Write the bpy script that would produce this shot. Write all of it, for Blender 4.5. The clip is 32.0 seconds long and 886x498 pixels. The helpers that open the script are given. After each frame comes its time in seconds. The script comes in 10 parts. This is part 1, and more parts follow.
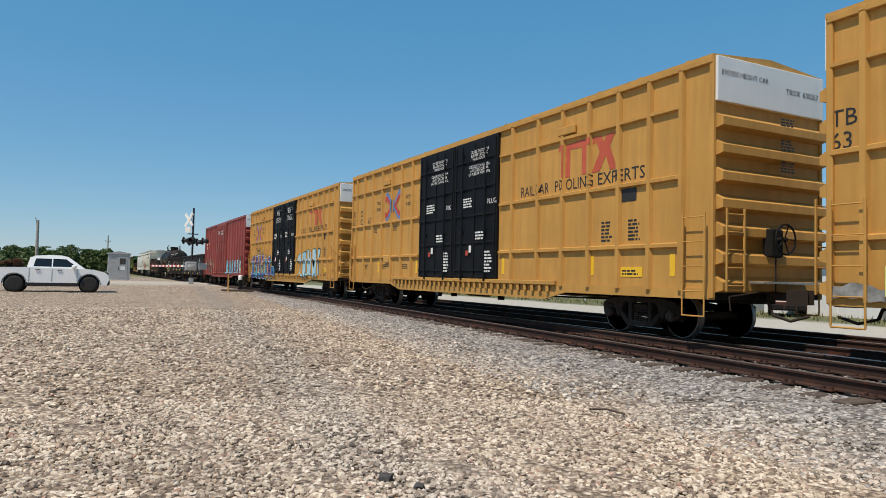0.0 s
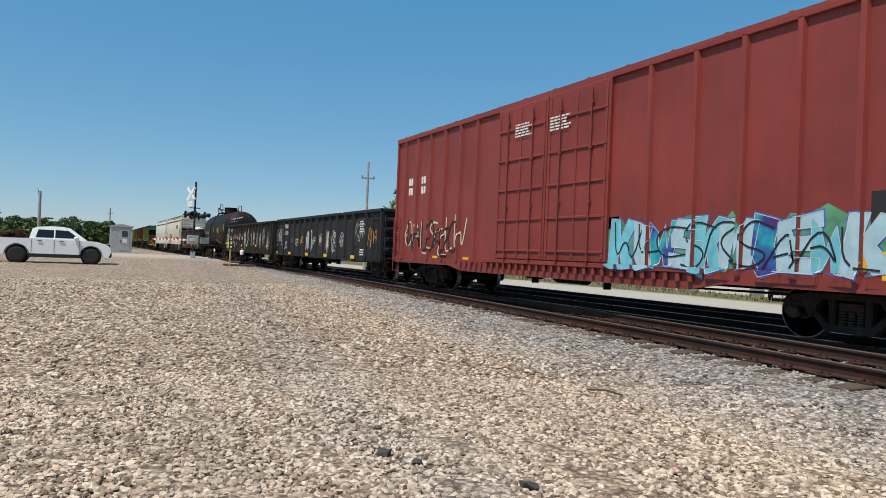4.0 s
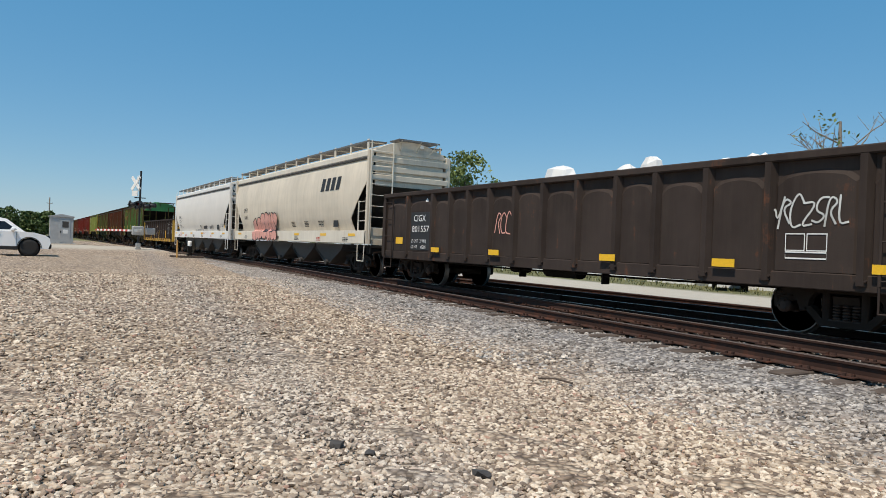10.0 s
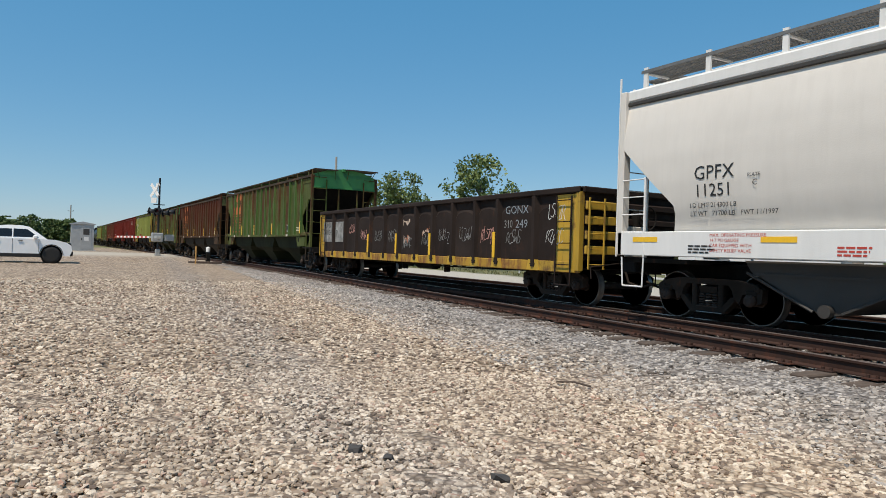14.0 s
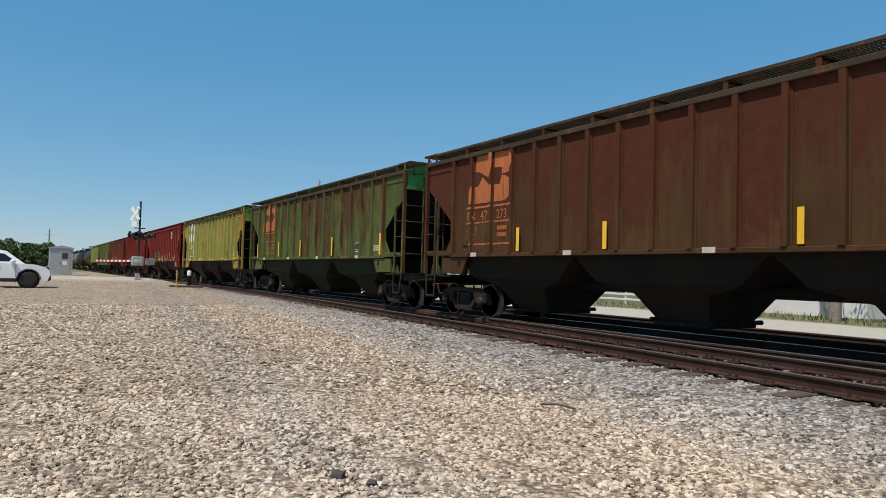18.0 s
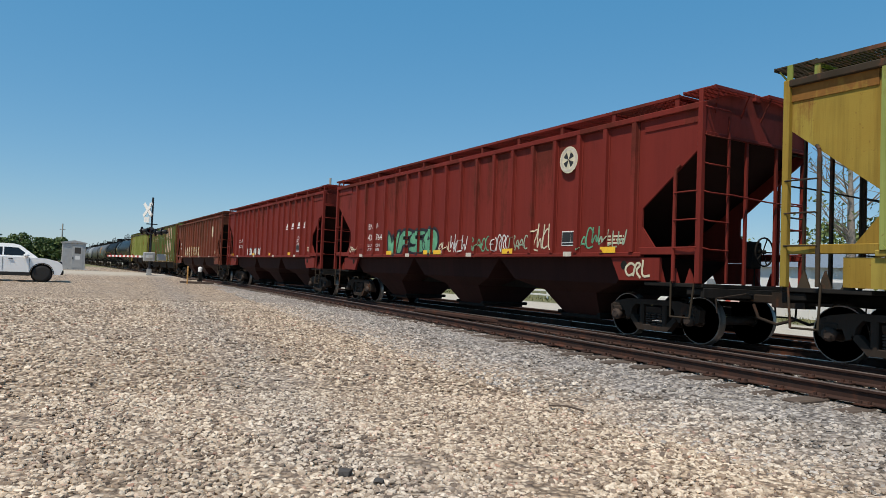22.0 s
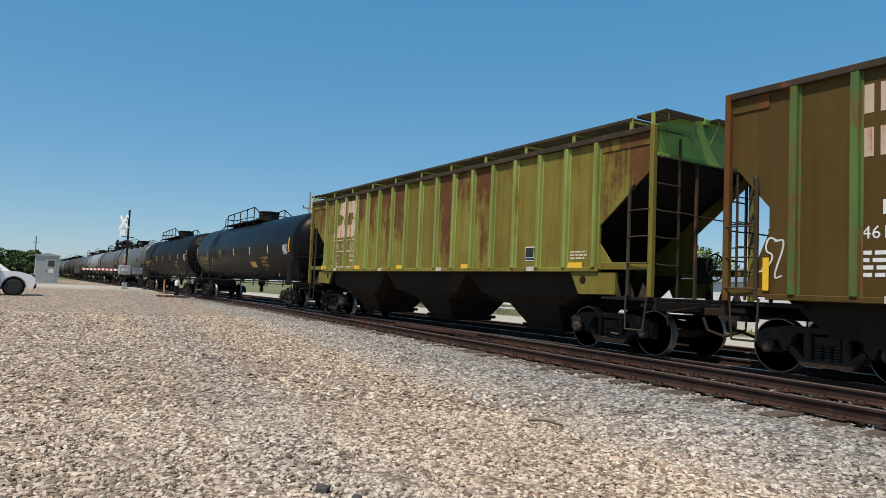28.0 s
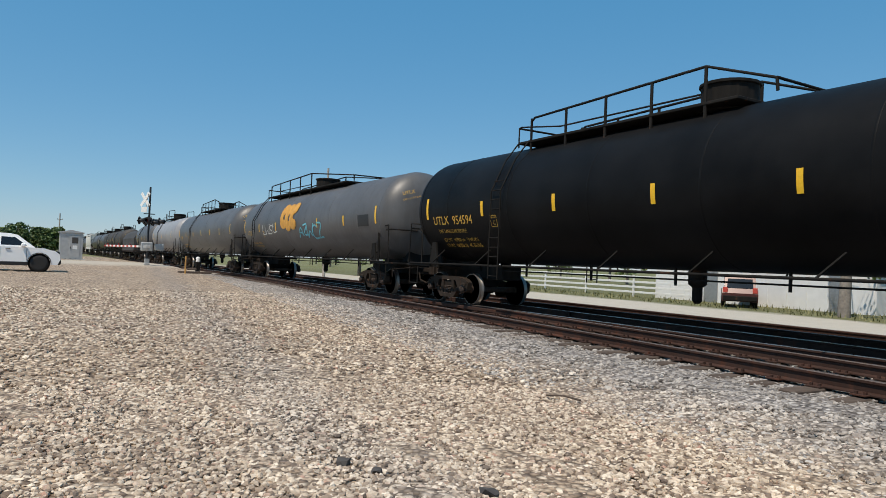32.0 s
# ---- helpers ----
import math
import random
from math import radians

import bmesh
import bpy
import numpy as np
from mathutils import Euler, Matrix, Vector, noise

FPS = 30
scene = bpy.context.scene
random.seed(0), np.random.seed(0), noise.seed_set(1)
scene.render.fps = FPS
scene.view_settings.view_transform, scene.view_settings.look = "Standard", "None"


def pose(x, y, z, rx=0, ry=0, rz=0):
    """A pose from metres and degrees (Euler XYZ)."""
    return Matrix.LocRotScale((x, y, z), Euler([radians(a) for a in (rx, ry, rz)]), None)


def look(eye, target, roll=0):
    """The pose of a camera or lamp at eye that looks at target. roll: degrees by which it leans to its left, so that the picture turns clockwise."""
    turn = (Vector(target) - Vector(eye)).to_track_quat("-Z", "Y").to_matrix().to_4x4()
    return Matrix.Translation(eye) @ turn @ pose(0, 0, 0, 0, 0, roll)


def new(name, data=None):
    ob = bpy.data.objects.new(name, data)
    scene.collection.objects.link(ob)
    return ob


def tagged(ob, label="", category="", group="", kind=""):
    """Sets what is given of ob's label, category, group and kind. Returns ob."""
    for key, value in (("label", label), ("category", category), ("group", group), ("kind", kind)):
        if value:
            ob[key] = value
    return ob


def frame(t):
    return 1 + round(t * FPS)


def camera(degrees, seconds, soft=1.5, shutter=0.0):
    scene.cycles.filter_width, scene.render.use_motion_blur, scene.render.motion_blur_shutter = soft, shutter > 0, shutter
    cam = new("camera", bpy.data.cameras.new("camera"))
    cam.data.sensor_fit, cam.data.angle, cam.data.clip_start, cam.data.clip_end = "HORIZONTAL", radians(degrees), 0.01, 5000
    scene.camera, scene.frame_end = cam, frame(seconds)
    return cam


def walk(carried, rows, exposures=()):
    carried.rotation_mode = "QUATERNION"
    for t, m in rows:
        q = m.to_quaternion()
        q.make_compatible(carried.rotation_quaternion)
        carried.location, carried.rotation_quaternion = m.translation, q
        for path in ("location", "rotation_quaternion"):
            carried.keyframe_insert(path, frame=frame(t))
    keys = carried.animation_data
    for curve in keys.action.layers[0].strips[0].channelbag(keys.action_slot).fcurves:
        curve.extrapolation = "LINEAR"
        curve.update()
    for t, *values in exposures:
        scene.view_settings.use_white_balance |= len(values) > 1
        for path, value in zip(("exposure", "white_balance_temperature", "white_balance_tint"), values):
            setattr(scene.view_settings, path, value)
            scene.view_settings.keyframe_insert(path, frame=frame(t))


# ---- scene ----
cam = camera(65.91, 32.0, soft=0.55)
EYE = (0.0, 0.0, 1.097)   # rail top is z = 0, the train runs towards +x
AXIS = 11.183  # y of the main track's centre line


def aim(turn, tilt, lean):
    """A view from the eye: degrees from the track's direction towards the train, up, and leaning left."""
    a, b = radians(turn), radians(tilt)
    way = Vector((-math.cos(a) * math.cos(b), math.sin(a) * math.cos(b), math.sin(b)))
    return look(EYE, Vector(EYE) + way * 10, lean)


walk(cam, [
    (0, aim(27.29, 2.32, 1.30)),
    (0.5, aim(25.25, 3.48, 4.50)),
    (1, aim(23.95, 1.97, 5.24)),
    (1.5, aim(25.78, 0.22, 5.94)),
    (2, aim(25.40, 0.78, 3.87)),
    (2.5, aim(26.99, -0.92, 3.32)),
    (3, aim(25.35, -0.42, 3.30)),
    (3.5, aim(26.54, 0.34, 3.06)),
    (5.5, aim(27.75, 0.05, 1.35)),
    (6, aim(26.17, -0.68, 0.75)),
    (6.5, aim(25.20, -0.53, 0.51)),
    (7, aim(26.37, -1.12, 0.41)),
    (7.5, aim(28.58, -0.57, 1.05)),
    (8, aim(30.66, -0.36, 1.41)),
    (8.5, aim(31.14, -0.05, 1.76)),
    (9, aim(31.37, -0.13, 1.89)),
    (9.5, aim(31.52, -0.40, 2.47)),
    (10, aim(31.18, -0.07, 2.32)),
    (10.5, aim(29.19, -0.23, 2.13)),
    (11, aim(30.53, 0.03, 2.09)),
    (11.5, aim(30.43, 0.28, 1.57)),
    (12, aim(28.15, 0.30, 0.37)),
    (12.5, aim(29.74, 0.06, 1.11)),
    (13, aim(29.30, -0.05, 1.57)),
    (13.5, aim(29.39, -0.01, 1.66)),
    (14, aim(29.80, 0.19, 1.80)),
    (14.5, aim(30.47, 0.36, 1.92)),
    (16.5, aim(31.60, 1.32, 1.87)),
    (17, aim(31.38, 1.52, 2.07)),
    (17.5, aim(31.25, 1.74, 1.74)),
    (18, aim(31.14, 2.12, 1.53)),
    (18.5, aim(31.15, 2.17, 1.74)),
    (19, aim(30.92, 2.42, 2.24)),
    (19.5, aim(31.73, 2.77, 2.51)),
    (20, aim(31.35, 3.07, 2.10)),
    (20.5, aim(31.51, 2.92, 2.32)),
    (21, aim(31.15, 2.84, 2.45)),
    (21.5, aim(30.33, 2.20, 2.49)),
    (22, aim(30.31, 2.06, 2.30)),
    (22.5, aim(30.59, 2.10, 2.09)),
    (23, aim(30.54, 1.95, 2.51)),
    (23.5, aim(30.83, 2.45, 2.38)),
    (24, aim(30.97, 2.47, 1.95)),
    (24.5, aim(31.16, 2.41, 1.73)),
    (26.5, aim(30.97, 2.68, 2.01)),
    (27, aim(31.52, 2.78, 1.60)),
    (27.5, aim(31.71, 3.09, 2.00)),
    (28, aim(31.95, 3.33, 2.45)),
    (28.5, aim(31.89, 3.36, 2.43)),
    (29, aim(31.73, 3.21, 2.33)),
    (29.5, aim(32.02, 2.68, 2.01)),
    (30, aim(32.13, 2.26, 2.40)),
    (30.5, aim(32.10, 1.82, 2.49)),
    (31, aim(32.22, 2.16, 2.44)),
    (31.5, aim(31.65, 2.13, 1.91)),
    (32, aim(30.51, 1.25, 2.37)),
])


def run(t):
    """How far the train has come after t seconds."""
    return 11.2974 * t + 0.008806 * t * t + 0.00002950 * t ** 3


# ---- light ----
SUN_EL, SUN_AZ = 62.0, -66.0   # elevation, and azimuth from +x (counter-clockwise)
world = bpy.data.worlds.new("world")
scene.world = world
world.use_nodes = True
wn = world.node_tree
sky = wn.nodes.new("ShaderNodeTexSky")
sky.sky_type, sky.sun_disc = "NISHITA", False
sky.sun_elevation, sky.sun_rotation = radians(SUN_EL), radians(90 - SUN_AZ)
sky.altitude, sky.air_density, sky.dust_density, sky.ozone_density = 200, 1.0, 0.15, 3.0
haze = wn.nodes.new("ShaderNodeMix")
haze.data_type, haze.blend_type = "RGBA", "MULTIPLY"
haze.inputs[0].default_value, haze.inputs[7].default_value = 1.0, (0.64, 0.55, 0.434, 1)
wn.links.new(sky.outputs[0], haze.inputs[6])
veil = wn.nodes.new("ShaderNodeMix")
veil.data_type, veil.blend_type = "RGBA", "ADD"
veil.inputs[0].default_value, veil.inputs[7].default_value = 1.0, (0.0, 1.51, 3.35, 1)
wn.links.new(haze.outputs[2], veil.inputs[6])
wn.links.new(veil.outputs[2], wn.nodes["Background"].inputs[0])
wn.nodes["Background"].inputs[1].default_value = 0.106
sun = new("sun", bpy.data.lights.new("sun", "SUN"))
sun.data.energy, sun.data.angle, sun.data.color = 4.3, radians(0.53), (1.0, 0.89, 0.75)
_e, _a = radians(SUN_EL), radians(SUN_AZ)
sun.matrix_world = look(Vector((math.cos(_e) * math.cos(_a), math.cos(_e) * math.sin(_a), math.sin(_e))) * 50, (0, 0, 0))
scene.view_settings.exposure = 0.0


# ---- geometry helper ----
class Geo:
    """Gathers vertices and faces; several pieces of one part end in one mesh."""

    def __init__(self):
        self.v, self.f, self.s, self.m = [], [], [], []
        self.slot = 0

    def add(self, verts, faces, smooth=False):
        n = len(self.v)
        self.v += [tuple(p) for p in verts]
        for fc in faces:
            self.f.append([n + i for i in fc])
            self.s.append(smooth)
            self.m.append(self.slot)
        return self

    def box(self, x0, x1, y0, y1, z0, z1, c=0.0):
        x0, x1 = min(x0, x1), max(x0, x1)
        y0, y1 = min(y0, y1), max(y0, y1)
        z0, z1 = min(z0, z1), max(z0, z1)
        if c <= 0:
            vs = [(x, y, q) for x in (x0, x1) for y in (y0, y1) for q in (z0, z1)]
            return self.add(vs, [(0, 1, 3, 2), (4, 6, 7, 5), (0, 4, 5, 1), (2, 3, 7, 6), (0, 2, 6, 4), (1, 5, 7, 3)])
        c = min(c, (x1 - x0) * 0.45, (y1 - y0) * 0.45, (z1 - z0) * 0.45)
        lo, hi = (x0, y0, z0), (x1, y1, z1)
        vs, ix = [], {}
        for sx in (0, 1):
            for sy in (0, 1):
                for sz in (0, 1):
                    sg = (sx, sy, sz)
                    for k in range(3):
                        p = [(hi[i] - (0 if i == k else c)) if sg[i] else (lo[i] + (0 if i == k else c)) for i in range(3)]
                        ix[sg, k] = len(vs)
                        vs.append(p)
        fs = []
        for k in range(3):
            i, j = [a for a in range(3) if a != k]
            for s in (0, 1):
                ring = []
                for a, b in ((0, 0), (1, 0), (1, 1), (0, 1)):
                    sg = [0, 0, 0]
                    sg[k], sg[i], sg[j] = s, a, b
                    ring.append(ix[tuple(sg), k])
                fs.append(ring if (s == 1) == (k != 1) else ring[::-1])
            for a in (0, 1):
                for b in (0, 1):
                    q = []
                    for e, w in ((0, i), (1, i), (1, j), (0, j)):
                        sg = [0, 0, 0]
                        sg[k], sg[i], sg[j] = e, a, b
                        q.append(ix[tuple(sg), w])
                    fs.append(q if (a == b) == (k != 1) else q[::-1])
        for sx in (0, 1):
            for sy in (0, 1):
                for sz in (0, 1):
                    sg = (sx, sy, sz)
                    t = [ix[sg, 0], ix[sg, 1], ix[sg, 2]]
                    fs.append(t if (sx + sy + sz) % 2 == 1 else t[::-1])
        return self.add(vs, fs)

    def prism(self, poly, axis, a0, a1):
        def at(p, a):
            return {"x": (a, p[0], p[1]), "y": (p[0], a, p[1]), "z": (p[0], p[1], a)}[axis]
        n = len(poly)
        area = sum(poly[i][0] * poly[(i + 1) % n][1] - poly[(i + 1) % n][0] * poly[i][1] for i in range(n))
        if (area > 0) == (axis == "y"):
            poly = poly[::-1]
        vs = [at(p, min(a0, a1)) for p in poly] + [at(p, max(a0, a1)) for p in poly]
        fs = [list(range(n))[::-1], list(range(n, 2 * n))]
        fs += [(i, (i + 1) % n, n + (i + 1) % n, n + i) for i in range(n)]
        return self.add(vs, fs)

    def cyl(self, p0, p1, r, n=8, r2=None, cap=True):
        p0, p1 = Vector(p0), Vector(p1)
        r2 = r if r2 is None else r2
        d = (p1 - p0).normalized()
        u = d.cross(Vector((0, 0, 1)) if abs(d.z) < 0.9 else Vector((1, 0, 0))).normalized()
        w = d.cross(u)
        ring = [(math.cos(2 * math.pi * i / n), math.sin(2 * math.pi * i / n)) for i in range(n)]
        vs = [p0 + (u * c + w * s) * r for c, s in ring] + [p1 + (u * c + w * s) * r2 for c, s in ring]
        self.add(vs, [(i, (i + 1) % n, n + (i + 1) % n, n + i) for i in range(n)], n > 5)
        if cap:
            self.add(vs, [list(range(n))[::-1], list(range(n, 2 * n))])
        return self

    def tube(self, pts, r, n=6):
        for a, b in zip(pts[:-1], pts[1:]):
            self.cyl(a, b, r, n)
        return self

    def lathe(self, prof, n=24, at=(0, 0, 0), axis="x", smooth=True):
        vs, fs = [], []
        for a, r in prof:
            for i in range(n):
                c, s = math.cos(2 * math.pi * i / n) * r, math.sin(2 * math.pi * i / n) * r
                p = {"x": (a, c, s), "y": (s, a, c), "z": (c, s, a)}[axis]
                vs.append((p[0] + at[0], p[1] + at[1], p[2] + at[2]))
        for k in range(len(prof) - 1):
            for i in range(n):
                j = (i + 1) % n
                fs.append((k * n + i, k * n + j, (k + 1) * n + j, (k + 1) * n + i))
        self.add(vs, fs, smooth)
        return self.add(vs, [list(range(n))[::-1], list(range((len(prof) - 1) * n, len(prof) * n))])

    def mesh(self, name, *mats):
        me = bpy.data.meshes.new(name)
        me.from_pydata(self.v, [], self.f)
        for mt in mats:
            me.materials.append(mt)
        me.polygons.foreach_set("use_smooth", self.s)
        if any(self.m):
            me.polygons.foreach_set("material_index", self.m)
        me.update()
        return me


KEPT = {}


def part(name, geo, material, parent, label="", m=None):
    """One mesh object under a thing or a part. geo: a Geo, or a mesh that is shared."""
    me = geo.mesh(name, *(material if isinstance(material, (list, tuple)) else (material,))) if isinstance(geo, Geo) else geo
    ob = new(name, me)
    ob.parent = parent
    if m is not None:
        ob.matrix_basis = m
    return tagged(ob, label) if label else ob


def shared(key, make, *mats):
    """A mesh made once under that key."""
    if key not in KEPT:
        g = Geo()
        make(g)
        KEPT[key] = g.mesh(key if isinstance(key, str) else key[0], *mats)
    return KEPT[key]


def root(name, label, category, m=None, group="", kind=""):
    ob = new(name)
    ob.empty_display_size = 0.5
    if m is not None:
        ob.matrix_basis = m
    return tagged(ob, label, category, group, kind)


# ---- materials ----
def nodes_of(name):
    mt = bpy.data.materials.new(name)
    mt.use_nodes = True
    nt = mt.node_tree
    return mt, nt, nt.nodes["Principled BSDF"]


def node(nt, kind, **at):
    n = nt.nodes.new(kind)
    for k, val in at.items():
        if k in n.inputs:
            n.inputs[k].default_value = val
    return n


def coords(nt, scale=(1, 1, 1), which="Object", shift=True):
    tc, mp = nt.nodes.new("ShaderNodeTexCoord"), nt.nodes.new("ShaderNodeMapping")
    mp.inputs["Scale"].default_value = scale
    nt.links.new(tc.outputs[which], mp.inputs["Vector"])
    if shift:
        oi = nt.nodes.new("ShaderNodeObjectInfo")
        mul = nt.nodes.new("ShaderNodeVectorMath")
        mul.operation = "MULTIPLY"
        mul.inputs[1].default_value = (37.0, 19.0, 0.0)
        nt.links.new(oi.outputs["Random"], mul.inputs[0])
        nt.links.new(mul.outputs[0], mp.inputs["Location"])
    return mp.outputs[0]


def noise_of(nt, vec, scale, detail=5.0, rough=0.6):
    n = nt.nodes.new("ShaderNodeTexNoise")
    n.inputs["Scale"].default_value, n.inputs["Detail"].default_value, n.inputs["Roughness"].default_value = scale, detail, rough
    nt.links.new(vec, n.inputs["Vector"])
    return n.outputs["Fac"]


def ramp(nt, fac, stops):
    r = nt.nodes.new("ShaderNodeValToRGB")
    el = r.color_ramp.elements
    while len(el) < len(stops):
        el.new(0.5)
    for e, (p, c) in zip(el, stops):
        e.position, e.color = p, (*c, 1) if len(c) == 3 else c
    nt.links.new(fac, r.inputs[0])
    return r.outputs[0]


def grey(a, b, lo=0.0, hi=1.0):
    return [(a, (lo, lo, lo)), (b, (hi, hi, hi))]


def mix(nt, fac, a, b, how="MIX"):
    m = nt.nodes.new("ShaderNodeMix")
    m.data_type, m.blend_type = "RGBA", how
    for sock, val in ((m.inputs[0], fac), (m.inputs[6], a), (m.inputs[7], b)):
        if isinstance(val, (int, float)):
            sock.default_value = val
        elif isinstance(val, (tuple, list)):
            sock.default_value = (*val, 1) if len(val) == 3 else val
        else:
            nt.links.new(val, sock)
    return m.outputs[2]


def math2(nt, op, a, b):
    m = nt.nodes.new("ShaderNodeMath")
    m.operation = op
    for s, val in zip(m.inputs, (a, b)):
        if isinstance(val, (int, float)):
            s.default_value = val
        else:
            nt.links.new(val, s)
    return m.outputs[0]


def bump(nt, bs, height, strength=0.3, dist=0.01):
    b = nt.nodes.new("ShaderNodeBump")
    b.inputs["Strength"].default_value, b.inputs["Distance"].default_value = strength, dist
    nt.links.new(height, b.inputs["Height"])
    nt.links.new(b.outputs[0], bs.inputs["Normal"])


RUST = (0.105, 0.040, 0.020)


def paint(name, col, rust=0.25, dirt=0.3, rough=0.5, fade=0.25, rust_col=RUST, grime=(0.05, 0.042, 0.034), band=0.0, metal=0.0, spec=0.5, above=None):
    """Weathered paint on steel: faded patches, run-down streaks, rust and fine grain."""
    mt, nt, bs = nodes_of(name)
    v, vs = coords(nt), coords(nt, (5.0, 5.0, 0.45))
    big = noise_of(nt, v, 0.55, 4)
    c = mix(nt, ramp(nt, big, grey(0.3, 0.7)), tuple(x * (1 - fade) for x in col), tuple(min(1, x * (1 + fade * 0.6) + 0.02 * fade) for x in col))
    st = noise_of(nt, vs, 1.0, 6, 0.65)
    c = mix(nt, math2(nt, "MULTIPLY", ramp(nt, st, grey(0.42, 0.75)), dirt), c, grime)
    if rust > 0:
        if band > 0:
            # whole panels gone brown beside others that kept their paint, with fine run-down streaks
            bn = noise_of(nt, coords(nt, (1.15, 0.05, 0.10)), 1.0, 2, 0.5)
            fs = noise_of(nt, coords(nt, (9.0, 1.0, 0.28)), 1.0, 7, 0.7)
            sp = math2(nt, "ADD", math2(nt, "MULTIPLY", bn, band), math2(nt, "MULTIPLY", fs, 1.0 - band))
            sp = math2(nt, "ADD", sp, math2(nt, "MULTIPLY", math2(nt, "SUBTRACT", noise_of(nt, v, 0.9, 6, 0.7), 0.5), 0.35))
            lim = 0.62 - 0.24 * rust
            msk = ramp(nt, sp, grey(lim, lim + 0.045))
        else:
            sp = math2(nt, "ADD", math2(nt, "MULTIPLY", noise_of(nt, v, 2.2, 9, 0.7), 0.55), math2(nt, "MULTIPLY", st, 0.45))
            if above:
                # rust that gathers on the upper part of the shell
                sx = nt.nodes.new("ShaderNodeSeparateXYZ")
                nt.links.new(v, sx.inputs[0])
                mr = nt.nodes.new("ShaderNodeMapRange")
                mr.inputs["From Min"].default_value, mr.inputs["From Max"].default_value, mr.inputs["To Max"].default_value = *above, 0.2
                nt.links.new(sx.outputs[2], mr.inputs["Value"])
                sp = math2(nt, "ADD", sp, mr.outputs[0])
            lim = 0.66 - 0.29 * rust
            msk = ramp(nt, sp, grey(lim, lim + 0.10))
        rc = mix(nt, noise_of(nt, v, 7, 4), rust_col, tuple(min(1, x * 1.9) for x in rust_col))
        c = mix(nt, math2(nt, "MULTIPLY", msk, 0.9), c, rc)
        ro = mix(nt, msk, (rough,) * 3, (0.88,) * 3)
        nt.links.new(ro, bs.inputs["Roughness"])
    else:
        bs.inputs["Roughness"].default_value = rough
    bs.inputs["Metallic"].default_value = metal
    bs.inputs["Specular IOR Level"].default_value = spec
    nt.links.new(c, bs.inputs["Base Color"])
    bump(nt, bs, math2(nt, "ADD", noise_of(nt, v, 60, 3), math2(nt, "MULTIPLY", noise_of(nt, v, 1.3, 2), 6.0)), 0.25, 0.006)
    return mt


def weathered(name, col, col2, rust=0.5, rust_col=(0.060, 0.027, 0.012), pitch=0.865, rough=0.7, lean=0.16, foot=1.6, head=4.2, dark=0.35):
    """Old paint on ribbed sides: every panel aged on its own, rust in ragged blotches that run down from the top."""
    mt, nt, bs = nodes_of(name)
    v, raw = coords(nt), coords(nt, shift=False)
    sx = nt.nodes.new("ShaderNodeSeparateXYZ")
    nt.links.new(raw, sx.inputs[0])
    oi = nt.nodes.new("ShaderNodeObjectInfo")
    cell = math2(nt, "FLOOR", math2(nt, "DIVIDE", sx.outputs[0], pitch), 0.0)
    wn2 = nt.nodes.new("ShaderNodeTexWhiteNoise")
    wn2.noise_dimensions = "1D"
    nt.links.new(math2(nt, "ADD", cell, math2(nt, "MULTIPLY", oi.outputs["Random"], 91.7)), wn2.inputs["W"])
    each = wn2.outputs["Value"]
    big = noise_of(nt, v, 0.7, 5, 0.6)
    f = math2(nt, "ADD", math2(nt, "MULTIPLY", big, 0.75), math2(nt, "MULTIPLY", each, 0.35))
    c = mix(nt, ramp(nt, f, grey(0.35, 0.78)), col, col2)
    run_down = noise_of(nt, coords(nt, (7.0, 1.0, 0.35)), 1.0, 7, 0.7)
    c = mix(nt, math2(nt, "MULTIPLY", ramp(nt, run_down, grey(0.42, 0.72)), dark), c, tuple(x * 0.35 for x in col))
    mr = nt.nodes.new("ShaderNodeMapRange")
    mr.inputs["From Min"].default_value, mr.inputs["From Max"].default_value, mr.inputs["To Min"].default_value, mr.inputs["To Max"].default_value = foot, head, -lean * 0.6, lean
    nt.links.new(sx.outputs[2], mr.inputs["Value"])
    blot = noise_of(nt, coords(nt, (1.0, 1.0, 0.5)), 1.5, 10, 0.72)
    m = math2(nt, "ADD", math2(nt, "MULTIPLY", blot, 0.62), math2(nt, "MULTIPLY", run_down, 0.24))
    m = math2(nt, "ADD", m, math2(nt, "MULTIPLY", math2(nt, "SUBTRACT", each, 0.5), 0.24))
    m = math2(nt, "ADD", m, mr.outputs[0])
    lim = 0.62 - 0.36 * rust
    msk = math2(nt, "MULTIPLY", ramp(nt, m, grey(lim, lim + 0.11)), 0.94)
    rc = mix(nt, noise_of(nt, v, 5.0, 6, 0.7), tuple(x * 0.6 for x in rust_col), tuple(min(1, x * 1.9) for x in rust_col))
    c = mix(nt, msk, c, rc)
    speck = math2(nt, "MULTIPLY", ramp(nt, noise_of(nt, v, 16.0, 5, 0.7), grey(0.63, 0.70)), 0.7)
    c = mix(nt, speck, c, rust_col)
    nt.links.new(c, bs.inputs["Base Color"])
    nt.links.new(mix(nt, msk, (rough,) * 3, (0.92,) * 3), bs.inputs["Roughness"])
    bs.inputs["Specular IOR Level"].default_value = 0.2
    bump(nt, bs, math2(nt, "ADD", noise_of(nt, v, 45, 4), math2(nt, "MULTIPLY", noise_of(nt, v, 1.3, 2), 7.0)), 0.3, 0.006)
    return mt


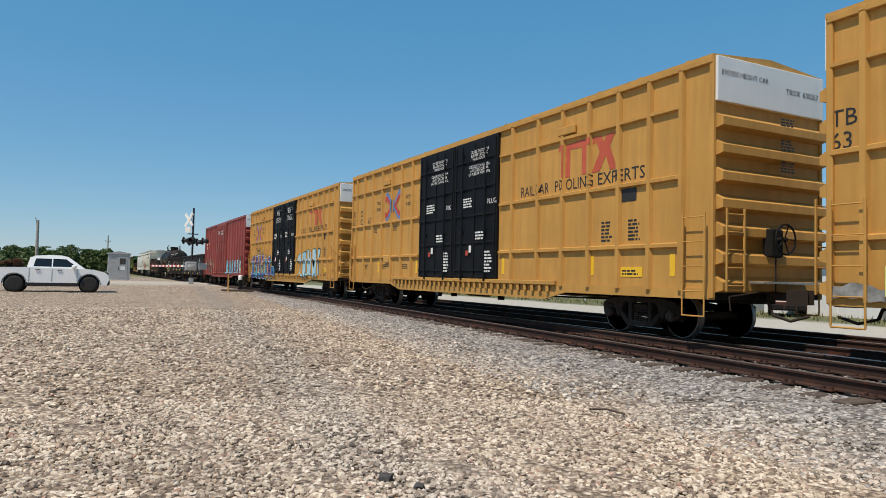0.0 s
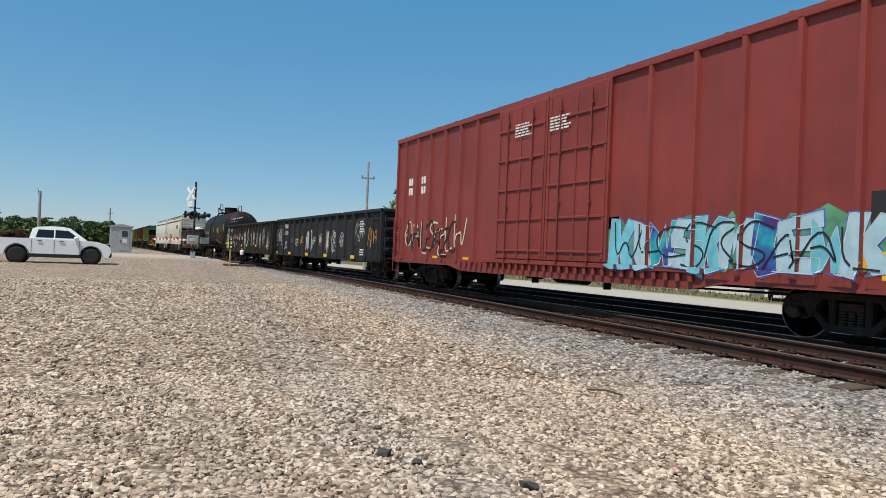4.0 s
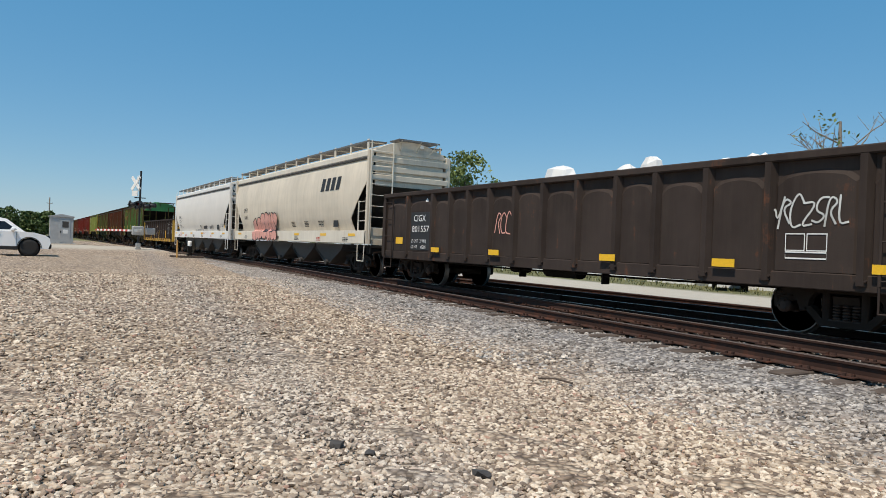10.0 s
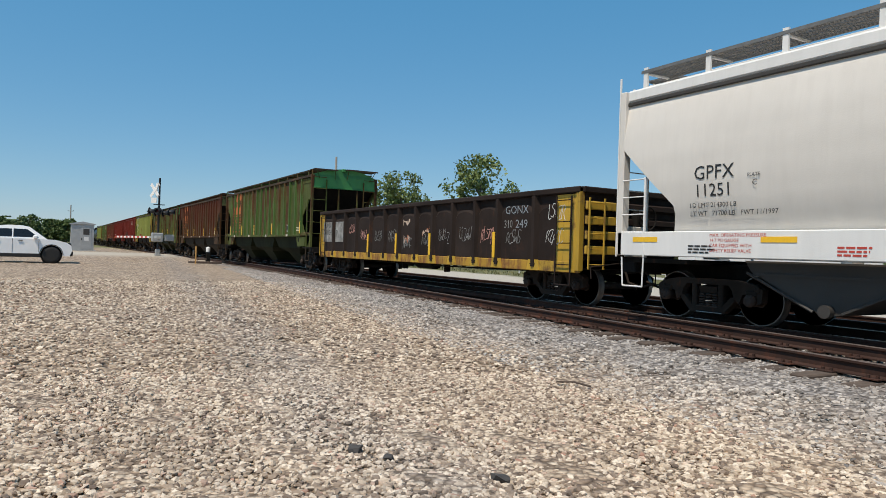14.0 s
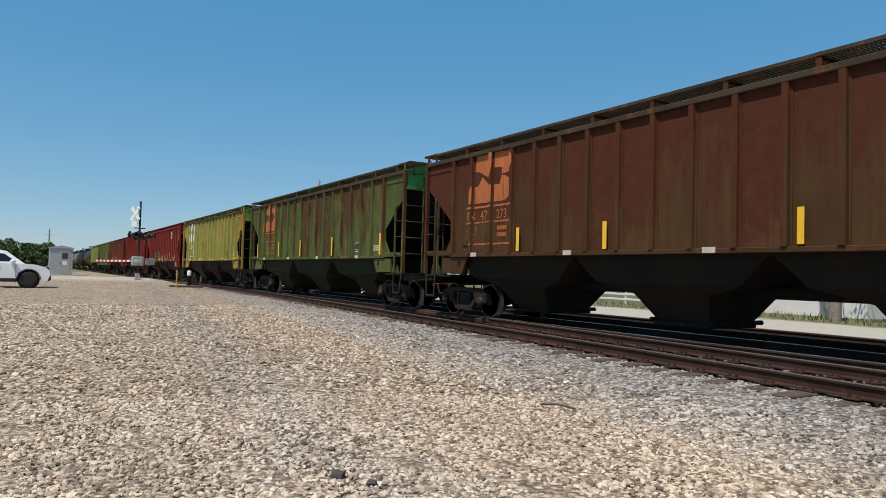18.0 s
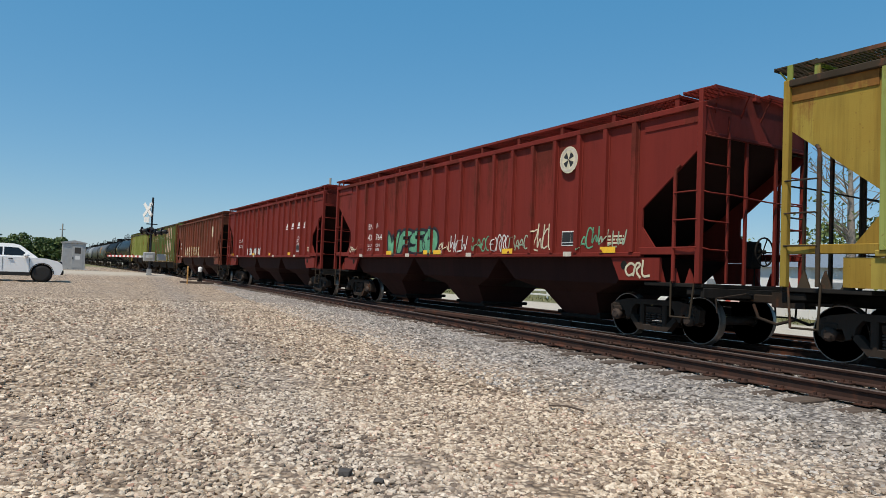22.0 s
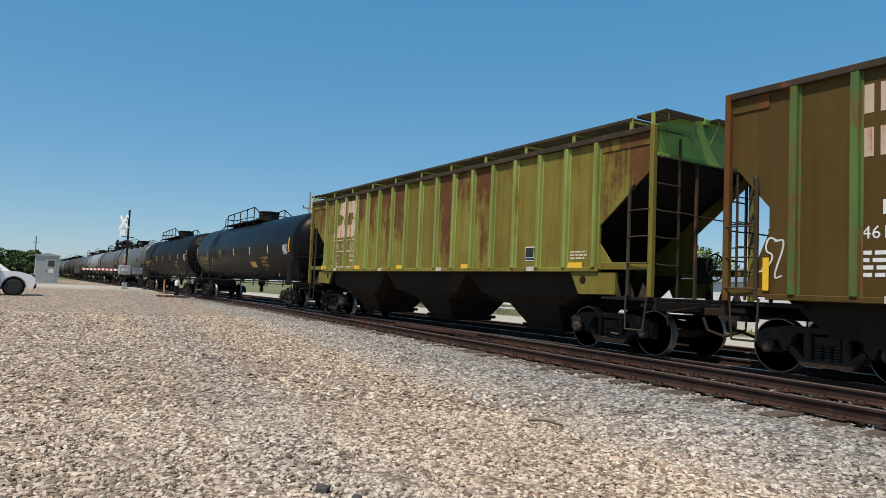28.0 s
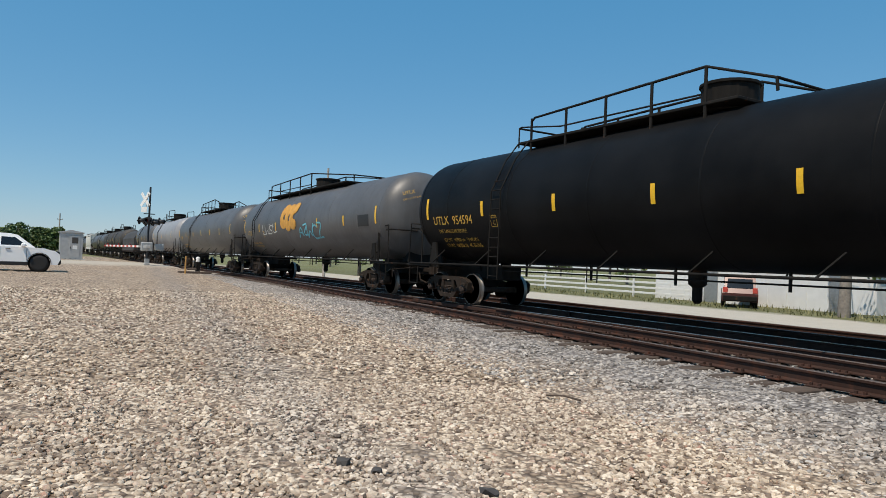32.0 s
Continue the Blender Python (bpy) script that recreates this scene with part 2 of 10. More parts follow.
def plain(name, col, rough=0.5, metal=0.0, var=0.12, scale=14.0, bumpy=0.1):
    mt, nt, bs = nodes_of(name)
    v = coords(nt)
    n = noise_of(nt, v, scale, 5)
    c = mix(nt, ramp(nt, n, grey(0.3, 0.7)), tuple(x * (1 - var) for x in col), tuple(min(1, x * (1 + var)) for x in col))
    nt.links.new(c, bs.inputs["Base Color"])
    bs.inputs["Roughness"].default_value, bs.inputs["Metallic"].default_value = rough, metal
    if bumpy:
        bump(nt, bs, n, bumpy, 0.004)
    return mt


def cool_part(nt, v):
    """Where the stone is grey: a worn wheel track, the ballast's skirt, and drifting patches."""
    sp = nt.nodes.new("ShaderNodeSeparateXYZ")
    nt.links.new(v, sp.inputs[0])
    x, y = sp.outputs[0], sp.outputs[1]
    big, mid = noise_of(nt, v, 0.16, 5, 0.65), noise_of(nt, v, 0.9, 5, 0.6)
    wob = math2(nt, "MULTIPLY", math2(nt, "SUBTRACT", mid, 0.5), 1.6)
    d = math2(nt, "ABSOLUTE", math2(nt, "ADD", math2(nt, "SUBTRACT", y, math2(nt, "ADD", 1.72, math2(nt, "MULTIPLY", x, -0.10))), wob), 0.0)
    trackm = ramp(nt, d, [(0.1, (0.42, 0.42, 0.42)), (0.95, (0, 0, 0))])
    e = math2(nt, "ADD", math2(nt, "ADD", y, math2(nt, "MULTIPLY", x, 0.07)), wob)
    r = nt.nodes.new("ShaderNodeMapRange")
    r.inputs["From Min"].default_value, r.inputs["From Max"].default_value = 4.6, 6.4
    nt.links.new(e, r.inputs["Value"])
    patch = math2(nt, "MULTIPLY", ramp(nt, big, grey(0.46, 0.72)), 0.22)
    return math2(nt, "MAXIMUM", math2(nt, "MAXIMUM", trackm, r.outputs[0]), patch)


def gravel_mat():
    mt, nt, bs = nodes_of("gravel_ground")
    v = coords(nt, shift=False)
    vo = nt.nodes.new("ShaderNodeTexVoronoi")
    vo.inputs["Scale"].default_value = 17.0
    nt.links.new(v, vo.inputs["Vector"])
    sep = nt.nodes.new("ShaderNodeSeparateColor")
    nt.links.new(vo.outputs["Color"], sep.inputs[0])
    big = noise_of(nt, v, 0.16, 5, 0.65)
    mid = noise_of(nt, v, 0.9, 5, 0.6)
    warm = ramp(nt, sep.outputs[0], [(0.0, (0.18, 0.125, 0.088)), (0.35, (0.39, 0.284, 0.194)), (0.7, (0.56, 0.432, 0.308)), (1.0, (0.73, 0.60, 0.455))])
    cool = ramp(nt, sep.outputs[1], [(0.0, (0.13, 0.118, 0.112)), (0.4, (0.27, 0.245, 0.23)), (0.8, (0.42, 0.385, 0.355)), (1.0, (0.56, 0.52, 0.48))])
    c = mix(nt, cool_part(nt, v), warm, cool)
    c = mix(nt, math2(nt, "MULTIPLY", ramp(nt, noise_of(nt, v, 0.33, 3), grey(0.56, 0.72)), 0.45), c, (0.30, 0.215, 0.155))
    # colour falls off towards cell edges, painting in the shade between stones
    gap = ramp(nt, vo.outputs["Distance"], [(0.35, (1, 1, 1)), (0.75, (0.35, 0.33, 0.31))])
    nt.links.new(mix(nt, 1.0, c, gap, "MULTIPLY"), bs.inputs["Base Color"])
    bs.inputs["Roughness"].default_value = 0.93
    inv = math2(nt, "SUBTRACT", 1.0, vo.outputs["Distance"])
    bump(nt, bs, inv, 0.9, 0.035)
    return mt


def stone_mat(name, stops):
    mt, nt, bs = nodes_of(name)
    ge = nt.nodes.new("ShaderNodeNewGeometry")
    v = coords(nt, shift=False)
    big = noise_of(nt, v, 0.16, 5, 0.65)
    c = ramp(nt, ge.outputs["Random Per Island"], stops)
    cool = ramp(nt, ge.outputs["Random Per Island"], [(p, (sum(q) / 3 * 0.93, sum(q) / 3 * 0.85, sum(q) / 3 * 0.77)) for p, q in stops])
    c = mix(nt, cool_part(nt, v), c, cool)
    c = mix(nt, ramp(nt, noise_of(nt, v, 45, 4), grey(0.35, 0.7, 0, 0.5)), c, (0.20, 0.165, 0.135))
    c = mix(nt, ramp(nt, noise_of(nt, v, 0.42, 4, 0.6), grey(0.50, 0.68, 0, 0.35)), c, (0.20, 0.155, 0.12))
    nt.links.new(c, bs.inputs["Base Color"])
    bs.inputs["Roughness"].default_value = 0.9
    bump(nt, bs, noise_of(nt, v, 120, 3), 0.5, 0.004)
    return mt


def leaf_mat(name, a, b):
    mt, nt, bs = nodes_of(name)
    ge = nt.nodes.new("ShaderNodeNewGeometry")
    nt.links.new(ramp(nt, ge.outputs["Random Per Island"], [(0, a), (1, b)]), bs.inputs["Base Color"])
    bs.inputs["Roughness"].default_value = 0.6
    return mt


M = {
    "gravel": gravel_mat(),
    "stone": stone_mat("crushed_stone", [(0, (0.11, 0.075, 0.056)), (0.22, (0.325, 0.236, 0.165)), (0.55, (0.61, 0.482, 0.350)), (0.92, (0.90, 0.762, 0.595)), (1, (0.42, 0.21, 0.14))]),
    "ballast": stone_mat("grey_ballast_stone", [(0, (0.14, 0.13, 0.125)), (0.35, (0.33, 0.31, 0.29)), (0.85, (0.62, 0.58, 0.53)), (1, (0.40, 0.28, 0.22))]),
    "rail": paint("rail_steel", (0.050, 0.024, 0.017), 0.5, 0.4, 0.8, 0.3, rust_col=(0.065, 0.024, 0.014), spec=0.2),
    "railhead": plain("worn_rail_head", (0.42, 0.40, 0.38), 0.28, 0.9, 0.15, 30),
    "railold": plain("dull_rail_head", (0.17, 0.13, 0.11), 0.55, 0.6, 0.2, 20),
    "tie": plain("weathered_tie_timber", (0.085, 0.062, 0.048), 0.95, 0, 0.4, 6, 0.6),
    "yellow": paint("railcar_yellow", (0.555, 0.292, 0.070), 0.10, 0.30, 0.6, 0.12, grime=(0.16, 0.085, 0.03), spec=0.3),
    "black": paint("door_black", (0.0055, 0.0058, 0.0075), 0.05, 0.12, 0.6, 0.2, grime=(0.025, 0.023, 0.021), spec=0.15),
    "white": paint("white_paint", (0.78, 0.77, 0.74), 0.02, 0.12, 0.5, 0.06, grime=(0.3, 0.28, 0.25)),
    "red": paint("boxcar_red", (0.262, 0.038, 0.027), 0.12, 0.3, 0.55, 0.2),
    "gond": paint("gondola_black", (0.0285, 0.0240, 0.0215), 0.36, 0.35, 0.8, 0.35, rust_col=(0.06, 0.028, 0.016), grime=(0.042, 0.033, 0.027), spec=0.10),
    "slate": paint("gondola_slate_black", (0.027, 0.0275, 0.030), 0.30, 0.4, 0.75, 0.35, rust_col=(0.055, 0.028, 0.018), grime=(0.040, 0.038, 0.036), spec=0.15),
    "gond2": paint("gondola_brown_black", (0.040, 0.028, 0.023), 0.30, 0.5, 0.75, 0.35, grime=(0.065, 0.05, 0.04), spec=0.2),
    "gond3": paint("gondola_rust_brown", (0.0265, 0.0175, 0.0140), 0.34, 0.45, 0.8, 0.35, rust_col=(0.050, 0.022, 0.013), grime=(0.034, 0.025, 0.020), spec=0.15),
    "gondy": paint("gondola_end_yellow", (0.54, 0.33, 0.028), 0.42, 0.3, 0.6, 0.2, rust_col=(0.07, 0.032, 0.016)),
    "gondsill": paint("gondola_sill_worn_yellow", (0.46, 0.26, 0.025), 0.72, 0.4, 0.7, 0.25, rust_col=(0.125, 0.046, 0.019)),
    "tank": paint("tank_black", (0.0048, 0.0048, 0.0052), 0.0, 0.25, 0.5, 0.3, grime=(0.010, 0.0092, 0.0085), spec=0.09),
    "tankold": paint("tank_black_rusty_top", (0.010, 0.0095, 0.0095), 0.10, 0.3, 0.55, 0.3, rust_col=(0.085, 0.032, 0.015), spec=0.15, above=(3.2, 4.1)),
    "tankgrey": paint("tank_grey", (0.10, 0.098, 0.098), 0.05, 0.4, 0.45, 0.25),
    "tanklight": paint("tank_light_grey", (0.30, 0.30, 0.31), 0.05, 0.3, 0.45, 0.2),
    "cream": paint("hopper_cream", (0.68, 0.60, 0.475), 0.08, 0.20, 0.5, 0.12, grime=(0.2, 0.17, 0.13)),
    "creamtrim": paint("cream_trim", (0.72, 0.66, 0.55), 0.06, 0.2, 0.5, 0.10, grime=(0.28, 0.23, 0.17)),
    "pale": paint("hopper_pale_grey", (0.70, 0.66, 0.60), 0.02, 0.12, 0.5, 0.06, grime=(0.33, 0.29, 0.24)),
    "green": weathered("hopper_green_rusted", (0.060, 0.080, 0.018), (0.128, 0.146, 0.042), 0.58, (0.058, 0.025, 0.012), lean=0.07),
    "olive": weathered("hopper_olive", (0.084, 0.050, 0.011), (0.126, 0.076, 0.018), 0.44, (0.110, 0.043, 0.014), 0.95, lean=0.05, dark=0.25),
    "lime": weathered("hopper_yellow_green", (0.185, 0.140, 0.026), (0.275, 0.245, 0.046), 0.40, (0.090, 0.034, 0.014), lean=0.13, dark=0.5),
    "ochre": weathered("hopper_ochre", (0.30, 0.185, 0.028), (0.37, 0.29, 0.058), 0.32, (0.17, 0.075, 0.020), lean=0.12, dark=0.5),
    "brown": weathered("hopper_rust_brown", (0.062, 0.029, 0.011), (0.098, 0.052, 0.018), 0.66, (0.060, 0.0175, 0.0085), lean=0.14),
    "bnred": weathered("hopper_oxide_red", (0.165, 0.0195, 0.0130), (0.195, 0.026, 0.017), 0.22, (0.085, 0.016, 0.010), 0.89, lean=0.14, dark=0.3),
    "bnred2": weathered("hopper_brown_red", (0.150, 0.036, 0.020), (0.185, 0.055, 0.028), 0.42, (0.070, 0.026, 0.014), 0.89, lean=0.12),
    "brightgreen": paint("end_green", (0.045, 0.22, 0.055), 0.08, 0.2, 0.5, 0.15),
    "limeend2": paint("end_dull_olive", (0.105, 0.11, 0.026), 0.2, 0.3, 0.6, 0.2),
    "limeend": paint("end_yellow_green", (0.17, 0.30, 0.045), 0.12, 0.2, 0.5, 0.15),
    # near-black for slope sheets: the overhang's shade is put into the colour
    "slopeshade": paint("slope_shade_black", (0.010, 0.009, 0.008), 0.15, 0.25, 0.75, 0.3, spec=0.12),
    # bay tones: the cars' paint darkened for grime and for shade below the sill
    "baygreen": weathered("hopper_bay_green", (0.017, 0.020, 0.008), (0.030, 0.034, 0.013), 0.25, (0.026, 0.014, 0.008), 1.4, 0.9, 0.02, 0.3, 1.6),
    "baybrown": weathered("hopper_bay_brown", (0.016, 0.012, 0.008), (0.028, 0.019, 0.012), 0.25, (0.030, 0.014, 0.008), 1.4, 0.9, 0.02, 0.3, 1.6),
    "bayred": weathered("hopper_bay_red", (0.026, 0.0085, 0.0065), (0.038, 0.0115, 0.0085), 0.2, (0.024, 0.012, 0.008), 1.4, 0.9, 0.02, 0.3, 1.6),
    "riblime": weathered("rib_pale_green", (0.20, 0.23, 0.050), (0.31, 0.35, 0.10), 0.16, (0.16, 0.07, 0.02), 0.865, lean=0.05),
    "ribbright": weathered("rib_bright_green", (0.064, 0.122, 0.030), (0.098, 0.168, 0.048), 0.40, (0.085, 0.040, 0.018), 0.865, lean=0.12),
    "tag": plain("pale_tally_tag", (0.55, 0.50, 0.42), 0.7, 0, 0.2, 9, 0),
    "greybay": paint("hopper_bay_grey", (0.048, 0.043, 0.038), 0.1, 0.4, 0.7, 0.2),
    "under": paint("underframe_grime", (0.010, 0.009, 0.008), 0.25, 0.3, 0.85, 0.3, spec=0.15),
    "bogie": paint("cast_steel_grime", (0.036, 0.027, 0.021), 0.36, 0.5, 0.85, 0.35, rust_col=(0.080, 0.034, 0.018), grime=(0.018, 0.013, 0.010), spec=0.10),
    "wheel": plain("wheel_steel_brown", (0.046, 0.030, 0.022), 0.8, 0.1, 0.3, 8, 0.3),
    "tread": plain("polished_tread", (0.24, 0.22, 0.20), 0.42, 0.8, 0.15, 20, 0),
    "steel": plain("galvanised_steel", (0.42, 0.42, 0.42), 0.45, 0.7, 0.15, 10),
    "wtext": plain("white_stencil", (0.78, 0.77, 0.74), 0.6, 0, 0.08, 20, 0),
    "ktext": plain("black_stencil", (0.02, 0.02, 0.02), 0.6, 0, 0.1, 20, 0),
    "rtext": plain("red_stencil", (0.50, 0.06, 0.04), 0.6, 0, 0.1, 20, 0),
    "ytext": plain("amber_stencil", (0.72, 0.42, 0.06), 0.6, 0, 0.08, 20, 0),
    "fadered": paint("faded_red_emblem", (0.52, 0.085, 0.045), 0.25, 0.35, 0.7, 0.25, rust_col=(0.50, 0.22, 0.06), grime=(0.50, 0.20, 0.06)),
    "bluep": plain("blue_paint", (0.11, 0.20, 0.44), 0.55, 0, 0.1, 10, 0),
    "tankgloss": paint("tank_black_glossy", (0.0042, 0.0042, 0.005), 0.0, 0.15, 0.36, 0.2, grime=(0.008, 0.0075, 0.007), spec=0.10),
    "ladder": paint("rusty_ladder_steel", (0.050, 0.036, 0.022), 0.45, 0.4, 0.8, 0.3, spec=0.2),
    "reflect": plain("yellow_reflector", (0.86, 0.50, 0.02), 0.35, 0, 0.08, 30, 0),
    "orange": paint("orange_logo_faded", (0.50, 0.150, 0.050), 0.36, 0.3, 0.75, 0.2, rust_col=(0.13, 0.04, 0.018), band=0.3, spec=0.2),
    "palelogo": paint("pale_pink_logo", (0.62, 0.475, 0.365), 0.46, 0.3, 0.75, 0.15, rust_col=(0.30, 0.09, 0.036), grime=(0.3, 0.2, 0.14), band=0.3, spec=0.2),
}
M["rail3"] = (M["rail"], M["railhead"])


# ---- writing ----
def letters(word, height, mat, key=None):
    """A flat mesh of the words, left edge and baseline at the origin, in the x-z plane seen from -y."""
    k = ("writing", word, height, mat.name)
    if k not in KEPT:
        cu = bpy.data.curves.new("writing", "FONT")
        cu.body, cu.size, cu.resolution_u = word, height * 1.38, 2
        cu.fill_mode = "FRONT"
        ob = bpy.data.objects.new("writing", cu)
        scene.collection.objects.link(ob)
        dg = bpy.context.evaluated_depsgraph_get()
        me = bpy.data.meshes.new_from_object(ob.evaluated_get(dg))
        bpy.data.objects.remove(ob)
        me.transform(Matrix.Rotation(radians(90), 4, "X"))
        me.materials.clear()
        me.materials.append(mat)
        me.name = "writing"
        KEPT[k] = me
    return KEPT[k]


def bars(text, height, mat, slant=0.0):
    """Plain bars in the place of writing: one block a character, of the writing's size."""
    k = ("bars", text, height, mat.name, slant)
    if k not in KEPT:
        g, x = Geo(), 0.0
        for ch in text:
            w = height * (0.30 if ch in "1I" else 0.58)
            if ch != " ":
                g.add([(x, 0, 0), (x + w, 0, 0), (x + w + slant * height, 0, height), (x + slant * height, 0, height)], [(0, 1, 2, 3)])
            x += w + height * 0.16
        KEPT[k] = g.mesh("marking", mat)
    return KEPT[k]


def lines_block(rows, width, height, mat, seed=1):
    """Small print as rows of thin broken bars."""
    k = ("lines", rows, width, height, mat.name, seed)
    if k not in KEPT:
        g, rnd = Geo(), random.Random(seed)
        step = height / rows
        for r in range(rows):
            x, zz = 0.0, height - (r + 1) * step
            end = width * rnd.uniform(0.7, 1.0)
            while x < end:
                w = min(rnd.uniform(1.2, 4.5) * step * 0.6, end - x)
                g.add([(x, 0, zz), (x + w, 0, zz), (x + w, 0, zz + step * 0.55), (x, 0, zz + step * 0.55)], [(0, 1, 2, 3)])
                x += w + step * 0.4
        KEPT[k] = g.mesh("small_print", mat)
    return KEPT[k]


def plate(x0, x1, z0, z1, y, mat, name, parent, label=""):
    g = Geo().box(x0, x1, y - 0.004, y + 0.002, z0, z1)
    return part(name, g, mat, parent, label)


def bent(me, name, fn):
    """A copy of a flat mesh laid on a curved side: fn gives y from z."""
    out = me.copy()
    out.name = name
    for p in out.vertices:
        p.co.y += fn(p.co.z)
    return out


# ---- running gear ----
WHEEL_R = 0.43


def wheelset_geo(g):
    for s in (-1, 1):
        y = 0.745 * s
        g.slot = 0
        g.lathe([(y + 0.07 * s, 0.12), (y + 0.045 * s, 0.13), (y + 0.0 * s, 0.30), (y + 0.055 * s, 0.355), (y + 0.068 * s, 0.41)], 28, axis="y")
        g.slot = 1
        g.lathe([(y + 0.068 * s, 0.425), (y - 0.03 * s, 0.432), (y - 0.045 * s, 0.455), (y - 0.068 * s, 0.452)], 28, axis="y")
        g.slot = 0
        g.lathe([(y - 0.068 * s, 0.45), (y - 0.066 * s, 0.35), (y - 0.02 * s, 0.30), (y - 0.05 * s, 0.13), (y - 0.08 * s, 0.11)], 28, axis="y")
        g.lathe([(y + 0.05 * s, 0.10), (y + 0.30 * s, 0.085), (y + 0.31 * s, 0.105), (y + 0.40 * s, 0.105), (y + 0.42 * s, 0.06)], 14, axis="y")
        for k in range(3):
            a = k * 2.094
            g.cyl((0.06 * math.cos(a), y + 0.41 * s, 0.06 * math.sin(a)), (0.06 * math.cos(a), y + 0.435 * s, 0.06 * math.sin(a)), 0.016, 6)
    g.lathe([(-0.72, 0.085), (-0.3, 0.08), (0.3, 0.08), (0.72, 0.085)], 12, axis="y")


def sideframe_geo(g):
    # cast frame seen from the side, two window openings left free
    y0, y1 = -0.075, 0.075
    top = [(-1.10, 0.62), (-1.08, 0.40), (-0.98, 0.36), (-0.93, 0.52), (-0.72, 0.52), (-0.66, 0.36), (-0.56, 0.40), (-0.52, 0.56), (-0.44, 0.66), (0.44, 0.66),
           (0.52, 0.56), (0.56, 0.40), (0.66, 0.36), (0.72, 0.52), (0.93, 0.52), (0.98, 0.36), (1.08, 0.40), (1.10, 0.62), (0.95, 0.70), (0.6, 0.76), (-0.6, 0.76), (-0.95, 0.70)]
    g.prism(top, "y", y0, y1)
    bot = [(-0.60, 0.42), (-0.36, 0.17), (0.36, 0.17), (0.60, 0.42), (0.50, 0.46), (0.30, 0.26), (-0.30, 0.26), (-0.50, 0.46)]
    g.prism(bot, "y", y0, y1)
    for s in (-1, 1):
        g.box(s * 0.28 - 0.055, s * 0.28 + 0.055, y0, y1, 0.24, 0.68, 0.02)
        g.box(s * 0.89 - 0.11, s * 0.89 + 0.11, y0 - 0.03, y1 + 0.03, 0.50, 0.60, 0.02)
    for x in (-1.0, 1.0):
        g.box(x - 0.05, x + 0.05, y0 - 0.02, y1, 0.56, 0.66, 0.015)


def spring_geo(g):
    for x in (-0.14, 0.0, 0.14):
        for k in range(5):
            g.lathe([(0.28 + k * 0.045, 0.045), (0.29 + k * 0.045, 0.062), (0.305 + k * 0.045, 0.062), (0.315 + k * 0.045, 0.045)], 8, at=(x, 0, 0), axis="z")
    g.box(-0.23, 0.23, -0.07, 0.07, 0.255, 0.28, 0.006)


def bolster_geo(g):
    g.prism([(-1.02, 0.50), (1.02, 0.50), (1.05, 0.62), (0.5, 0.70), (-0.5, 0.70), (-1.05, 0.62)], "x", -0.19, 0.19)
    g.cyl((0, 0, 0.68), (0, 0, 0.80), 0.19, 14)
    for x in (-0.42, 0.42):
        g.box(x - 0.05, x + 0.05, -0.80, 0.80, 0.34, 0.44, 0.01)
        for s in (-1, 1):
            g.box(x - 0.07, x + 0.07, s * 0.66, s * 0.82, 0.26, 0.52, 0.02)


BOGIES = []


def bogie(car, x):
    b = part("bogie", shared("bolster", bolster_geo, M["bogie"]), None, car, "grimy cast steel three-piece bogie", pose(x, 0, 0))
    fr, sp = shared("side_frame", sideframe_geo, M["bogie"]), shared("spring_nest", spring_geo, M["wheel"])
    for s in (-1, 1):
        part("side_frame", fr, None, b, m=pose(0, 1.0 * s, 0))
        part("spring_nest", sp, None, b, m=pose(0, 1.0 * s, 0))
    for dx in (-0.89, 0.89):
        w = part("wheelset", shared("wheelset", wheelset_geo, M["wheel"], M["tread"]), None, b, "worn steel wheels with polished treads", pose(dx, 0, WHEEL_R))
        BOGIES.append((car, w, dx))
    return b


def coupler_geo(g):
    g.box(-0.35, 0.38, -0.07, 0.07, 0.80, 0.95, 0.02)
    g.prism([(0.32, -0.16), (0.55, -0.18), (0.66, -0.05), (0.60, 0.04), (0.66, 0.12), (0.52, 0.18), (0.32, 0.15)], "z", 0.74, 1.0)
    g.tube([(0.15, -0.42, 0.78), (0.25, -0.42, 0.55), (0.55, -0.36, 0.46), (0.85, -0.30, 0.56)], 0.028, 6)
    g.tube([(-0.1, -0.10, 0.93), (0.12, -0.6, 0.95), (0.15, -1.42, 0.86), (0.18, -1.42, 0.62)], 0.014, 5)


def underframe(car, hl, wide=0.30, z0=0.72, z1=1.02, label=""):
    def make(g):
        g.box(-hl + 0.1, hl - 0.1, -wide, wide, z0, z1, 0.02)
        for s in (-1, 1):
            g.box(s * (hl - 0.35), s * (hl - 0.02), -1.42, 1.42, z0 + 0.08, z1, 0.02)
    part("centre_sill", shared(("centre_sill", round(hl, 2), wide, z0, z1), make, M["under"]), None, car)
    for s in (-1, 1):
        part("coupler", shared("coupler", coupler_geo, M["bogie"]), None, car, m=pose(s * (hl + 0.12), 0, 0, 0, 0, 0 if s > 0 else 180))


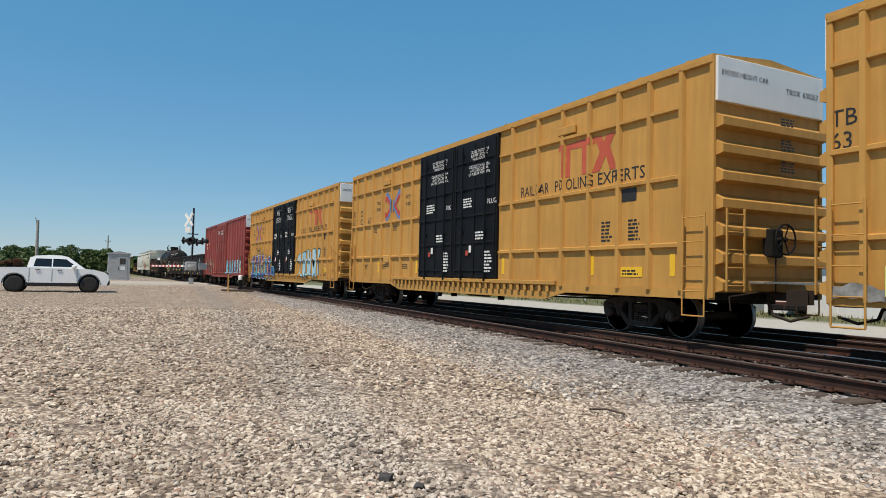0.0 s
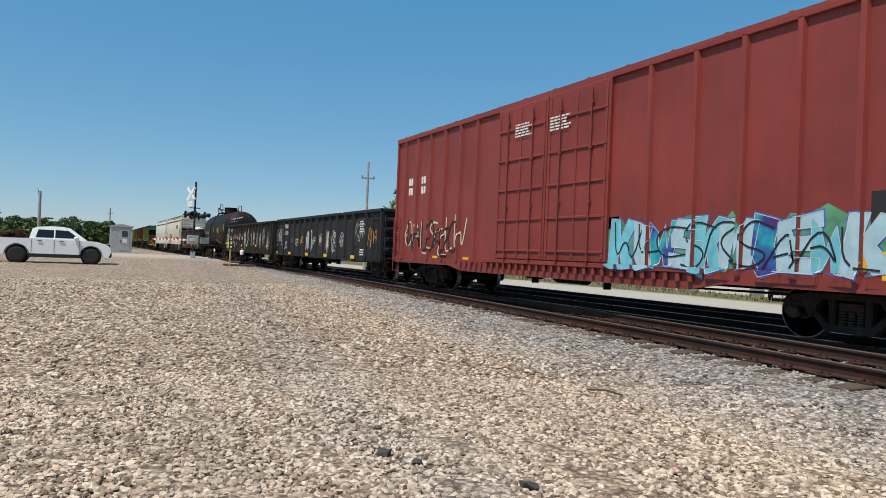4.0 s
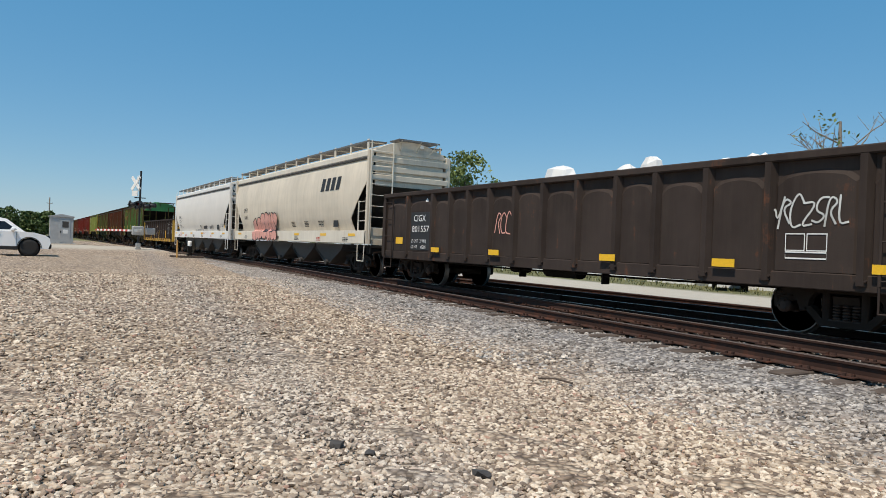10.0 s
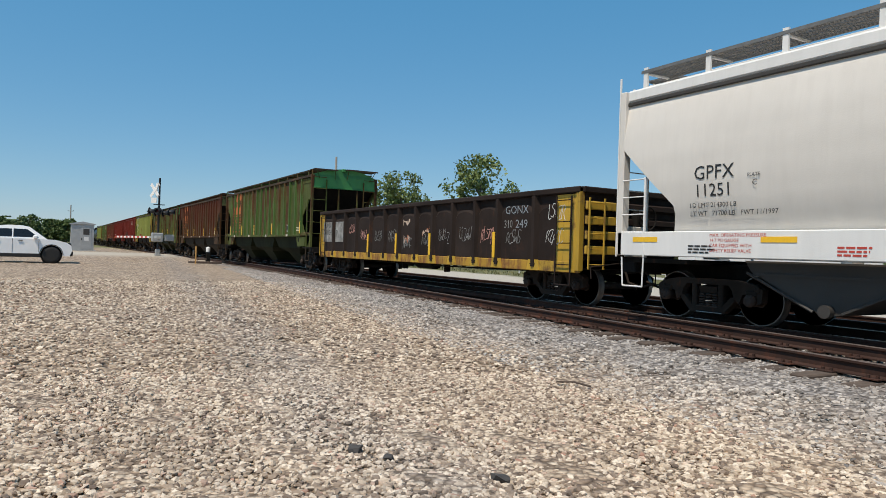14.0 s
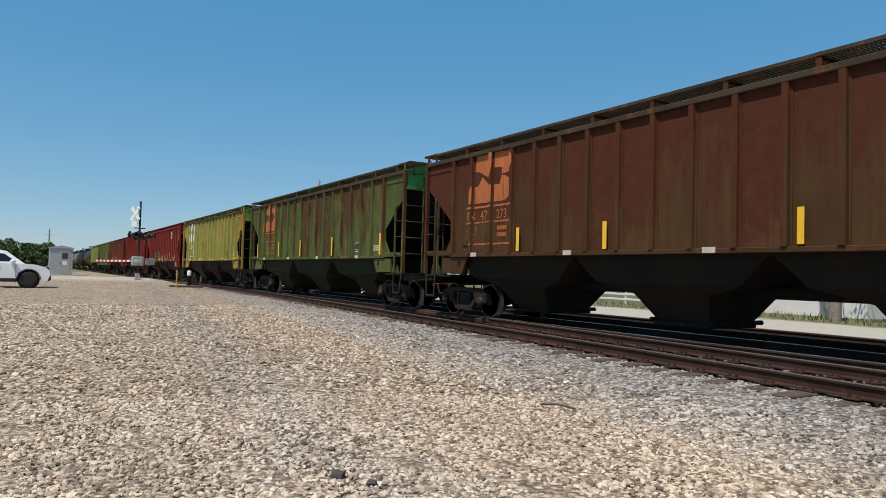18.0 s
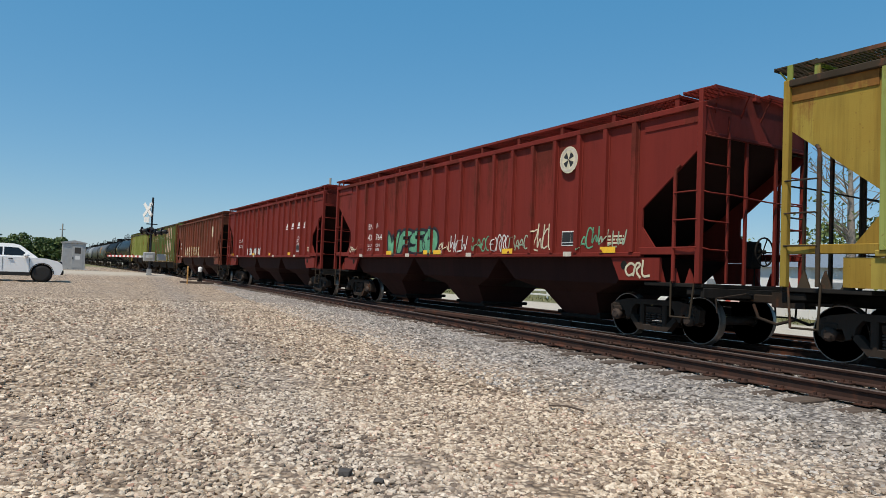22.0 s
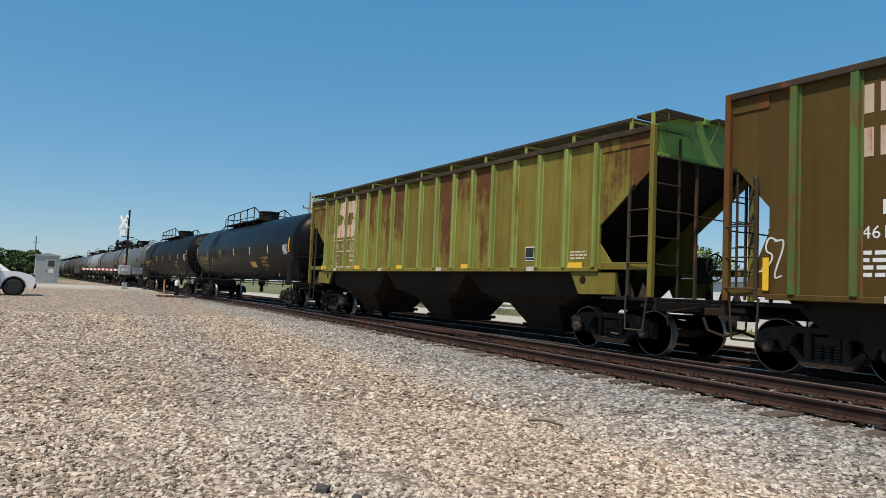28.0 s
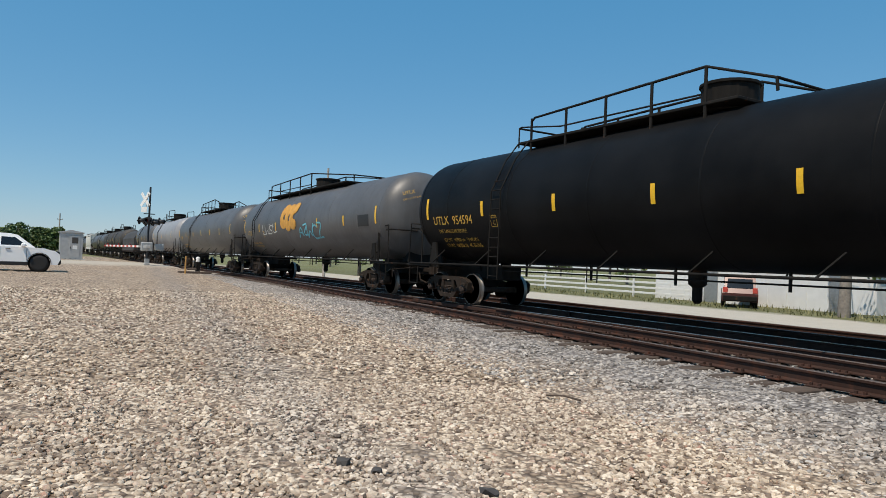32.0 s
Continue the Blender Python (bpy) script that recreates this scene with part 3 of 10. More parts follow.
def brake_gear(car, hl, kind):
    """Air reservoir, brake cylinder and pipes under the floor."""
    def make(g):
        g.cyl((-0.55, -0.75, 0.72), (0.55, -0.75, 0.72), 0.19, 14)
        g.cyl((-2.3, -0.45, 0.70), (-1.7, -0.45, 0.70), 0.14, 12)
        g.tube([(-hl * 0.7, -1.0, 0.70), (-2.4, -0.9, 0.66), (2.4, -0.9, 0.66), (hl * 0.7, -1.0, 0.70)], 0.022, 5)
        for x in (-1.4, 1.4):
            g.box(x - 0.02, x + 0.02, -0.95, -0.75, 0.48, 0.78)
    part("brake_rigging", shared(("brake_rigging", kind), make, M["under"]), None, car)


def ladder_side(car, x0, x1, z0, z1, n, y, mat, name="side_ladder", low=True):
    """Two stiles and rungs, standing off the side at |y|."""
    for s in (-1, 1):
        g = Geo()
        for x in (x0, x1):
            g.box(x - 0.02, x + 0.02, s * y - 0.015, s * y + 0.015, z0, z1, 0.005)
        for k in range(n):
            zz = z0 + 0.08 + (z1 - z0 - 0.16) * k / max(1, n - 1)
            g.cyl((x0, s * y, zz), (x1, s * y, zz), 0.012, 6)
        part(name, g, mat, car)
        if low:
            g = Geo().tube([(x0, s * y, z0 + 0.05), (x0, s * y, z0 - 0.36), (x1, s * y, z0 - 0.36), (x1, s * y, z0 + 0.05)], 0.016, 6)
            part("sill_step", g, mat, car)


def ladder_end(car, x, y0, y1, z0, z1, n, mat, name="end_ladder"):
    g = Geo()
    for y in (y0, y1):
        g.box(x - 0.015, x + 0.015, y - 0.02, y + 0.02, z0, z1, 0.005)
    for k in range(n):
        zz = z0 + 0.1 + (z1 - z0 - 0.2) * k / max(1, n - 1)
        g.cyl((x, y0, zz), (x, y1, zz), 0.012, 6)
    part(name, g, mat, car)


def brake_wheel(car, x, y, z, r=0.27, mat=None):
    g = Geo()
    n = 20
    pts = [(x, y + r * math.cos(2 * math.pi * i / n), z + r * math.sin(2 * math.pi * i / n)) for i in range(n + 1)]
    g.tube(pts, 0.017, 6)
    for k in range(5):
        a = k * 2 * math.pi / 5
        g.cyl((x - 0.03, y, z), (x, y + r * math.cos(a), z + r * math.sin(a)), 0.012, 5)
    g.cyl((x - 0.18, y, z), (x + 0.02, y, z), 0.04, 8)
    part("brake_wheel", g, mat or M["under"], car, "spoked black hand-brake wheel")
    part("brake_box", Geo().box(x - 0.35, x - 0.16, y - 0.17, y + 0.17, z - 0.32, z + 0.2, 0.03), mat or M["under"], car)
    part("brake_rod", Geo().cyl((x - 0.2, y, z - 0.25), (x - 0.2, y, 0.9), 0.014, 6), mat or M["under"], car)


def start_car(name, F, B, label, category, group):
    car = root(name, label, category, group=group)
    car["middle"] = (F + B) / 2
    CARS.append(car)
    return car, (F - B) / 2


CARS = []


def reflectors(car, xs, z, w, h, y):
    me = shared(("reflector", w, h), lambda g: g.box(-w / 2, w / 2, -0.004, 0.002, 0, h), M["reflect"])
    for x in xs:
        part("reflector", me, None, car, m=pose(x, -y - 0.003, z))


# ---- painted figures ----
FIGURES = {
    "1": [(0.02, 0.30), (0.0, 0.72), (0.16, 0.96), (0.40, 1.0), (1.0, 0.98), (1.0, 0.62), (0.62, 0.60), (0.62, 0.70), (0.42, 0.72), (0.40, 0.56), (0.86, 0.54), (1.04, 0.40), (1.02, 0.16), (0.84, 0.0), (0.58, 0.0), (0.66, 0.14), (0.02, 0.13), (0.16, 0.30)],
    "2": [(0.0, 0.98), (0.34, 1.0), (0.36, 0.86), (0.46, 0.98), (0.92, 0.98), (1.02, 0.74), (0.84, 0.52), (0.66, 0.40), (0.76, 0.36), (0.80, 0.0), (0.44, -0.04), (0.26, 0.06), (0.28, 0.30), (0.10, 0.34), (0.02, 0.60)],
    "3": [(0.0, 0.40), (0.06, 0.70), (0.0, 0.88), (0.98, 0.92), (1.0, 0.60), (0.56, 0.56), (0.54, 0.46), (0.98, 0.44), (1.0, 0.10), (0.70, 0.06), (0.66, 0.18), (0.42, 0.20), (0.40, 0.04), (0.16, 0.02), (0.22, 0.30)],
    "4": [(0.0, 0.72), (0.10, 0.98), (1.0, 1.06), (1.0, 0.58), (0.96, 0.46), (1.0, -0.02), (0.80, -0.02), (0.80, 0.12), (0.12, 0.12), (0.0, 0.26), (0.02, 0.52), (0.16, 0.60)],
    "5": [(0.0, 0.60), (0.30, 0.58), (0.98, 0.60), (1.0, 0.50), (1.2, 0.44), (1.2, -0.10), (0.0, -0.02)],
    "6": [(0.0, 0.04), (0.02, 0.62), (0.16, 0.90), (0.45, 1.0), (0.80, 0.92), (0.98, 0.66), (0.97, 0.10), (0.80, -0.02), (0.60, 0.03), (0.50, 0.14), (0.40, 0.02), (0.18, -0.02)],
    "7": [(0.30, 0.36), (0.04, 0.58), (0.0, 0.86), (0.30, 1.04), (0.72, 1.02), (0.98, 0.80), (0.86, 0.52), (0.55, 0.26), (0.45, 0.20)],
    "8": [(0.0, 0.02), (-0.06, 0.74), (0.30, 0.80), (0.62, 0.96), (0.72, 0.60), (1.0, 0.56), (1.0, 0.08), (0.66, -0.04), (0.30, 0.04)],
    "t": [(-0.42, 0.80), (0.10, 0.86), (1.0, 0.92), (0.92, 0.66), (0.62, 0.62), (0.44, 0.0), (0.10, -0.02), (0.16, 0.60), (-0.40, 0.56)],
    "a": [(0.12, 0.0), (-0.02, 0.10), (0.02, 0.92), (0.36, 1.0), (0.34, 0.42), (0.62, 0.40), (0.62, 0.96), (1.0, 1.02), (0.98, -0.06), (0.66, -0.10), (0.60, 0.18), (0.40, 0.20), (0.36, -0.08)],
    "l": [(0, 1), (0.36, 1), (0.36, 0.3), (1, 0.3), (1, 0), (0, 0)],
    "d": [(0, 1), (0.6, 1), (1, 0.75), (1, 0.25), (0.6, 0), (0, 0)],
    "f": [(0.06, 1.0), (1.0, 1.0), (0.94, 0.78), (0.40, 0.76), (0.38, 0.58), (0.80, 0.58), (0.76, 0.38), (0.34, 0.38), (0.28, 0.0), (-0.06, 0.0)],
    "p": [(0.06, 1.0), (0.85, 1.0), (1.0, 0.84), (0.94, 0.52), (0.76, 0.40), (0.34, 0.40), (0.26, 0.0), (-0.06, 0.0)],
    "r": [(0.06, 1.0), (0.85, 1.0), (1.0, 0.86), (0.92, 0.54), (0.66, 0.46), (1.04, 0.0), (0.66, 0.0), (0.40, 0.34), (0.30, 0.34), (0.24, 0.0), (-0.06, 0.0)],
    "s": [(0, 0.72), (0.18, 1), (1, 1), (0.95, 0.78), (0.42, 0.8), (0.42, 0.63), (1, 0.55), (1, 0.12), (0.8, -0.04), (0, 0.04), (0, 0.28), (0.58, 0.28), (0.58, 0.42), (0.05, 0.46)],
    "k": [(0, 1), (0.36, 1), (0.36, 0.62), (0.62, 1), (1, 0.95), (0.64, 0.5), (1, 0), (0.6, -0.05), (0.38, 0.35), (0.38, -0.12), (0, 0)],
    "e": [(0, 0.88), (0.95, 1), (1, 0.75), (0.42, 0.7), (0.42, 0.6), (0.85, 0.62), (0.85, 0.42), (0.42, 0.38), (0.42, 0.25), (1, 0.28), (1, 0), (0.1, 0)],
    "b": [(0, 0.75), (0.15, 1), (1, 1), (1, 0.1), (0.75, -0.05), (0.1, 0.02), (-0.02, 0.4)],
    "u": [(0, 1), (0.34, 0.95), (0.4, 0.3), (0.62, 0.3), (0.66, 1), (1, 1), (1, 0.12), (0.72, -0.08), (0.2, 0), (0, 0.3)],
    "n": [(0, 0), (0.34, -0.05), (0.4, 0.6), (0.62, 0.6), (0.66, 0), (1, -0.05), (1, 0.85), (0.72, 1.05), (0.2, 1), (0, 0.7)],
    "m": [(0, 0.9), (0.3, 1), (0.5, 0.6), (0.7, 1), (1, 0.92), (0.95, 0.05), (0.68, 0), (0.62, 0.5), (0.5, 0.25), (0.38, 0.5), (0.3, -0.05), (0.05, 0.05)],
    "i": [(0.1, 1), (0.8, 0.9), (0.7, 0.45), (0.95, 0.0), (0.5, -0.1), (0.2, 0.3)],
    "c": [(1, 1), (0.35, 1), (0, 0.75), (0, 0.25), (0.3, -0.05), (1, 0), (0.95, 0.28), (0.48, 0.3), (0.42, 0.6), (1, 0.7)],
    "w": [(0, 0.95), (0.25, 0.75), (0.35, 0.4), (0.5, 0.85), (0.68, 0.4), (0.75, 0.95), (1, 1), (0.85, 0), (0.6, 0.05), (0.5, 0.35), (0.38, 0), (0.15, 0)],
    "o": [(0.2, 0.05), (0.75, 0), (1, 0.35), (0.95, 0.8), (0.6, 1.05), (0.2, 0.95), (0, 0.6), (0.02, 0.25)],
}


def cut_corners(P, times, closed=True):
    for _ in range(times):
        Q, n = [], len(P)
        for i in range(n if closed else n - 1):
            a, b = P[i], P[(i + 1) % n]
            Q += [(a[0] * 0.75 + b[0] * 0.25, a[1] * 0.75 + b[1] * 0.25), (a[0] * 0.25 + b[0] * 0.75, a[1] * 0.25 + b[1] * 0.75)]
        P = Q if closed else [P[0]] + Q + [P[-1]]
    return P


def grown(P, d):
    """The outline moved outwards by d."""
    n = len(P)
    if sum(P[i][0] * P[(i + 1) % n][1] - P[(i + 1) % n][0] * P[i][1] for i in range(n)) < 0:
        d = -d
    out = []
    for i in range(n):
        a, b, c = Vector(P[i - 1]), Vector(P[i]), Vector(P[(i + 1) % n])
        u, w = (b - a).normalized(), (c - b).normalized()
        m = Vector((u.y + w.y, -u.x - w.x))
        m = m.normalized() * min(2.2, 2.0 / max(0.3, m.length)) if m.length > 1e-4 else Vector((u.y, -u.x))
        out.append((b.x + m.x * d, b.y + m.y * d))
    return out


def slab(P, lo, hi):
    """The part of an outline between two heights."""
    for lim, sg in ((lo, 1), (hi, -1)):
        Q = []
        for i in range(len(P)):
            a, b = P[i], P[(i + 1) % len(P)]
            ia, ib = (a[1] - lim) * sg >= 0, (b[1] - lim) * sg >= 0
            if ia:
                Q.append(a)
            if ia != ib:
                t = (lim - a[1]) / (b[1] - a[1])
                Q.append((a[0] + (b[0] - a[0]) * t, lim))
        P = Q
        if len(P) < 3:
            return []
    return P


DRAPE = {"x": (), "z": ()}


def drape(xs=(), half=0.066, proud=0.080, zs=()):
    """Sets what paint has to climb over: posts at xs, and bands (low, high, proud) along the side."""
    DRAPE["x"] = tuple((x - half, x + half, proud) for x in xs)
    DRAPE["z"] = tuple(zs)


def climb(x, z):
    return max([0.0] + [p for lo, hi, p in DRAPE["x"] if lo < x < hi] + [p for lo, hi, p in DRAPE["z"] if lo < z < hi])


def strips(P, axis, bands):
    """An outline cut where bands begin and end along x (0) or z (1)."""
    v = [p[axis] for p in P]
    lo, hi = min(v), max(v)
    cuts = sorted({lo, hi} | {c for q in bands for c in q[:2] if lo < c < hi})
    if len(cuts) < 3:
        return [P]
    out = []
    for c0, c1 in zip(cuts[:-1], cuts[1:]):
        Q = slab(P, c0, c1) if axis else [(p[1], p[0]) for p in slab([(p[1], p[0]) for p in P], c0, c1)]
        if len(Q) > 2:
            out.append(Q)
    return out


def sheet(g, P, y, fn, lift):
    """A painted area on the side; it climbs over posts, and on a curved side follows the curve in strips."""
    if fn is None and (DRAPE["x"] or DRAPE["z"]):
        bm = bmesh.new()
        bm.faces.new([bm.verts.new((x, q, 0)) for x, q in P])
        bmesh.ops.triangulate(bm, faces=bm.faces[:])
        tris = [[(v.co.x, v.co.y) for v in f.verts] for f in bm.faces]
        bm.free()
    else:
        tris = [P]
    if fn is None:
        for A in (q for t in tris for q in strips(t, 0, DRAPE["x"])):
            for Q in strips(A, 1, DRAPE["z"]):
                xm, zm = (min(p[0] for p in Q) + max(p[0] for p in Q)) / 2, (min(p[1] for p in Q) + max(p[1] for p in Q)) / 2
                area = sum(Q[i - 1][0] * Q[i][1] - Q[i][0] * Q[i - 1][1] for i in range(len(Q)))
                g.add([(x, -y - lift - climb(xm, zm), q) for x, q in (Q if area > 0 else Q[::-1])], [list(range(len(Q)))])
        return
    z0, z1 = min(p[1] for p in P), max(p[1] for p in P)
    k = max(2, int((z1 - z0) / 0.10))
    for i in range(k):
        Q = slab(P, z0 + (z1 - z0) * i / k, z0 + (z1 - z0) * (i + 1) / k)
        if Q:
            g.add([(x, fn(q) - lift, q) for x, q in Q], [list(range(len(Q)))[::-1]])


def ribbon(g, P, wid, y, fn, lift, closed):
    """A sprayed line of one width, all of a piece."""
    if fn is None and (DRAPE["x"] or DRAPE["z"]):
        fine = []
        for i in range(len(P) if closed else len(P) - 1):
            a, b = P[i], P[(i + 1) % len(P)]
            k = max(1, int(math.hypot(b[0] - a[0], b[1] - a[1]) / 0.05))
            fine += [(a[0] + (b[0] - a[0]) * j / k, a[1] + (b[1] - a[1]) * j / k) for j in range(k)]
        P = fine if closed else fine + [P[-1]]
    n, vs = len(P), []
    for i in range(n):
        a = Vector(P[i - 1] if i or closed else P[0])
        c = Vector(P[(i + 1) % n] if i < n - 1 or closed else P[-1])
        d = c - a
        d = d.normalized() if d.length > 1e-6 else Vector((1, 0))
        up = climb(*P[i])
        for s in (1, -1):
            x, q = P[i][0] - d.y * s * wid / 2, P[i][1] + d.x * s * wid / 2
            vs.append((x, (fn(q) if fn else -y - up) - lift, q))
    g.add(vs, [(2 * i, 2 * ((i + 1) % n), 2 * ((i + 1) % n) + 1, 2 * i + 1) for i in range(n if closed else n - 1)])


def fitted(word, height, width, mat):
    """Writing stretched to a width: the mesh and the pose's scale."""
    me = letters(word, height, mat)
    return me, Matrix.Diagonal((width / max(p.co.x for p in me.vertices), 1, 1, 1))


def blob_tag(car, x0, x1, z0, z1, y, seed, cols, outline, n=5, fn=None, name="graffiti_figure", label="", word="", soft=1, edge=None, thick=0.05, lap=1.16, lean=0.0):
    """Sprayed wild figures side by side, each filled in one coat over a dark outline."""
    rnd = random.Random(seed)
    keys = list(word) if word else [rnd.choice("skebunmicwo") for _ in range(n)]
    n = len(keys)
    w, hh = (x1 - x0) / n, z1 - z0
    for i, ch in enumerate(keys):
        a = x0 + i * w - w * (lap - 1) / 2
        up, dn = rnd.uniform(-0.08, 0.04) * hh, rnd.uniform(-0.02, 0.10) * hh
        P = []
        for u, v in FIGURES[ch]:
            u, v = u + rnd.uniform(-0.05, 0.05), v + rnd.uniform(-0.035, 0.035)
            P.append((a + u * w * lap + lean * v * hh, z0 + dn + v * (hh + up - dn)))
        P = cut_corners(P, soft)
        g, lift = Geo(), 0.003 + 0.0035 * i / n
        g.slot = 0
        sheet(g, grown(P, thick), y, fn, lift * 0.4)
        g.slot = 1
        sheet(g, P, y, fn, lift + 0.003)
        if edge is not None:
            g.slot = 2
            ribbon(g, grown(P, thick * 0.15), thick * 0.42, y, fn, lift + 0.0062, True)
        if ch in "bodp":
            g.slot = 0
            m = [(a + u * w * lap, z0 + v * hh) for u, v in ((0.32, 0.52), (0.66, 0.56), (0.62, 0.70), (0.36, 0.70))]
            sheet(g, cut_corners(m, soft), y, fn, lift + 0.0068)
        part(name, g, [outline, cols[i % len(cols)], edge or outline], car, label or "sprayed graffiti figure with a dark outline")


STROKES = (((0, 1), (0.1, 0), (0.5, 0.7), (0.8, 0), (1, 1)), ((1, 0.9), (0.3, 1), (0.1, 0.6), (0.9, 0.4), (0.6, 0), (0, 0.1)), ((0.1, 0), (0.2, 1), (0.9, 0.8), (0.3, 0.5), (0.95, 0)), ((0.9, 0.8), (0.4, 1), (0, 0.5), (0.3, 0), (1, 0.15)),
           ((0, 0.5), (0.3, 1), (0.7, 0.9), (0.9, 0.4), (0.5, 0), (0.1, 0.3), (0.4, 0.6)), ((0.1, 1), (0.2, 0.05), (0.9, 0.1)), ((0, 0), (0.45, 1), (0.9, 0), (0.65, 0.4), (0.2, 0.35)), ((0, 0.9), (1, 1), (0.1, 0), (1, 0.05)))


def scrawl(car, x0, x1, z0, z1, y, seed, mat, strokes=6, wid=0.03, fn=None, label=""):
    """Loose sprayed line work: quick hooked strokes of one width."""
    rnd = random.Random(seed)
    g = Geo()
    w, hh = (x1 - x0) / strokes, z1 - z0
    for s in range(strokes):
        a, k = x0 + s * w, rnd.uniform(0.7, 1.0)
        b = z0 + (1 - k) * hh * rnd.random()
        P = [(a + (u * 1.25 - 0.12 + rnd.uniform(-0.12, 0.12)) * w + 0.12 * v * hh, b + (v + rnd.uniform(-0.1, 0.1)) * k * hh) for u, v in rnd.choice(STROKES)]
        ribbon(g, cut_corners(P, 2, False), wid, y, fn, 0.006 + 0.0004 * s, False)
    return part("graffiti", g, mat, car, label or "loose sprayed scrawl")


def jagged(car, x0, x1, z0, z1, y, seed, mat, n=14, rough=0.35, label="", fn=None, name="paint_patch"):
    """A ragged patch of thin paint."""
    rnd = random.Random(seed)
    hh = z1 - z0
    xs = [x0 + (x1 - x0) * (k + rnd.uniform(-0.3, 0.3)) / n for k in range(n + 1)]
    dn = [z0 + rnd.random() * rough * hh * 0.7 for _ in xs]
    up = [max(b + 0.03, z1 - rnd.random() * rough * hh) for b in dn]
    g = Geo()
    sheet(g, list(zip(xs, dn)) + list(zip(xs, up))[::-1], y, None, 0.003)
    return part(name, g, mat, car, label or "ragged patch of thin paint")


def flat_shape(car, polys, y, mat, name, label="", fn=None, posts=(), proud=0.075, half=0.062):
    """Painted areas on a side; where they cross a post the paint lies on the post's face."""
    g = Geo()
    for k, pl in enumerate(polys):
        lift = 0.005 + 0.0005 * k
        if not posts:
            g.add([(px, (fn(pz) if fn else -y) - lift, pz) for px, pz in pl], [list(range(len(pl)))])
            continue
        lo, hi = min(p[0] for p in pl), max(p[0] for p in pl)
        cuts = sorted({lo, hi} | {c for q in posts for c in (q - half, q + half) if lo < c < hi})
        for c0, c1 in zip(cuts[:-1], cuts[1:]):
            piece = [(p[1], p[0]) for p in slab([(p[1], p[0]) for p in pl], c0, c1)]
            if len(piece) > 2:
                on = any(abs((c0 + c1) / 2 - q) < half for q in posts)
                g.add([(px, -y - lift - (proud if on else 0), pz) for px, pz in piece], [list(range(len(piece)))])
    return part(name, g, mat, car, label)


def over_posts(me, x0, posts, proud=0.075, half=0.062):
    """A copy of flat writing that climbs over the posts it crosses."""
    cp = me.copy()
    for p in cp.vertices:
        if any(abs(x0 + p.co.x - q) < half for q in posts):
            p.co.y -= proud
    return cp


def arc(cx, cz, rx, rz, a0, a1, n=10):
    return [(cx + rx * math.cos(radians(a0 + (a1 - a0) * i / n)), cz + rz * math.sin(radians(a0 + (a1 - a0) * i / n))) for i in range(n + 1)]


def double_bowl(x, z, w, h):
    """The round-shouldered emblem: two bowls with a slanting wedge cut between them."""
    up = [(0.15, 0.66), (0.19, 1.0), *arc(0.82, 0.765, 0.18, 0.235, 90, -90, 9), (0.75, 0.53), (0.76, 0.66), (0.57, 0.68), (0.51, 0.47), (0.25, 0.64)]
    lo = [(0, 0), *arc(0.76, 0.25, 0.20, 0.25, -90, 90, 9), (0.75, 0.50), (0.71, 0.335), (0.485, 0.345), (0.325, 0.53), (0.23, 0.35), (0.10, 0.36)]
    up, lo = [[(x + u * w, z + v * h) for u, v in q] for q in (up, lo)]
    return [up, lo]


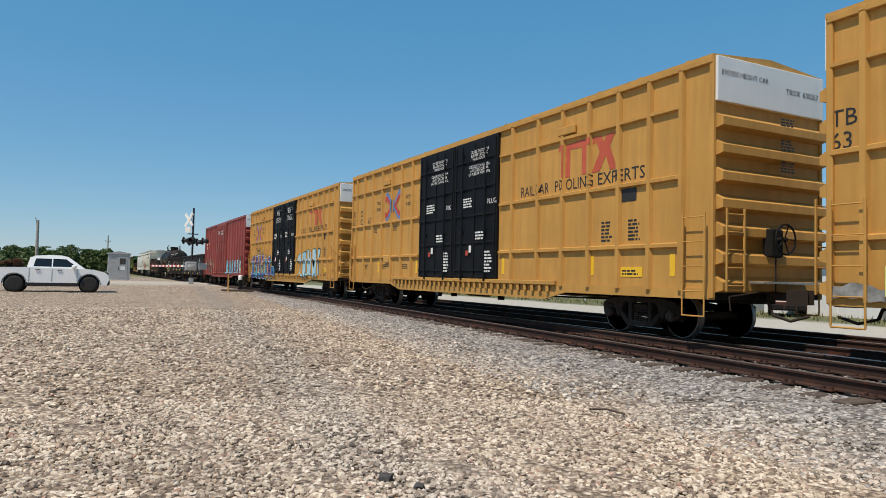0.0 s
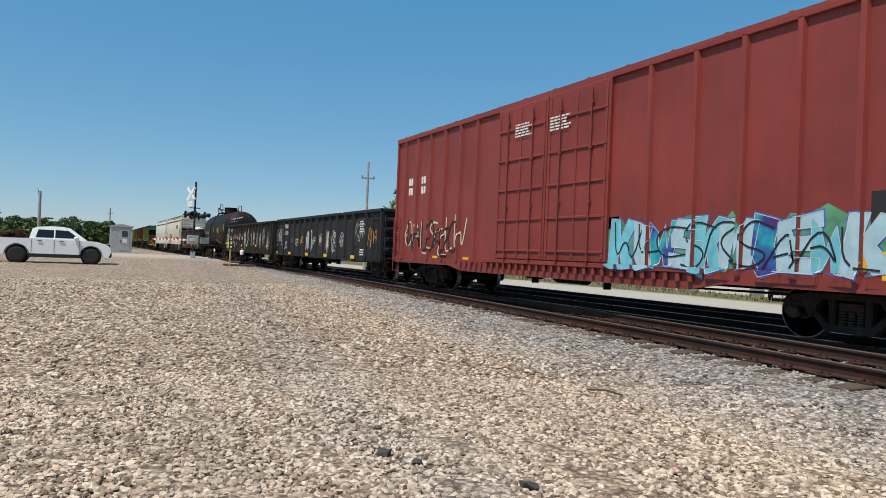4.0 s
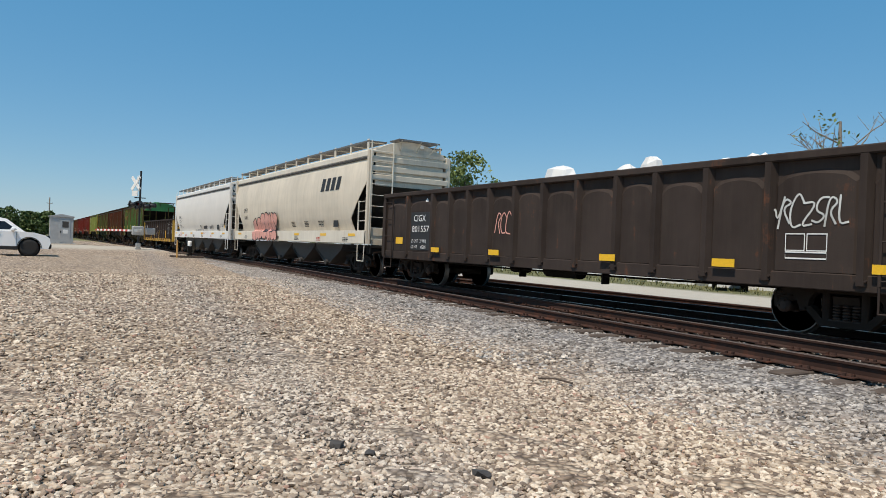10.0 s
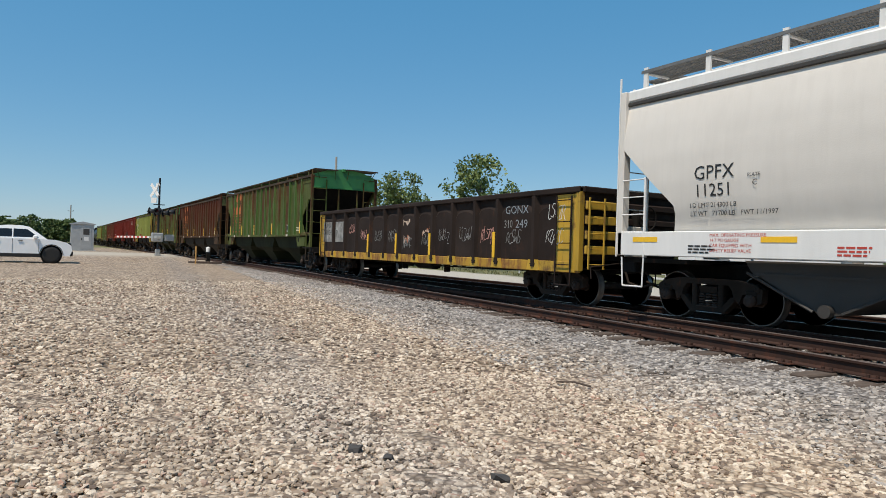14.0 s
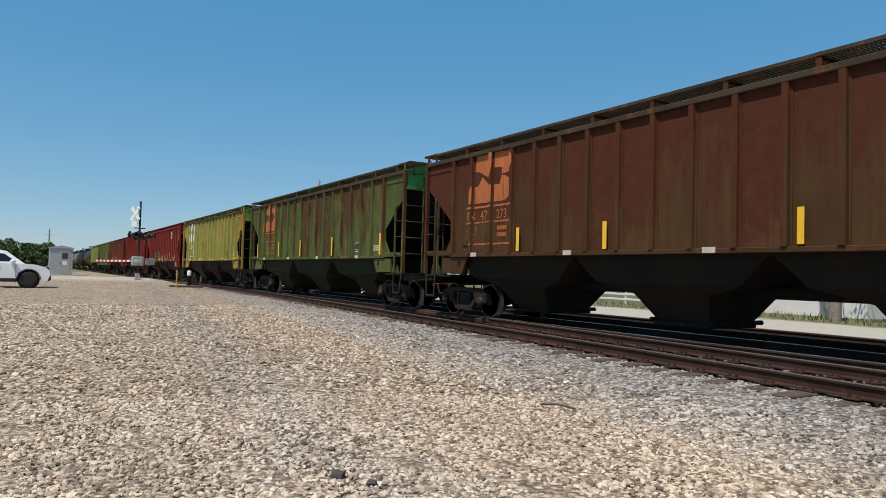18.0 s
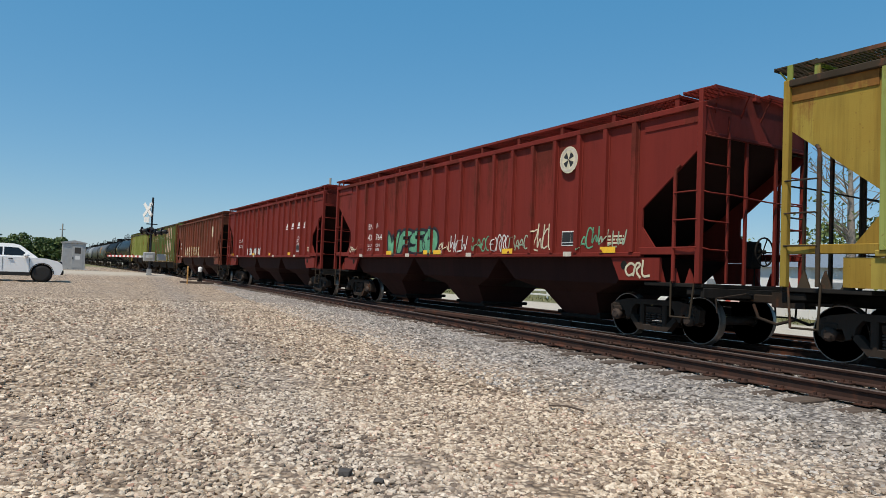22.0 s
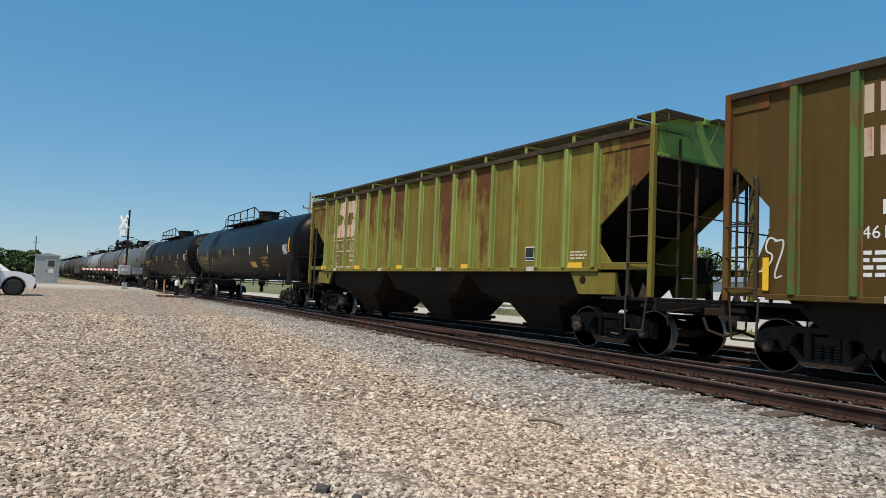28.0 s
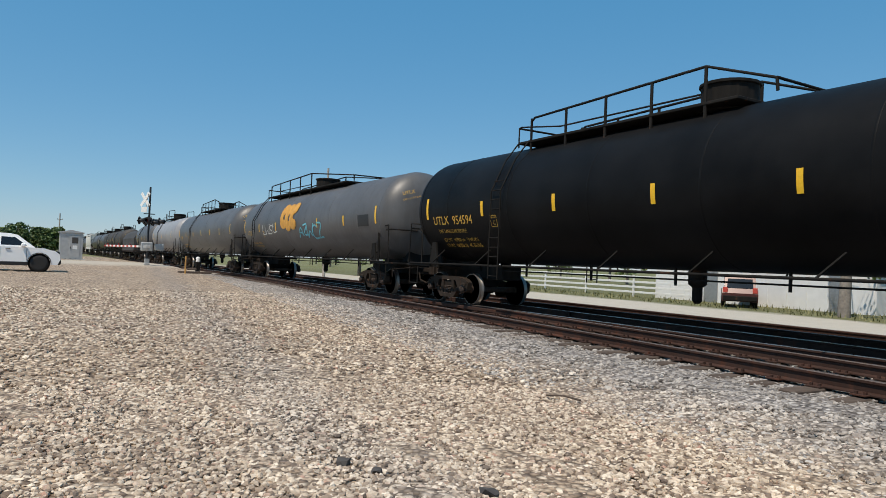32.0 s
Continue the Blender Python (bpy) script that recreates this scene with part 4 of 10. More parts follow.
# ---- boxcars ----
def boxcar(F, B, key, hide, group, tag):
    yellow = key == "yellow"
    col = M["yellow"] if yellow else M["red"]
    label = {"next": "ochre-yellow double-plug-door boxcar with black doors", "tagged": "ochre-yellow boxcar with black doors and large graffiti along its sill",
             "lead": "ochre-yellow boxcar with black doors, coupled ahead", "red": "oxide-red boxcar with white end panel and blue graffiti"}[tag]
    car, hl = start_car("boxcar", F, B, label, "boxcar", group)
    W, top, bot = 1.50, 5.14, 0.82

    def shell(g):
        g.box(-hl + 0.03, hl - 0.03, -W + 0.04, W - 0.04, bot + 0.15, top - 0.05)
    part("body", shared(("boxcar_body", key, round(hl, 1)), shell, col), None, car)

    def roof(g):
        g.prism([(-W - 0.03, top - 0.06), (W + 0.03, top - 0.06), (W + 0.03, top + 0.02), (0, top + 0.15), (-W - 0.03, top + 0.02)], "x", -hl, hl)
        for k in range(15):
            x = -hl + 0.6 + k * (2 * hl - 1.2) / 14
            g.prism([(-W, top + 0.02), (0, top + 0.15), (W, top + 0.02), (W, top + 0.05), (0, top + 0.18), (-W, top + 0.05)], "x", x - 0.04, x + 0.04)
    part("roof", shared(("boxcar_roof", key, round(hl, 1)), roof, M["yellow"] if yellow else col), None, car)
    # side posts and rails
    dl, dr = (hl - 12.0, hl - 7.12) if yellow else (hl - 11.7, hl - 7.2)
    right = [hl - q for q in ((0.56, 1.39, 2.22, 3.12, 3.99, 4.89, 5.8, 6.6) if tag == "tagged" else (0.75, 1.57, 2.45, 3.4, 4.35, 5.33, 6.47) if yellow else (0.95, 1.91, 2.89, 3.92, 4.96, 6.1))]
    left = [hl - q for q in ((12.44, 13.34, 14.27, 15.11, 15.97, 16.95, 18.05) if tag == "tagged" else (12.68, 13.58, 14.46, 15.38, 16.35, 17.22, 18.1) if yellow else (12.9, 13.9, 14.9, 15.9, 16.9, 17.9))]
    post = shared(("boxcar_post", key), lambda g: g.prism([(-0.075, 0), (-0.045, -0.075), (0.045, -0.075), (0.075, 0)], "z", bot + 0.12, top - 0.10), col)
    for s in (-1, 1):
        turn = 0 if s < 0 else 180
        for x in right + left:
            part("side_post", post, None, car, m=pose(x, s * (W - 0.04), 0, 0, 0, turn))
        for a, b in ((dr, hl - 0.02), (-hl + 0.02, dl)):
            for zz in ((4.36, 3.05, 1.78) if yellow else ()):
                g = Geo().prism([(s * (W - 0.045), zz + 0.06), (s * (W + 0.03), zz + 0.035), (s * (W + 0.03), zz - 0.03), (s * (W - 0.045), zz - 0.06)], "x", a + 0.05, b - 0.75 if b > 0 else b - 0.1)
                part("side_rail", g, col, car)
        g = Geo().box(-hl + 0.02, hl - 0.02, s * (W - 0.05), s * (W + 0.035), top - 0.13, top - 0.02, 0.01)
        part("top_chord", g, col, car)
        # fish-belly sill: deeper between the bogies
        g = Geo().prism([(-hl + 0.02, 1.0), (-hl + 0.02, 0.80), (-hl + 4.2, 0.80), (-hl + 5.0, 0.62 if yellow else 0.66), (hl - 5.0, 0.62 if yellow else 0.66), (hl - 4.2, 0.80), (hl - 0.02, 0.80), (hl - 0.02, 1.0)], "y", s * (W - 0.07), s * (W - 0.01))
        part("side_sill", g, col, car)
        # end corner posts
        for e in (-1, 1):
            part("corner_post", Geo().box(e * (hl - 0.10), e * hl, s * (W - 0.06), s * (W + 0.02), 0.82, top, 0.012), col, car)
        # doors
        n = 2
        for i in range(n):
            a = dl + (dr - dl) * i / n + 0.02
            b = dl + (dr - dl) * (i + 1) / n - 0.02
            dm = M["black"] if yellow else M["red"]
            g = Geo().box(a, b, s * (W - 0.05), s * (W + 0.05), 1.08, top - 0.12, 0.015)
            door = part("door", g, dm, car, "black steel plug door" if yellow else "")
            g = Geo()
            for q in range(5):
                zz = 1.3 + q * 0.78
                g.box(a + 0.06, b - 0.06, s * (W + 0.05), s * (W + 0.085), zz - 0.03, zz + 0.03, 0.01)
            for xx in (a + 0.1, (a + b) / 2, b - 0.1):
                g.box(xx - 0.035, xx + 0.035, s * (W + 0.05), s * (W + 0.075), 1.15, top - 0.2, 0.01)
            part("door_ribs", g, dm, door)
            g = Geo()
            for xx in (a + 0.55, b - 0.55):
                g.cyl((xx, s * (W + 0.10), 1.0), (xx, s * (W + 0.10), top - 0.25), 0.022, 6)
                for zz in (1.15, 2.4, 3.6, 4.6):
                    g.box(xx - 0.05, xx + 0.05, s * (W + 0.05), s * (W + 0.12), zz - 0.04, zz + 0.04)
            part("locking_bar", g, dm, door)
            if yellow and s < 0:
                for k, line in enumerate(("CLOSE THIS DOOR", "BEFORE CLOSING", "MAIN DOOR", "", "CIERRE ESTA PUERTA", "ANTES DE CERRAR", "LA PUERTA PRINCIPAL")):
                    if line:
                        part("notice", letters(line, 0.085, M["wtext"]), None, door, m=pose(a + 1.32 - 0.021 * len(line), -(W + 0.092), 4.62 - 0.105 * k))
                part("small_print", lines_block(4, 0.62, 0.30, M["wtext"], 27 + i), None, door, m=pose(a + 0.62, -(W + 0.092), 3.10))
                part("marking", letters("70K" if i == 0 else "PLUG", 0.14, M["wtext"]), None, door, m=pose(b - 0.42, -(W + 0.092), 3.12))
                part("small_print", lines_block(7, 0.42, 0.62, M["wtext"], 31 + i), None, door, m=pose(a + 1.85, -(W + 0.092), 1.25))
                part("small_print", lines_block(3, 0.5, 0.26, M["wtext"], 36 + i), None, door, m=pose(a + 1.35, -(W + 0.092), 2.16))
                part("placard", Geo().box(a + 1.0, a + 1.13, -(W + 0.096), -(W + 0.088), 1.80, 2.0), M["wtext"], door, "white placard")
                part("placard", Geo().box(a + 0.82, a + 0.95, -(W + 0.096), -(W + 0.088), 1.72, 1.86), M["rtext"], door, "small red placard")
        part("door_track", Geo().box(dl - (2.2 if yellow else 0.5), dr + 2.6, s * (W - 0.02), s * (W + 0.07), 0.96, 1.06, 0.01), col, car)
        br = shared(("track_bracket", key), lambda g: g.box(-0.05, 0.05, -0.018, 0.018, 0.80, 0.96, 0.006), col)
        for k in range(30):
            part("track_bracket", br, None, car, m=pose(dl - 1.9 + k * (dr - dl + 4.2) / 29, s * (W + 0.037), 0))
    # ends: deep horizontal corrugations under a white top panel
    for e in (-1, 1):
        x0, x1 = e * (hl - 0.05), e * (hl + 0.15)
        rib = shared(("end_rib", key, round(hl, 2), e), lambda g: g.prism([(x0, 0.0), (x1, 0.05), (x1, 0.19), (x0, 0.30)], "y", -1.44, 1.44), col)
        for k in range(7):
            part("end_rib", rib, None, car, m=pose(0, 0, 0.92 + k * 0.485))
        part("end_panel", Geo().box(e * (hl - 0.04), e * (hl + 0.05), -1.47, 1.47, 4.32, top - 0.01, 0.01), M["white"], car, "white-painted upper end panel")
        ladder_end(car, e * (hl + 0.22), -1.42, -0.98, 0.95, 2.4, 5, col)
        g = Geo()
        g.box(e * (hl + 0.02), e * (hl + 0.45), -0.75, 0.75, 1.10, 1.14)
        part("crossover_platform", g, M["steel"], car, "grated steel crossover platform")
        if e > 0:
            part("marking", letters("EXCESS HEIGHT CAR", 0.095, M["ktext"]), None, car, m=pose(hl + 0.055, -1.38, 4.80, 0, 0, 90))
            part("marking", letters("TBOX", 0.11, M["ktext"]), None, car, m=pose(hl + 0.055, 0.35, 4.68, 0, 0, 90))
            part("marking", letters("630267", 0.11, M["ktext"]), None, car, m=pose(hl + 0.055, 0.84, 4.68, 0, 0, 90))
            for q in range(3):
                part("small_print", lines_block(4, 0.4, 0.22, M["ktext"], q), None, car, m=pose(hl + 0.135, 0.1, 3.98 - 0.405 * q * 1.0, 0, 0, 90))
            brake_wheel(car, hl + 0.42, -0.15, 1.9, 0.27)
    ladder_side(car, hl - 0.62, hl - 0.12, 0.86, 2.35, 4, W + 0.09, col)
    ladder_side(car, -hl + 0.12, -hl + 0.62, 0.86, 2.35, 4, W + 0.09, col)
    underframe(car, hl)
    brake_gear(car, hl, "boxcar")
    bogie(car, hl - 2.25)
    bogie(car, -hl + 2.25)
    yp = W - 0.04
    if yellow:
        x = hl - 4.55
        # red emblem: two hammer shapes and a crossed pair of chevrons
        red = [[(x, 4.22), (x, 4.08), (x + 0.72, 4.08), (x + 0.72, 4.22)], [(x + 0.20, 4.08), (x + 0.20, 3.45), (x + 0.44, 3.45), (x + 0.44, 4.08)],
               [(x + 0.66, 4.24), (x + 0.66, 4.08), (x + 1.32, 4.08), (x + 1.32, 4.24)], [(x + 0.86, 4.08), (x + 0.86, 3.45), (x + 1.08, 3.45), (x + 1.08, 4.08)],
               [(x + 1.20, 3.45), (x + 1.46, 3.45), (x + 1.95, 4.22), (x + 1.68, 4.22)], [(x + 1.66, 3.80), (x + 1.80, 3.45), (x + 2.02, 3.45), (x + 1.78, 3.98)], [(x + 1.30, 4.22), (x + 1.52, 4.22), (x + 1.62, 4.02), (x + 1.48, 3.85)]]
        flat_shape(car, red, yp, M["fadered"], "emblem", "faded red painted emblem", posts=right)
        for word, xa, xb in (("RAILCAR", -6.12, -4.92), ("POOLING", -4.70, -3.30), ("EXPERTS", -3.16, -1.72)):
            me, sc = fitted(word, 0.27, xb - xa, M["ktext"])
            me = me.copy()
            me.transform(sc)
            part("slogan", over_posts(me, hl + xa, right, 0.079, 0.055), None, car, "black stencilled slogan", pose(hl + xa, -yp - 0.005, 3.16))
        late = tag == "tagged"
        cx, cz = hl - (16.10 if late else 14.42), 3.63
        for k, mt in enumerate((M["bluep"], M["rtext"])):
            for sg in (-1, 1):
                o = 0.0 if k == 0 else 0.15
                for e in (-1, 1):
                    # four arms with an arrow foot, blue behind and red before
                    P = [(cx + sg * 0.08, cz + e * (0.02 - o * 0.4)), (cx + sg * 0.16, cz + e * (0.20 - o)), (cx + sg * 0.52, cz + e * (0.56 - o * 1.1)), (cx + sg * 0.72, cz + e * (0.50 - o)), (cx + sg * 0.30, cz + e * (0.06 - o * 0.3))]
                    flat_shape(car, [P], yp + 0.003 * k + 0.0006 * (e + 1) + 0.0012 * (sg + 1), mt, "emblem", posts=left)
                    if k:
                        P = [(cx + sg * 0.72, cz + e * 0.42), (cx + sg * 0.72, cz + e * 0.18), (cx + sg * 0.64, cz + e * 0.18), (cx + sg * 0.58, cz + e * 0.34)]
                        flat_shape(car, [P], yp + 0.010, mt, "emblem", posts=left)
        flat_shape(car, [arc(cx, cz, 0.13, 0.24, 0, 360, 14)[:-1]], yp + 0.013, M["bluep"], "emblem", posts=left)
        q = -1.70 if late else 0.0
        for word, xx, zz in (("next", hl - 16.02 + q, 3.78), ("load", hl - 16.02 + q, 3.54), ("any", hl - 13.27 + q, 3.80), ("road", hl - 13.27 + q, 3.54)):
            part("slogan", over_posts(letters(word, 0.19, M["ktext"]), xx, left), None, car, m=pose(xx, -yp - 0.005, zz))
        marks = (("TB", -16.81, 2.46), ("OX", -15.96, 2.46), ("87", -15.04, 1.95)) if late else (("TB", -18.62, 3.44), ("OX", -17.76, 3.44), ("63", -18.62, 3.10), ("02", -17.76, 3.10), ("67", -16.91, 3.10))
        for word, xx, zz in marks:
            part("marking", over_posts(letters(word, 0.26, M["ktext"]), hl + xx, left), None, car, m=pose(hl + xx, -yp - 0.005, zz))
        for xx, zz, ww in ((-15.24, 4.44, 0.62), (-15.05, 1.56, 0.5), (-4.5, 4.44, 0.62)):
            part("card_board", Geo().box(hl + xx, hl + xx + ww, -yp - 0.085, -yp - 0.01, zz, zz + 0.19, 0.012), col, car, "small card board on the side")
        fr = hl - (14.0 if late else 15.62)
        flat_shape(car, [[(fr, 2.20), (fr + 0.26, 2.20), (fr + 0.26, 2.48), (fr, 2.48)], [(fr + 0.02, 2.22), (fr + 0.24, 2.22), (fr + 0.24, 2.46), (fr + 0.02, 2.46)]][:1], yp, M["ktext"], "marking")
        flat_shape(car, [[(fr + 0.02, 2.22), (fr + 0.24, 2.22), (fr + 0.24, 2.46), (fr + 0.02, 2.46)]], yp + 0.003, col, "marking")
        part("marking", letters("F", 0.11, M["ktext"]), None, car, m=pose(fr + 0.09, -yp - 0.012, 2.25))
        for k in range(2):
            part("small_print", lines_block(6, 0.34, 0.46, M["ktext"], 50 + k), None, car, m=pose(hl - 3.0 + k * 0.82, -yp - 0.005, 1.92))
        plate(hl - 2.4, hl - 1.95, 2.72, 3.0, -yp - 0.004, M["ktext"], "data_plate", car, "black consolidated data plate")
        plate(hl - 2.39, hl - 1.76, 1.18, 1.38, -yp - 0.004, M["reflect"], "warning_plate", car, "yellow warning plate with small print")
        part("small_print", lines_block(2, 0.52, 0.13, M["ktext"], 3), None, car, m=pose(hl - 2.34, -yp - 0.011, 1.22))
        reflectors(car, [hl - 0.98, hl - 3.3, hl - 6.9, hl - 12.3, hl - 15.7, hl - 18.1], 1.2, 0.13, 0.42, yp)
        for k in range(0 if late else 5):
            part("small_print", lines_block(3, 0.5, 0.18, M["ktext"], 20 + k), None, car, m=pose(hl - 17.3 + k * 0.95, -yp - 0.005, 2.72 if k % 2 else 1.35))
    else:
        reflectors(car, [hl - 1.4, hl - 3.4, hl - 5.5, hl - 13.4, hl - 15.4], 0.95, 0.34, 0.12, yp)
        for xx, zz in ((dl + 0.9, 4.2), (dl + 2.4, 4.15)):
            part("small_print", lines_block(5, 0.8, 0.36, M["wtext"], int(xx * 3)), None, car, m=pose(xx, -(W + 0.092), zz))
        for xx in (-hl + 1.0, -hl + 2.0):
            part("marking", bars("WP", 0.24, M["wtext"]), None, car, m=pose(xx, -yp - 0.005, 3.45))
            part("marking", bars("68", 0.24, M["wtext"]), None, car, m=pose(xx, -yp - 0.005, 3.12))
        plate(hl - 1.75, hl - 1.3, 1.75, 2.25, -yp - 0.004, M["ktext"], "data_plate", car, "black data plate")
        plate(hl - 2.0, hl - 1.2, 1.15, 1.4, -yp - 0.004, M["reflect"], "warning_plate", car, "yellow warning plate")
    return car, hl, yp


def mural_mat():
    """Sprayed colours running into one another, cyan to violet."""
    mt, nt, bs = nodes_of("spray_mural")
    v = coords(nt, (1.0, 1.0, 0.8))
    n = noise_of(nt, v, 1.9, 3, 0.5)
    c = ramp(nt, n, [(0.33, (0.10, 0.020, 0.15)), (0.42, (0.05, 0.035, 0.22)), (0.48, (0.03, 0.09, 0.33)), (0.54, (0.02, 0.20, 0.40)), (0.60, (0.02, 0.36, 0.46)), (0.70, (0.03, 0.50, 0.50))])
    c = mix(nt, math2(nt, "MULTIPLY", ramp(nt, noise_of(nt, v, 9, 5), grey(0.55, 0.75)), 0.25), c, (0.12, 0.30, 0.36))
    nt.links.new(c, bs.inputs["Base Color"])
    bs.inputs["Roughness"].default_value = 0.55
    return mt


G = {
    "blush": plain("spray_pale_pink", (0.70, 0.42, 0.46), 0.6, 0, 0.2, 6, 0),
    "mural": mural_mat(), "ghost": plain("spray_ghost_white", (0.24, 0.235, 0.22), 0.7, 0, 0.6, 3.5, 0), "pewter": plain("spray_pewter", (0.19, 0.20, 0.155), 0.7, 0, 0.6, 2.2, 0), "haze": plain("spray_haze", (0.30, 0.20, 0.11), 0.7, 0, 0.3, 2.5, 0), "grey": plain("spray_dull_grey", (0.10, 0.10, 0.105), 0.7, 0, 0.3, 6, 0), "thin": plain("spray_thin_pink", (0.34, 0.20, 0.185), 0.7, 0, 0.45, 5, 0),
    "cyan": plain("spray_cyan", (0.16, 0.52, 0.62), 0.6, 0, 0.25, 2.5, 0), "blue": plain("spray_blue", (0.03, 0.16, 0.52), 0.6, 0, 0.3, 2.5, 0), "violet": plain("spray_violet", (0.13, 0.05, 0.30), 0.6, 0, 0.3, 2, 0),
    "ice": plain("spray_ice_blue", (0.40, 0.60, 0.68), 0.6, 0, 0.15, 2.5, 0), "night": plain("spray_black", (0.015, 0.014, 0.018), 0.6, 0, 0.2, 4, 0), "mint": plain("spray_mint", (0.105, 0.31, 0.175), 0.6, 0, 0.4, 3, 0),
    "pink": plain("spray_salmon", (0.66, 0.33, 0.27), 0.65, 0, 0.15, 6, 0), "chrome": plain("spray_white", (0.60, 0.60, 0.57), 0.65, 0, 0.25, 4, 0), "cream": plain("spray_cream", (0.62, 0.56, 0.40), 0.65, 0, 0.2, 4, 0),
    "lemon": plain("spray_lemon", (0.66, 0.66, 0.20), 0.65, 0, 0.2, 3, 0), "amber": plain("spray_amber", (0.60, 0.30, 0.05), 0.65, 0, 0.2, 5, 0), "sage": plain("spray_sage", (0.30, 0.38, 0.27), 0.7, 0, 0.25, 4, 0),
}

TRAIN = "freight train"
c0, h0, y0 = boxcar(12.27, -6.38, "yellow", False, TRAIN, "lead")
jagged(c0, -h0 + 0.9, -h0 + 3.4, 0.86, 1.6, y0 + 0.078, 3, G["lemon"], 10, 0.4, "lemon and green sprayed graffiti patch")
scrawl(c0, -h0 + 0.95, -h0 + 2.6, 1.55, 2.1, y0 + 0.080, 4, G["chrome"], 4, 0.06)
jagged(c0, -h0 + 0.1, -h0 + 0.9, 0.86, 1.15, y0 + 0.078, 5, G["ghost"], 6, 0.4, "dull white sprayed patch")
boxcar(-8.45, -27.12, "yellow", False, TRAIN, "next")
c2, h2, y2 = boxcar(-28.89, -47.5, "yellow", False, TRAIN, "tagged")
BOX = ((0.55, 0.955, 0.035), (0.955, 1.065, 0.118), (1.747, 1.817, 0.077))
POSTA = [h2 - q for q in (0.56, 1.39, 2.22, 3.12, 3.99, 4.89, 5.8, 6.6, 12.44, 13.34, 14.27, 15.11, 15.97, 16.95, 18.05)]
drape(POSTA, 0.055, 0.079, BOX)
jagged(c2, h2 - 16.4, h2 - 13.4, 1.85, 2.60, y2, 12, G["haze"], 16, 0.5, "greyish overspray above the graffiti")
blob_tag(c2, h2 - 6.25, h2 - 2.85, 1.0, 2.28, y2, 11, [G["ice"]], G["night"], label="pale blue graffiti figure with a black outline", word="tauck", soft=1, thick=0.06, lap=1.20, lean=0.10, edge=G["cyan"])
jagged(c2, -h2 + 0.52, -h2 + 6.55, 0.66, 2.02, y2, 15, G["mural"], 26, 0.14, "cyan and violet sprayed ground of the graffiti")
for k, (xa, xb) in enumerate(((0.62, 2.75), (2.45, 4.15), (3.95, 5.35), (5.15, 6.52))):
    blob_tag(c2, -h2 + xa, -h2 + xb, 0.68, 2.16, y2 + 0.002 * k, 5 + k, [G["mural"]], G["night"], label="cyan, blue and violet graffiti figure edged in white", word="1234"[k], soft=0, edge=G["chrome"], thick=0.085, lap=1.06)
for xa, za, w, h in ((1.65, 1.78, 0.26, 0.10), (0.68, 1.45, 0.16, 0.34), (2.72, 1.74, 0.20, 0.10), (4.12, 1.72, 0.34, 0.20), (5.55, 1.66, 0.42, 0.16), (5.0, 1.95, 0.22, 0.10)):
    g = Geo()
    sheet(g, cut_corners([(-h2 + xa, za), (-h2 + xa + w, za + 0.02), (-h2 + xa + w * 0.95, za + h), (-h2 + xa + 0.02, za + h * 0.95)], 1), y2, None, 0.014)
    part("graffiti_highlight", g, G["blush"], c2, "pale pink highlight in the graffiti")
for xa, za, w, h in ((1.50, 1.22, 0.42, 0.20), (3.0, 1.05, 0.30, 0.12), (4.55, 1.36, 0.50, 0.07), (5.62, 1.14, 0.62, 0.34)):
    g = Geo()
    sheet(g, [(-h2 + xa, za), (-h2 + xa + w, za), (-h2 + xa + w, za + h), (-h2 + xa + w * 0.3, za + h)], y2, None, 0.013)
    part("graffiti_shadow", g, G["night"], c2, "black counter in the graffiti")
drape()
blob_tag(c2, -h2 + 6.66, -h2 + 7.3, 0.95, 1.75, y2 + 0.135, 6, [G["mural"]], G["night"], label="cyan and violet graffiti running onto the door", word="5", soft=0, edge=G["chrome"], thick=0.04)
scrawl(c2, h2 - 2.55, h2 - 1.7, 1.0, 1.12, y2 + 0.01, 14, G["night"], 9, 0.02)
c3, h3, y3 = boxcar(-49.38, -68.0, "red", False, TRAIN, "red")
drape([h3 - q for q in (0.95, 1.91, 2.89, 3.92, 4.96, 6.1, 12.9, 13.9, 14.9, 15.9, 16.9, 17.9)], 0.055, 0.079, BOX[:2])
jagged(c3, h3 - 7.4, h3 - 1.25, 0.98, 2.12, y3, 8, G["mint"], 22, 0.55, "green sprayed cloud behind the graffiti")
blob_tag(c3, h3 - 7.1, h3 - 1.5, 1.0, 2.0, y3 + 0.002, 9, [G["cyan"], G["ice"], G["mural"], G["ice"]], G["blue"], label="pale blue and green graffiti figure along the sill", word="kiwskmiewk", soft=0, edge=G["chrome"], thick=0.03, lap=1.35, lean=0.1)
scrawl(c3, h3 - 7.0, h3 - 1.6, 1.05, 1.95, y3 + 0.012, 10, G["night"], 9, 0.03)
scrawl(c3, -h3 + 0.8, -h3 + 5.0, 1.1, 2.3, y3, 21, G["cream"], 7, 0.06)
scrawl(c3, -h3 + 1.0, -h3 + 4.6, 1.1, 2.3, y3 + 0.002, 22, G["night"], 7, 0.08)
drape()


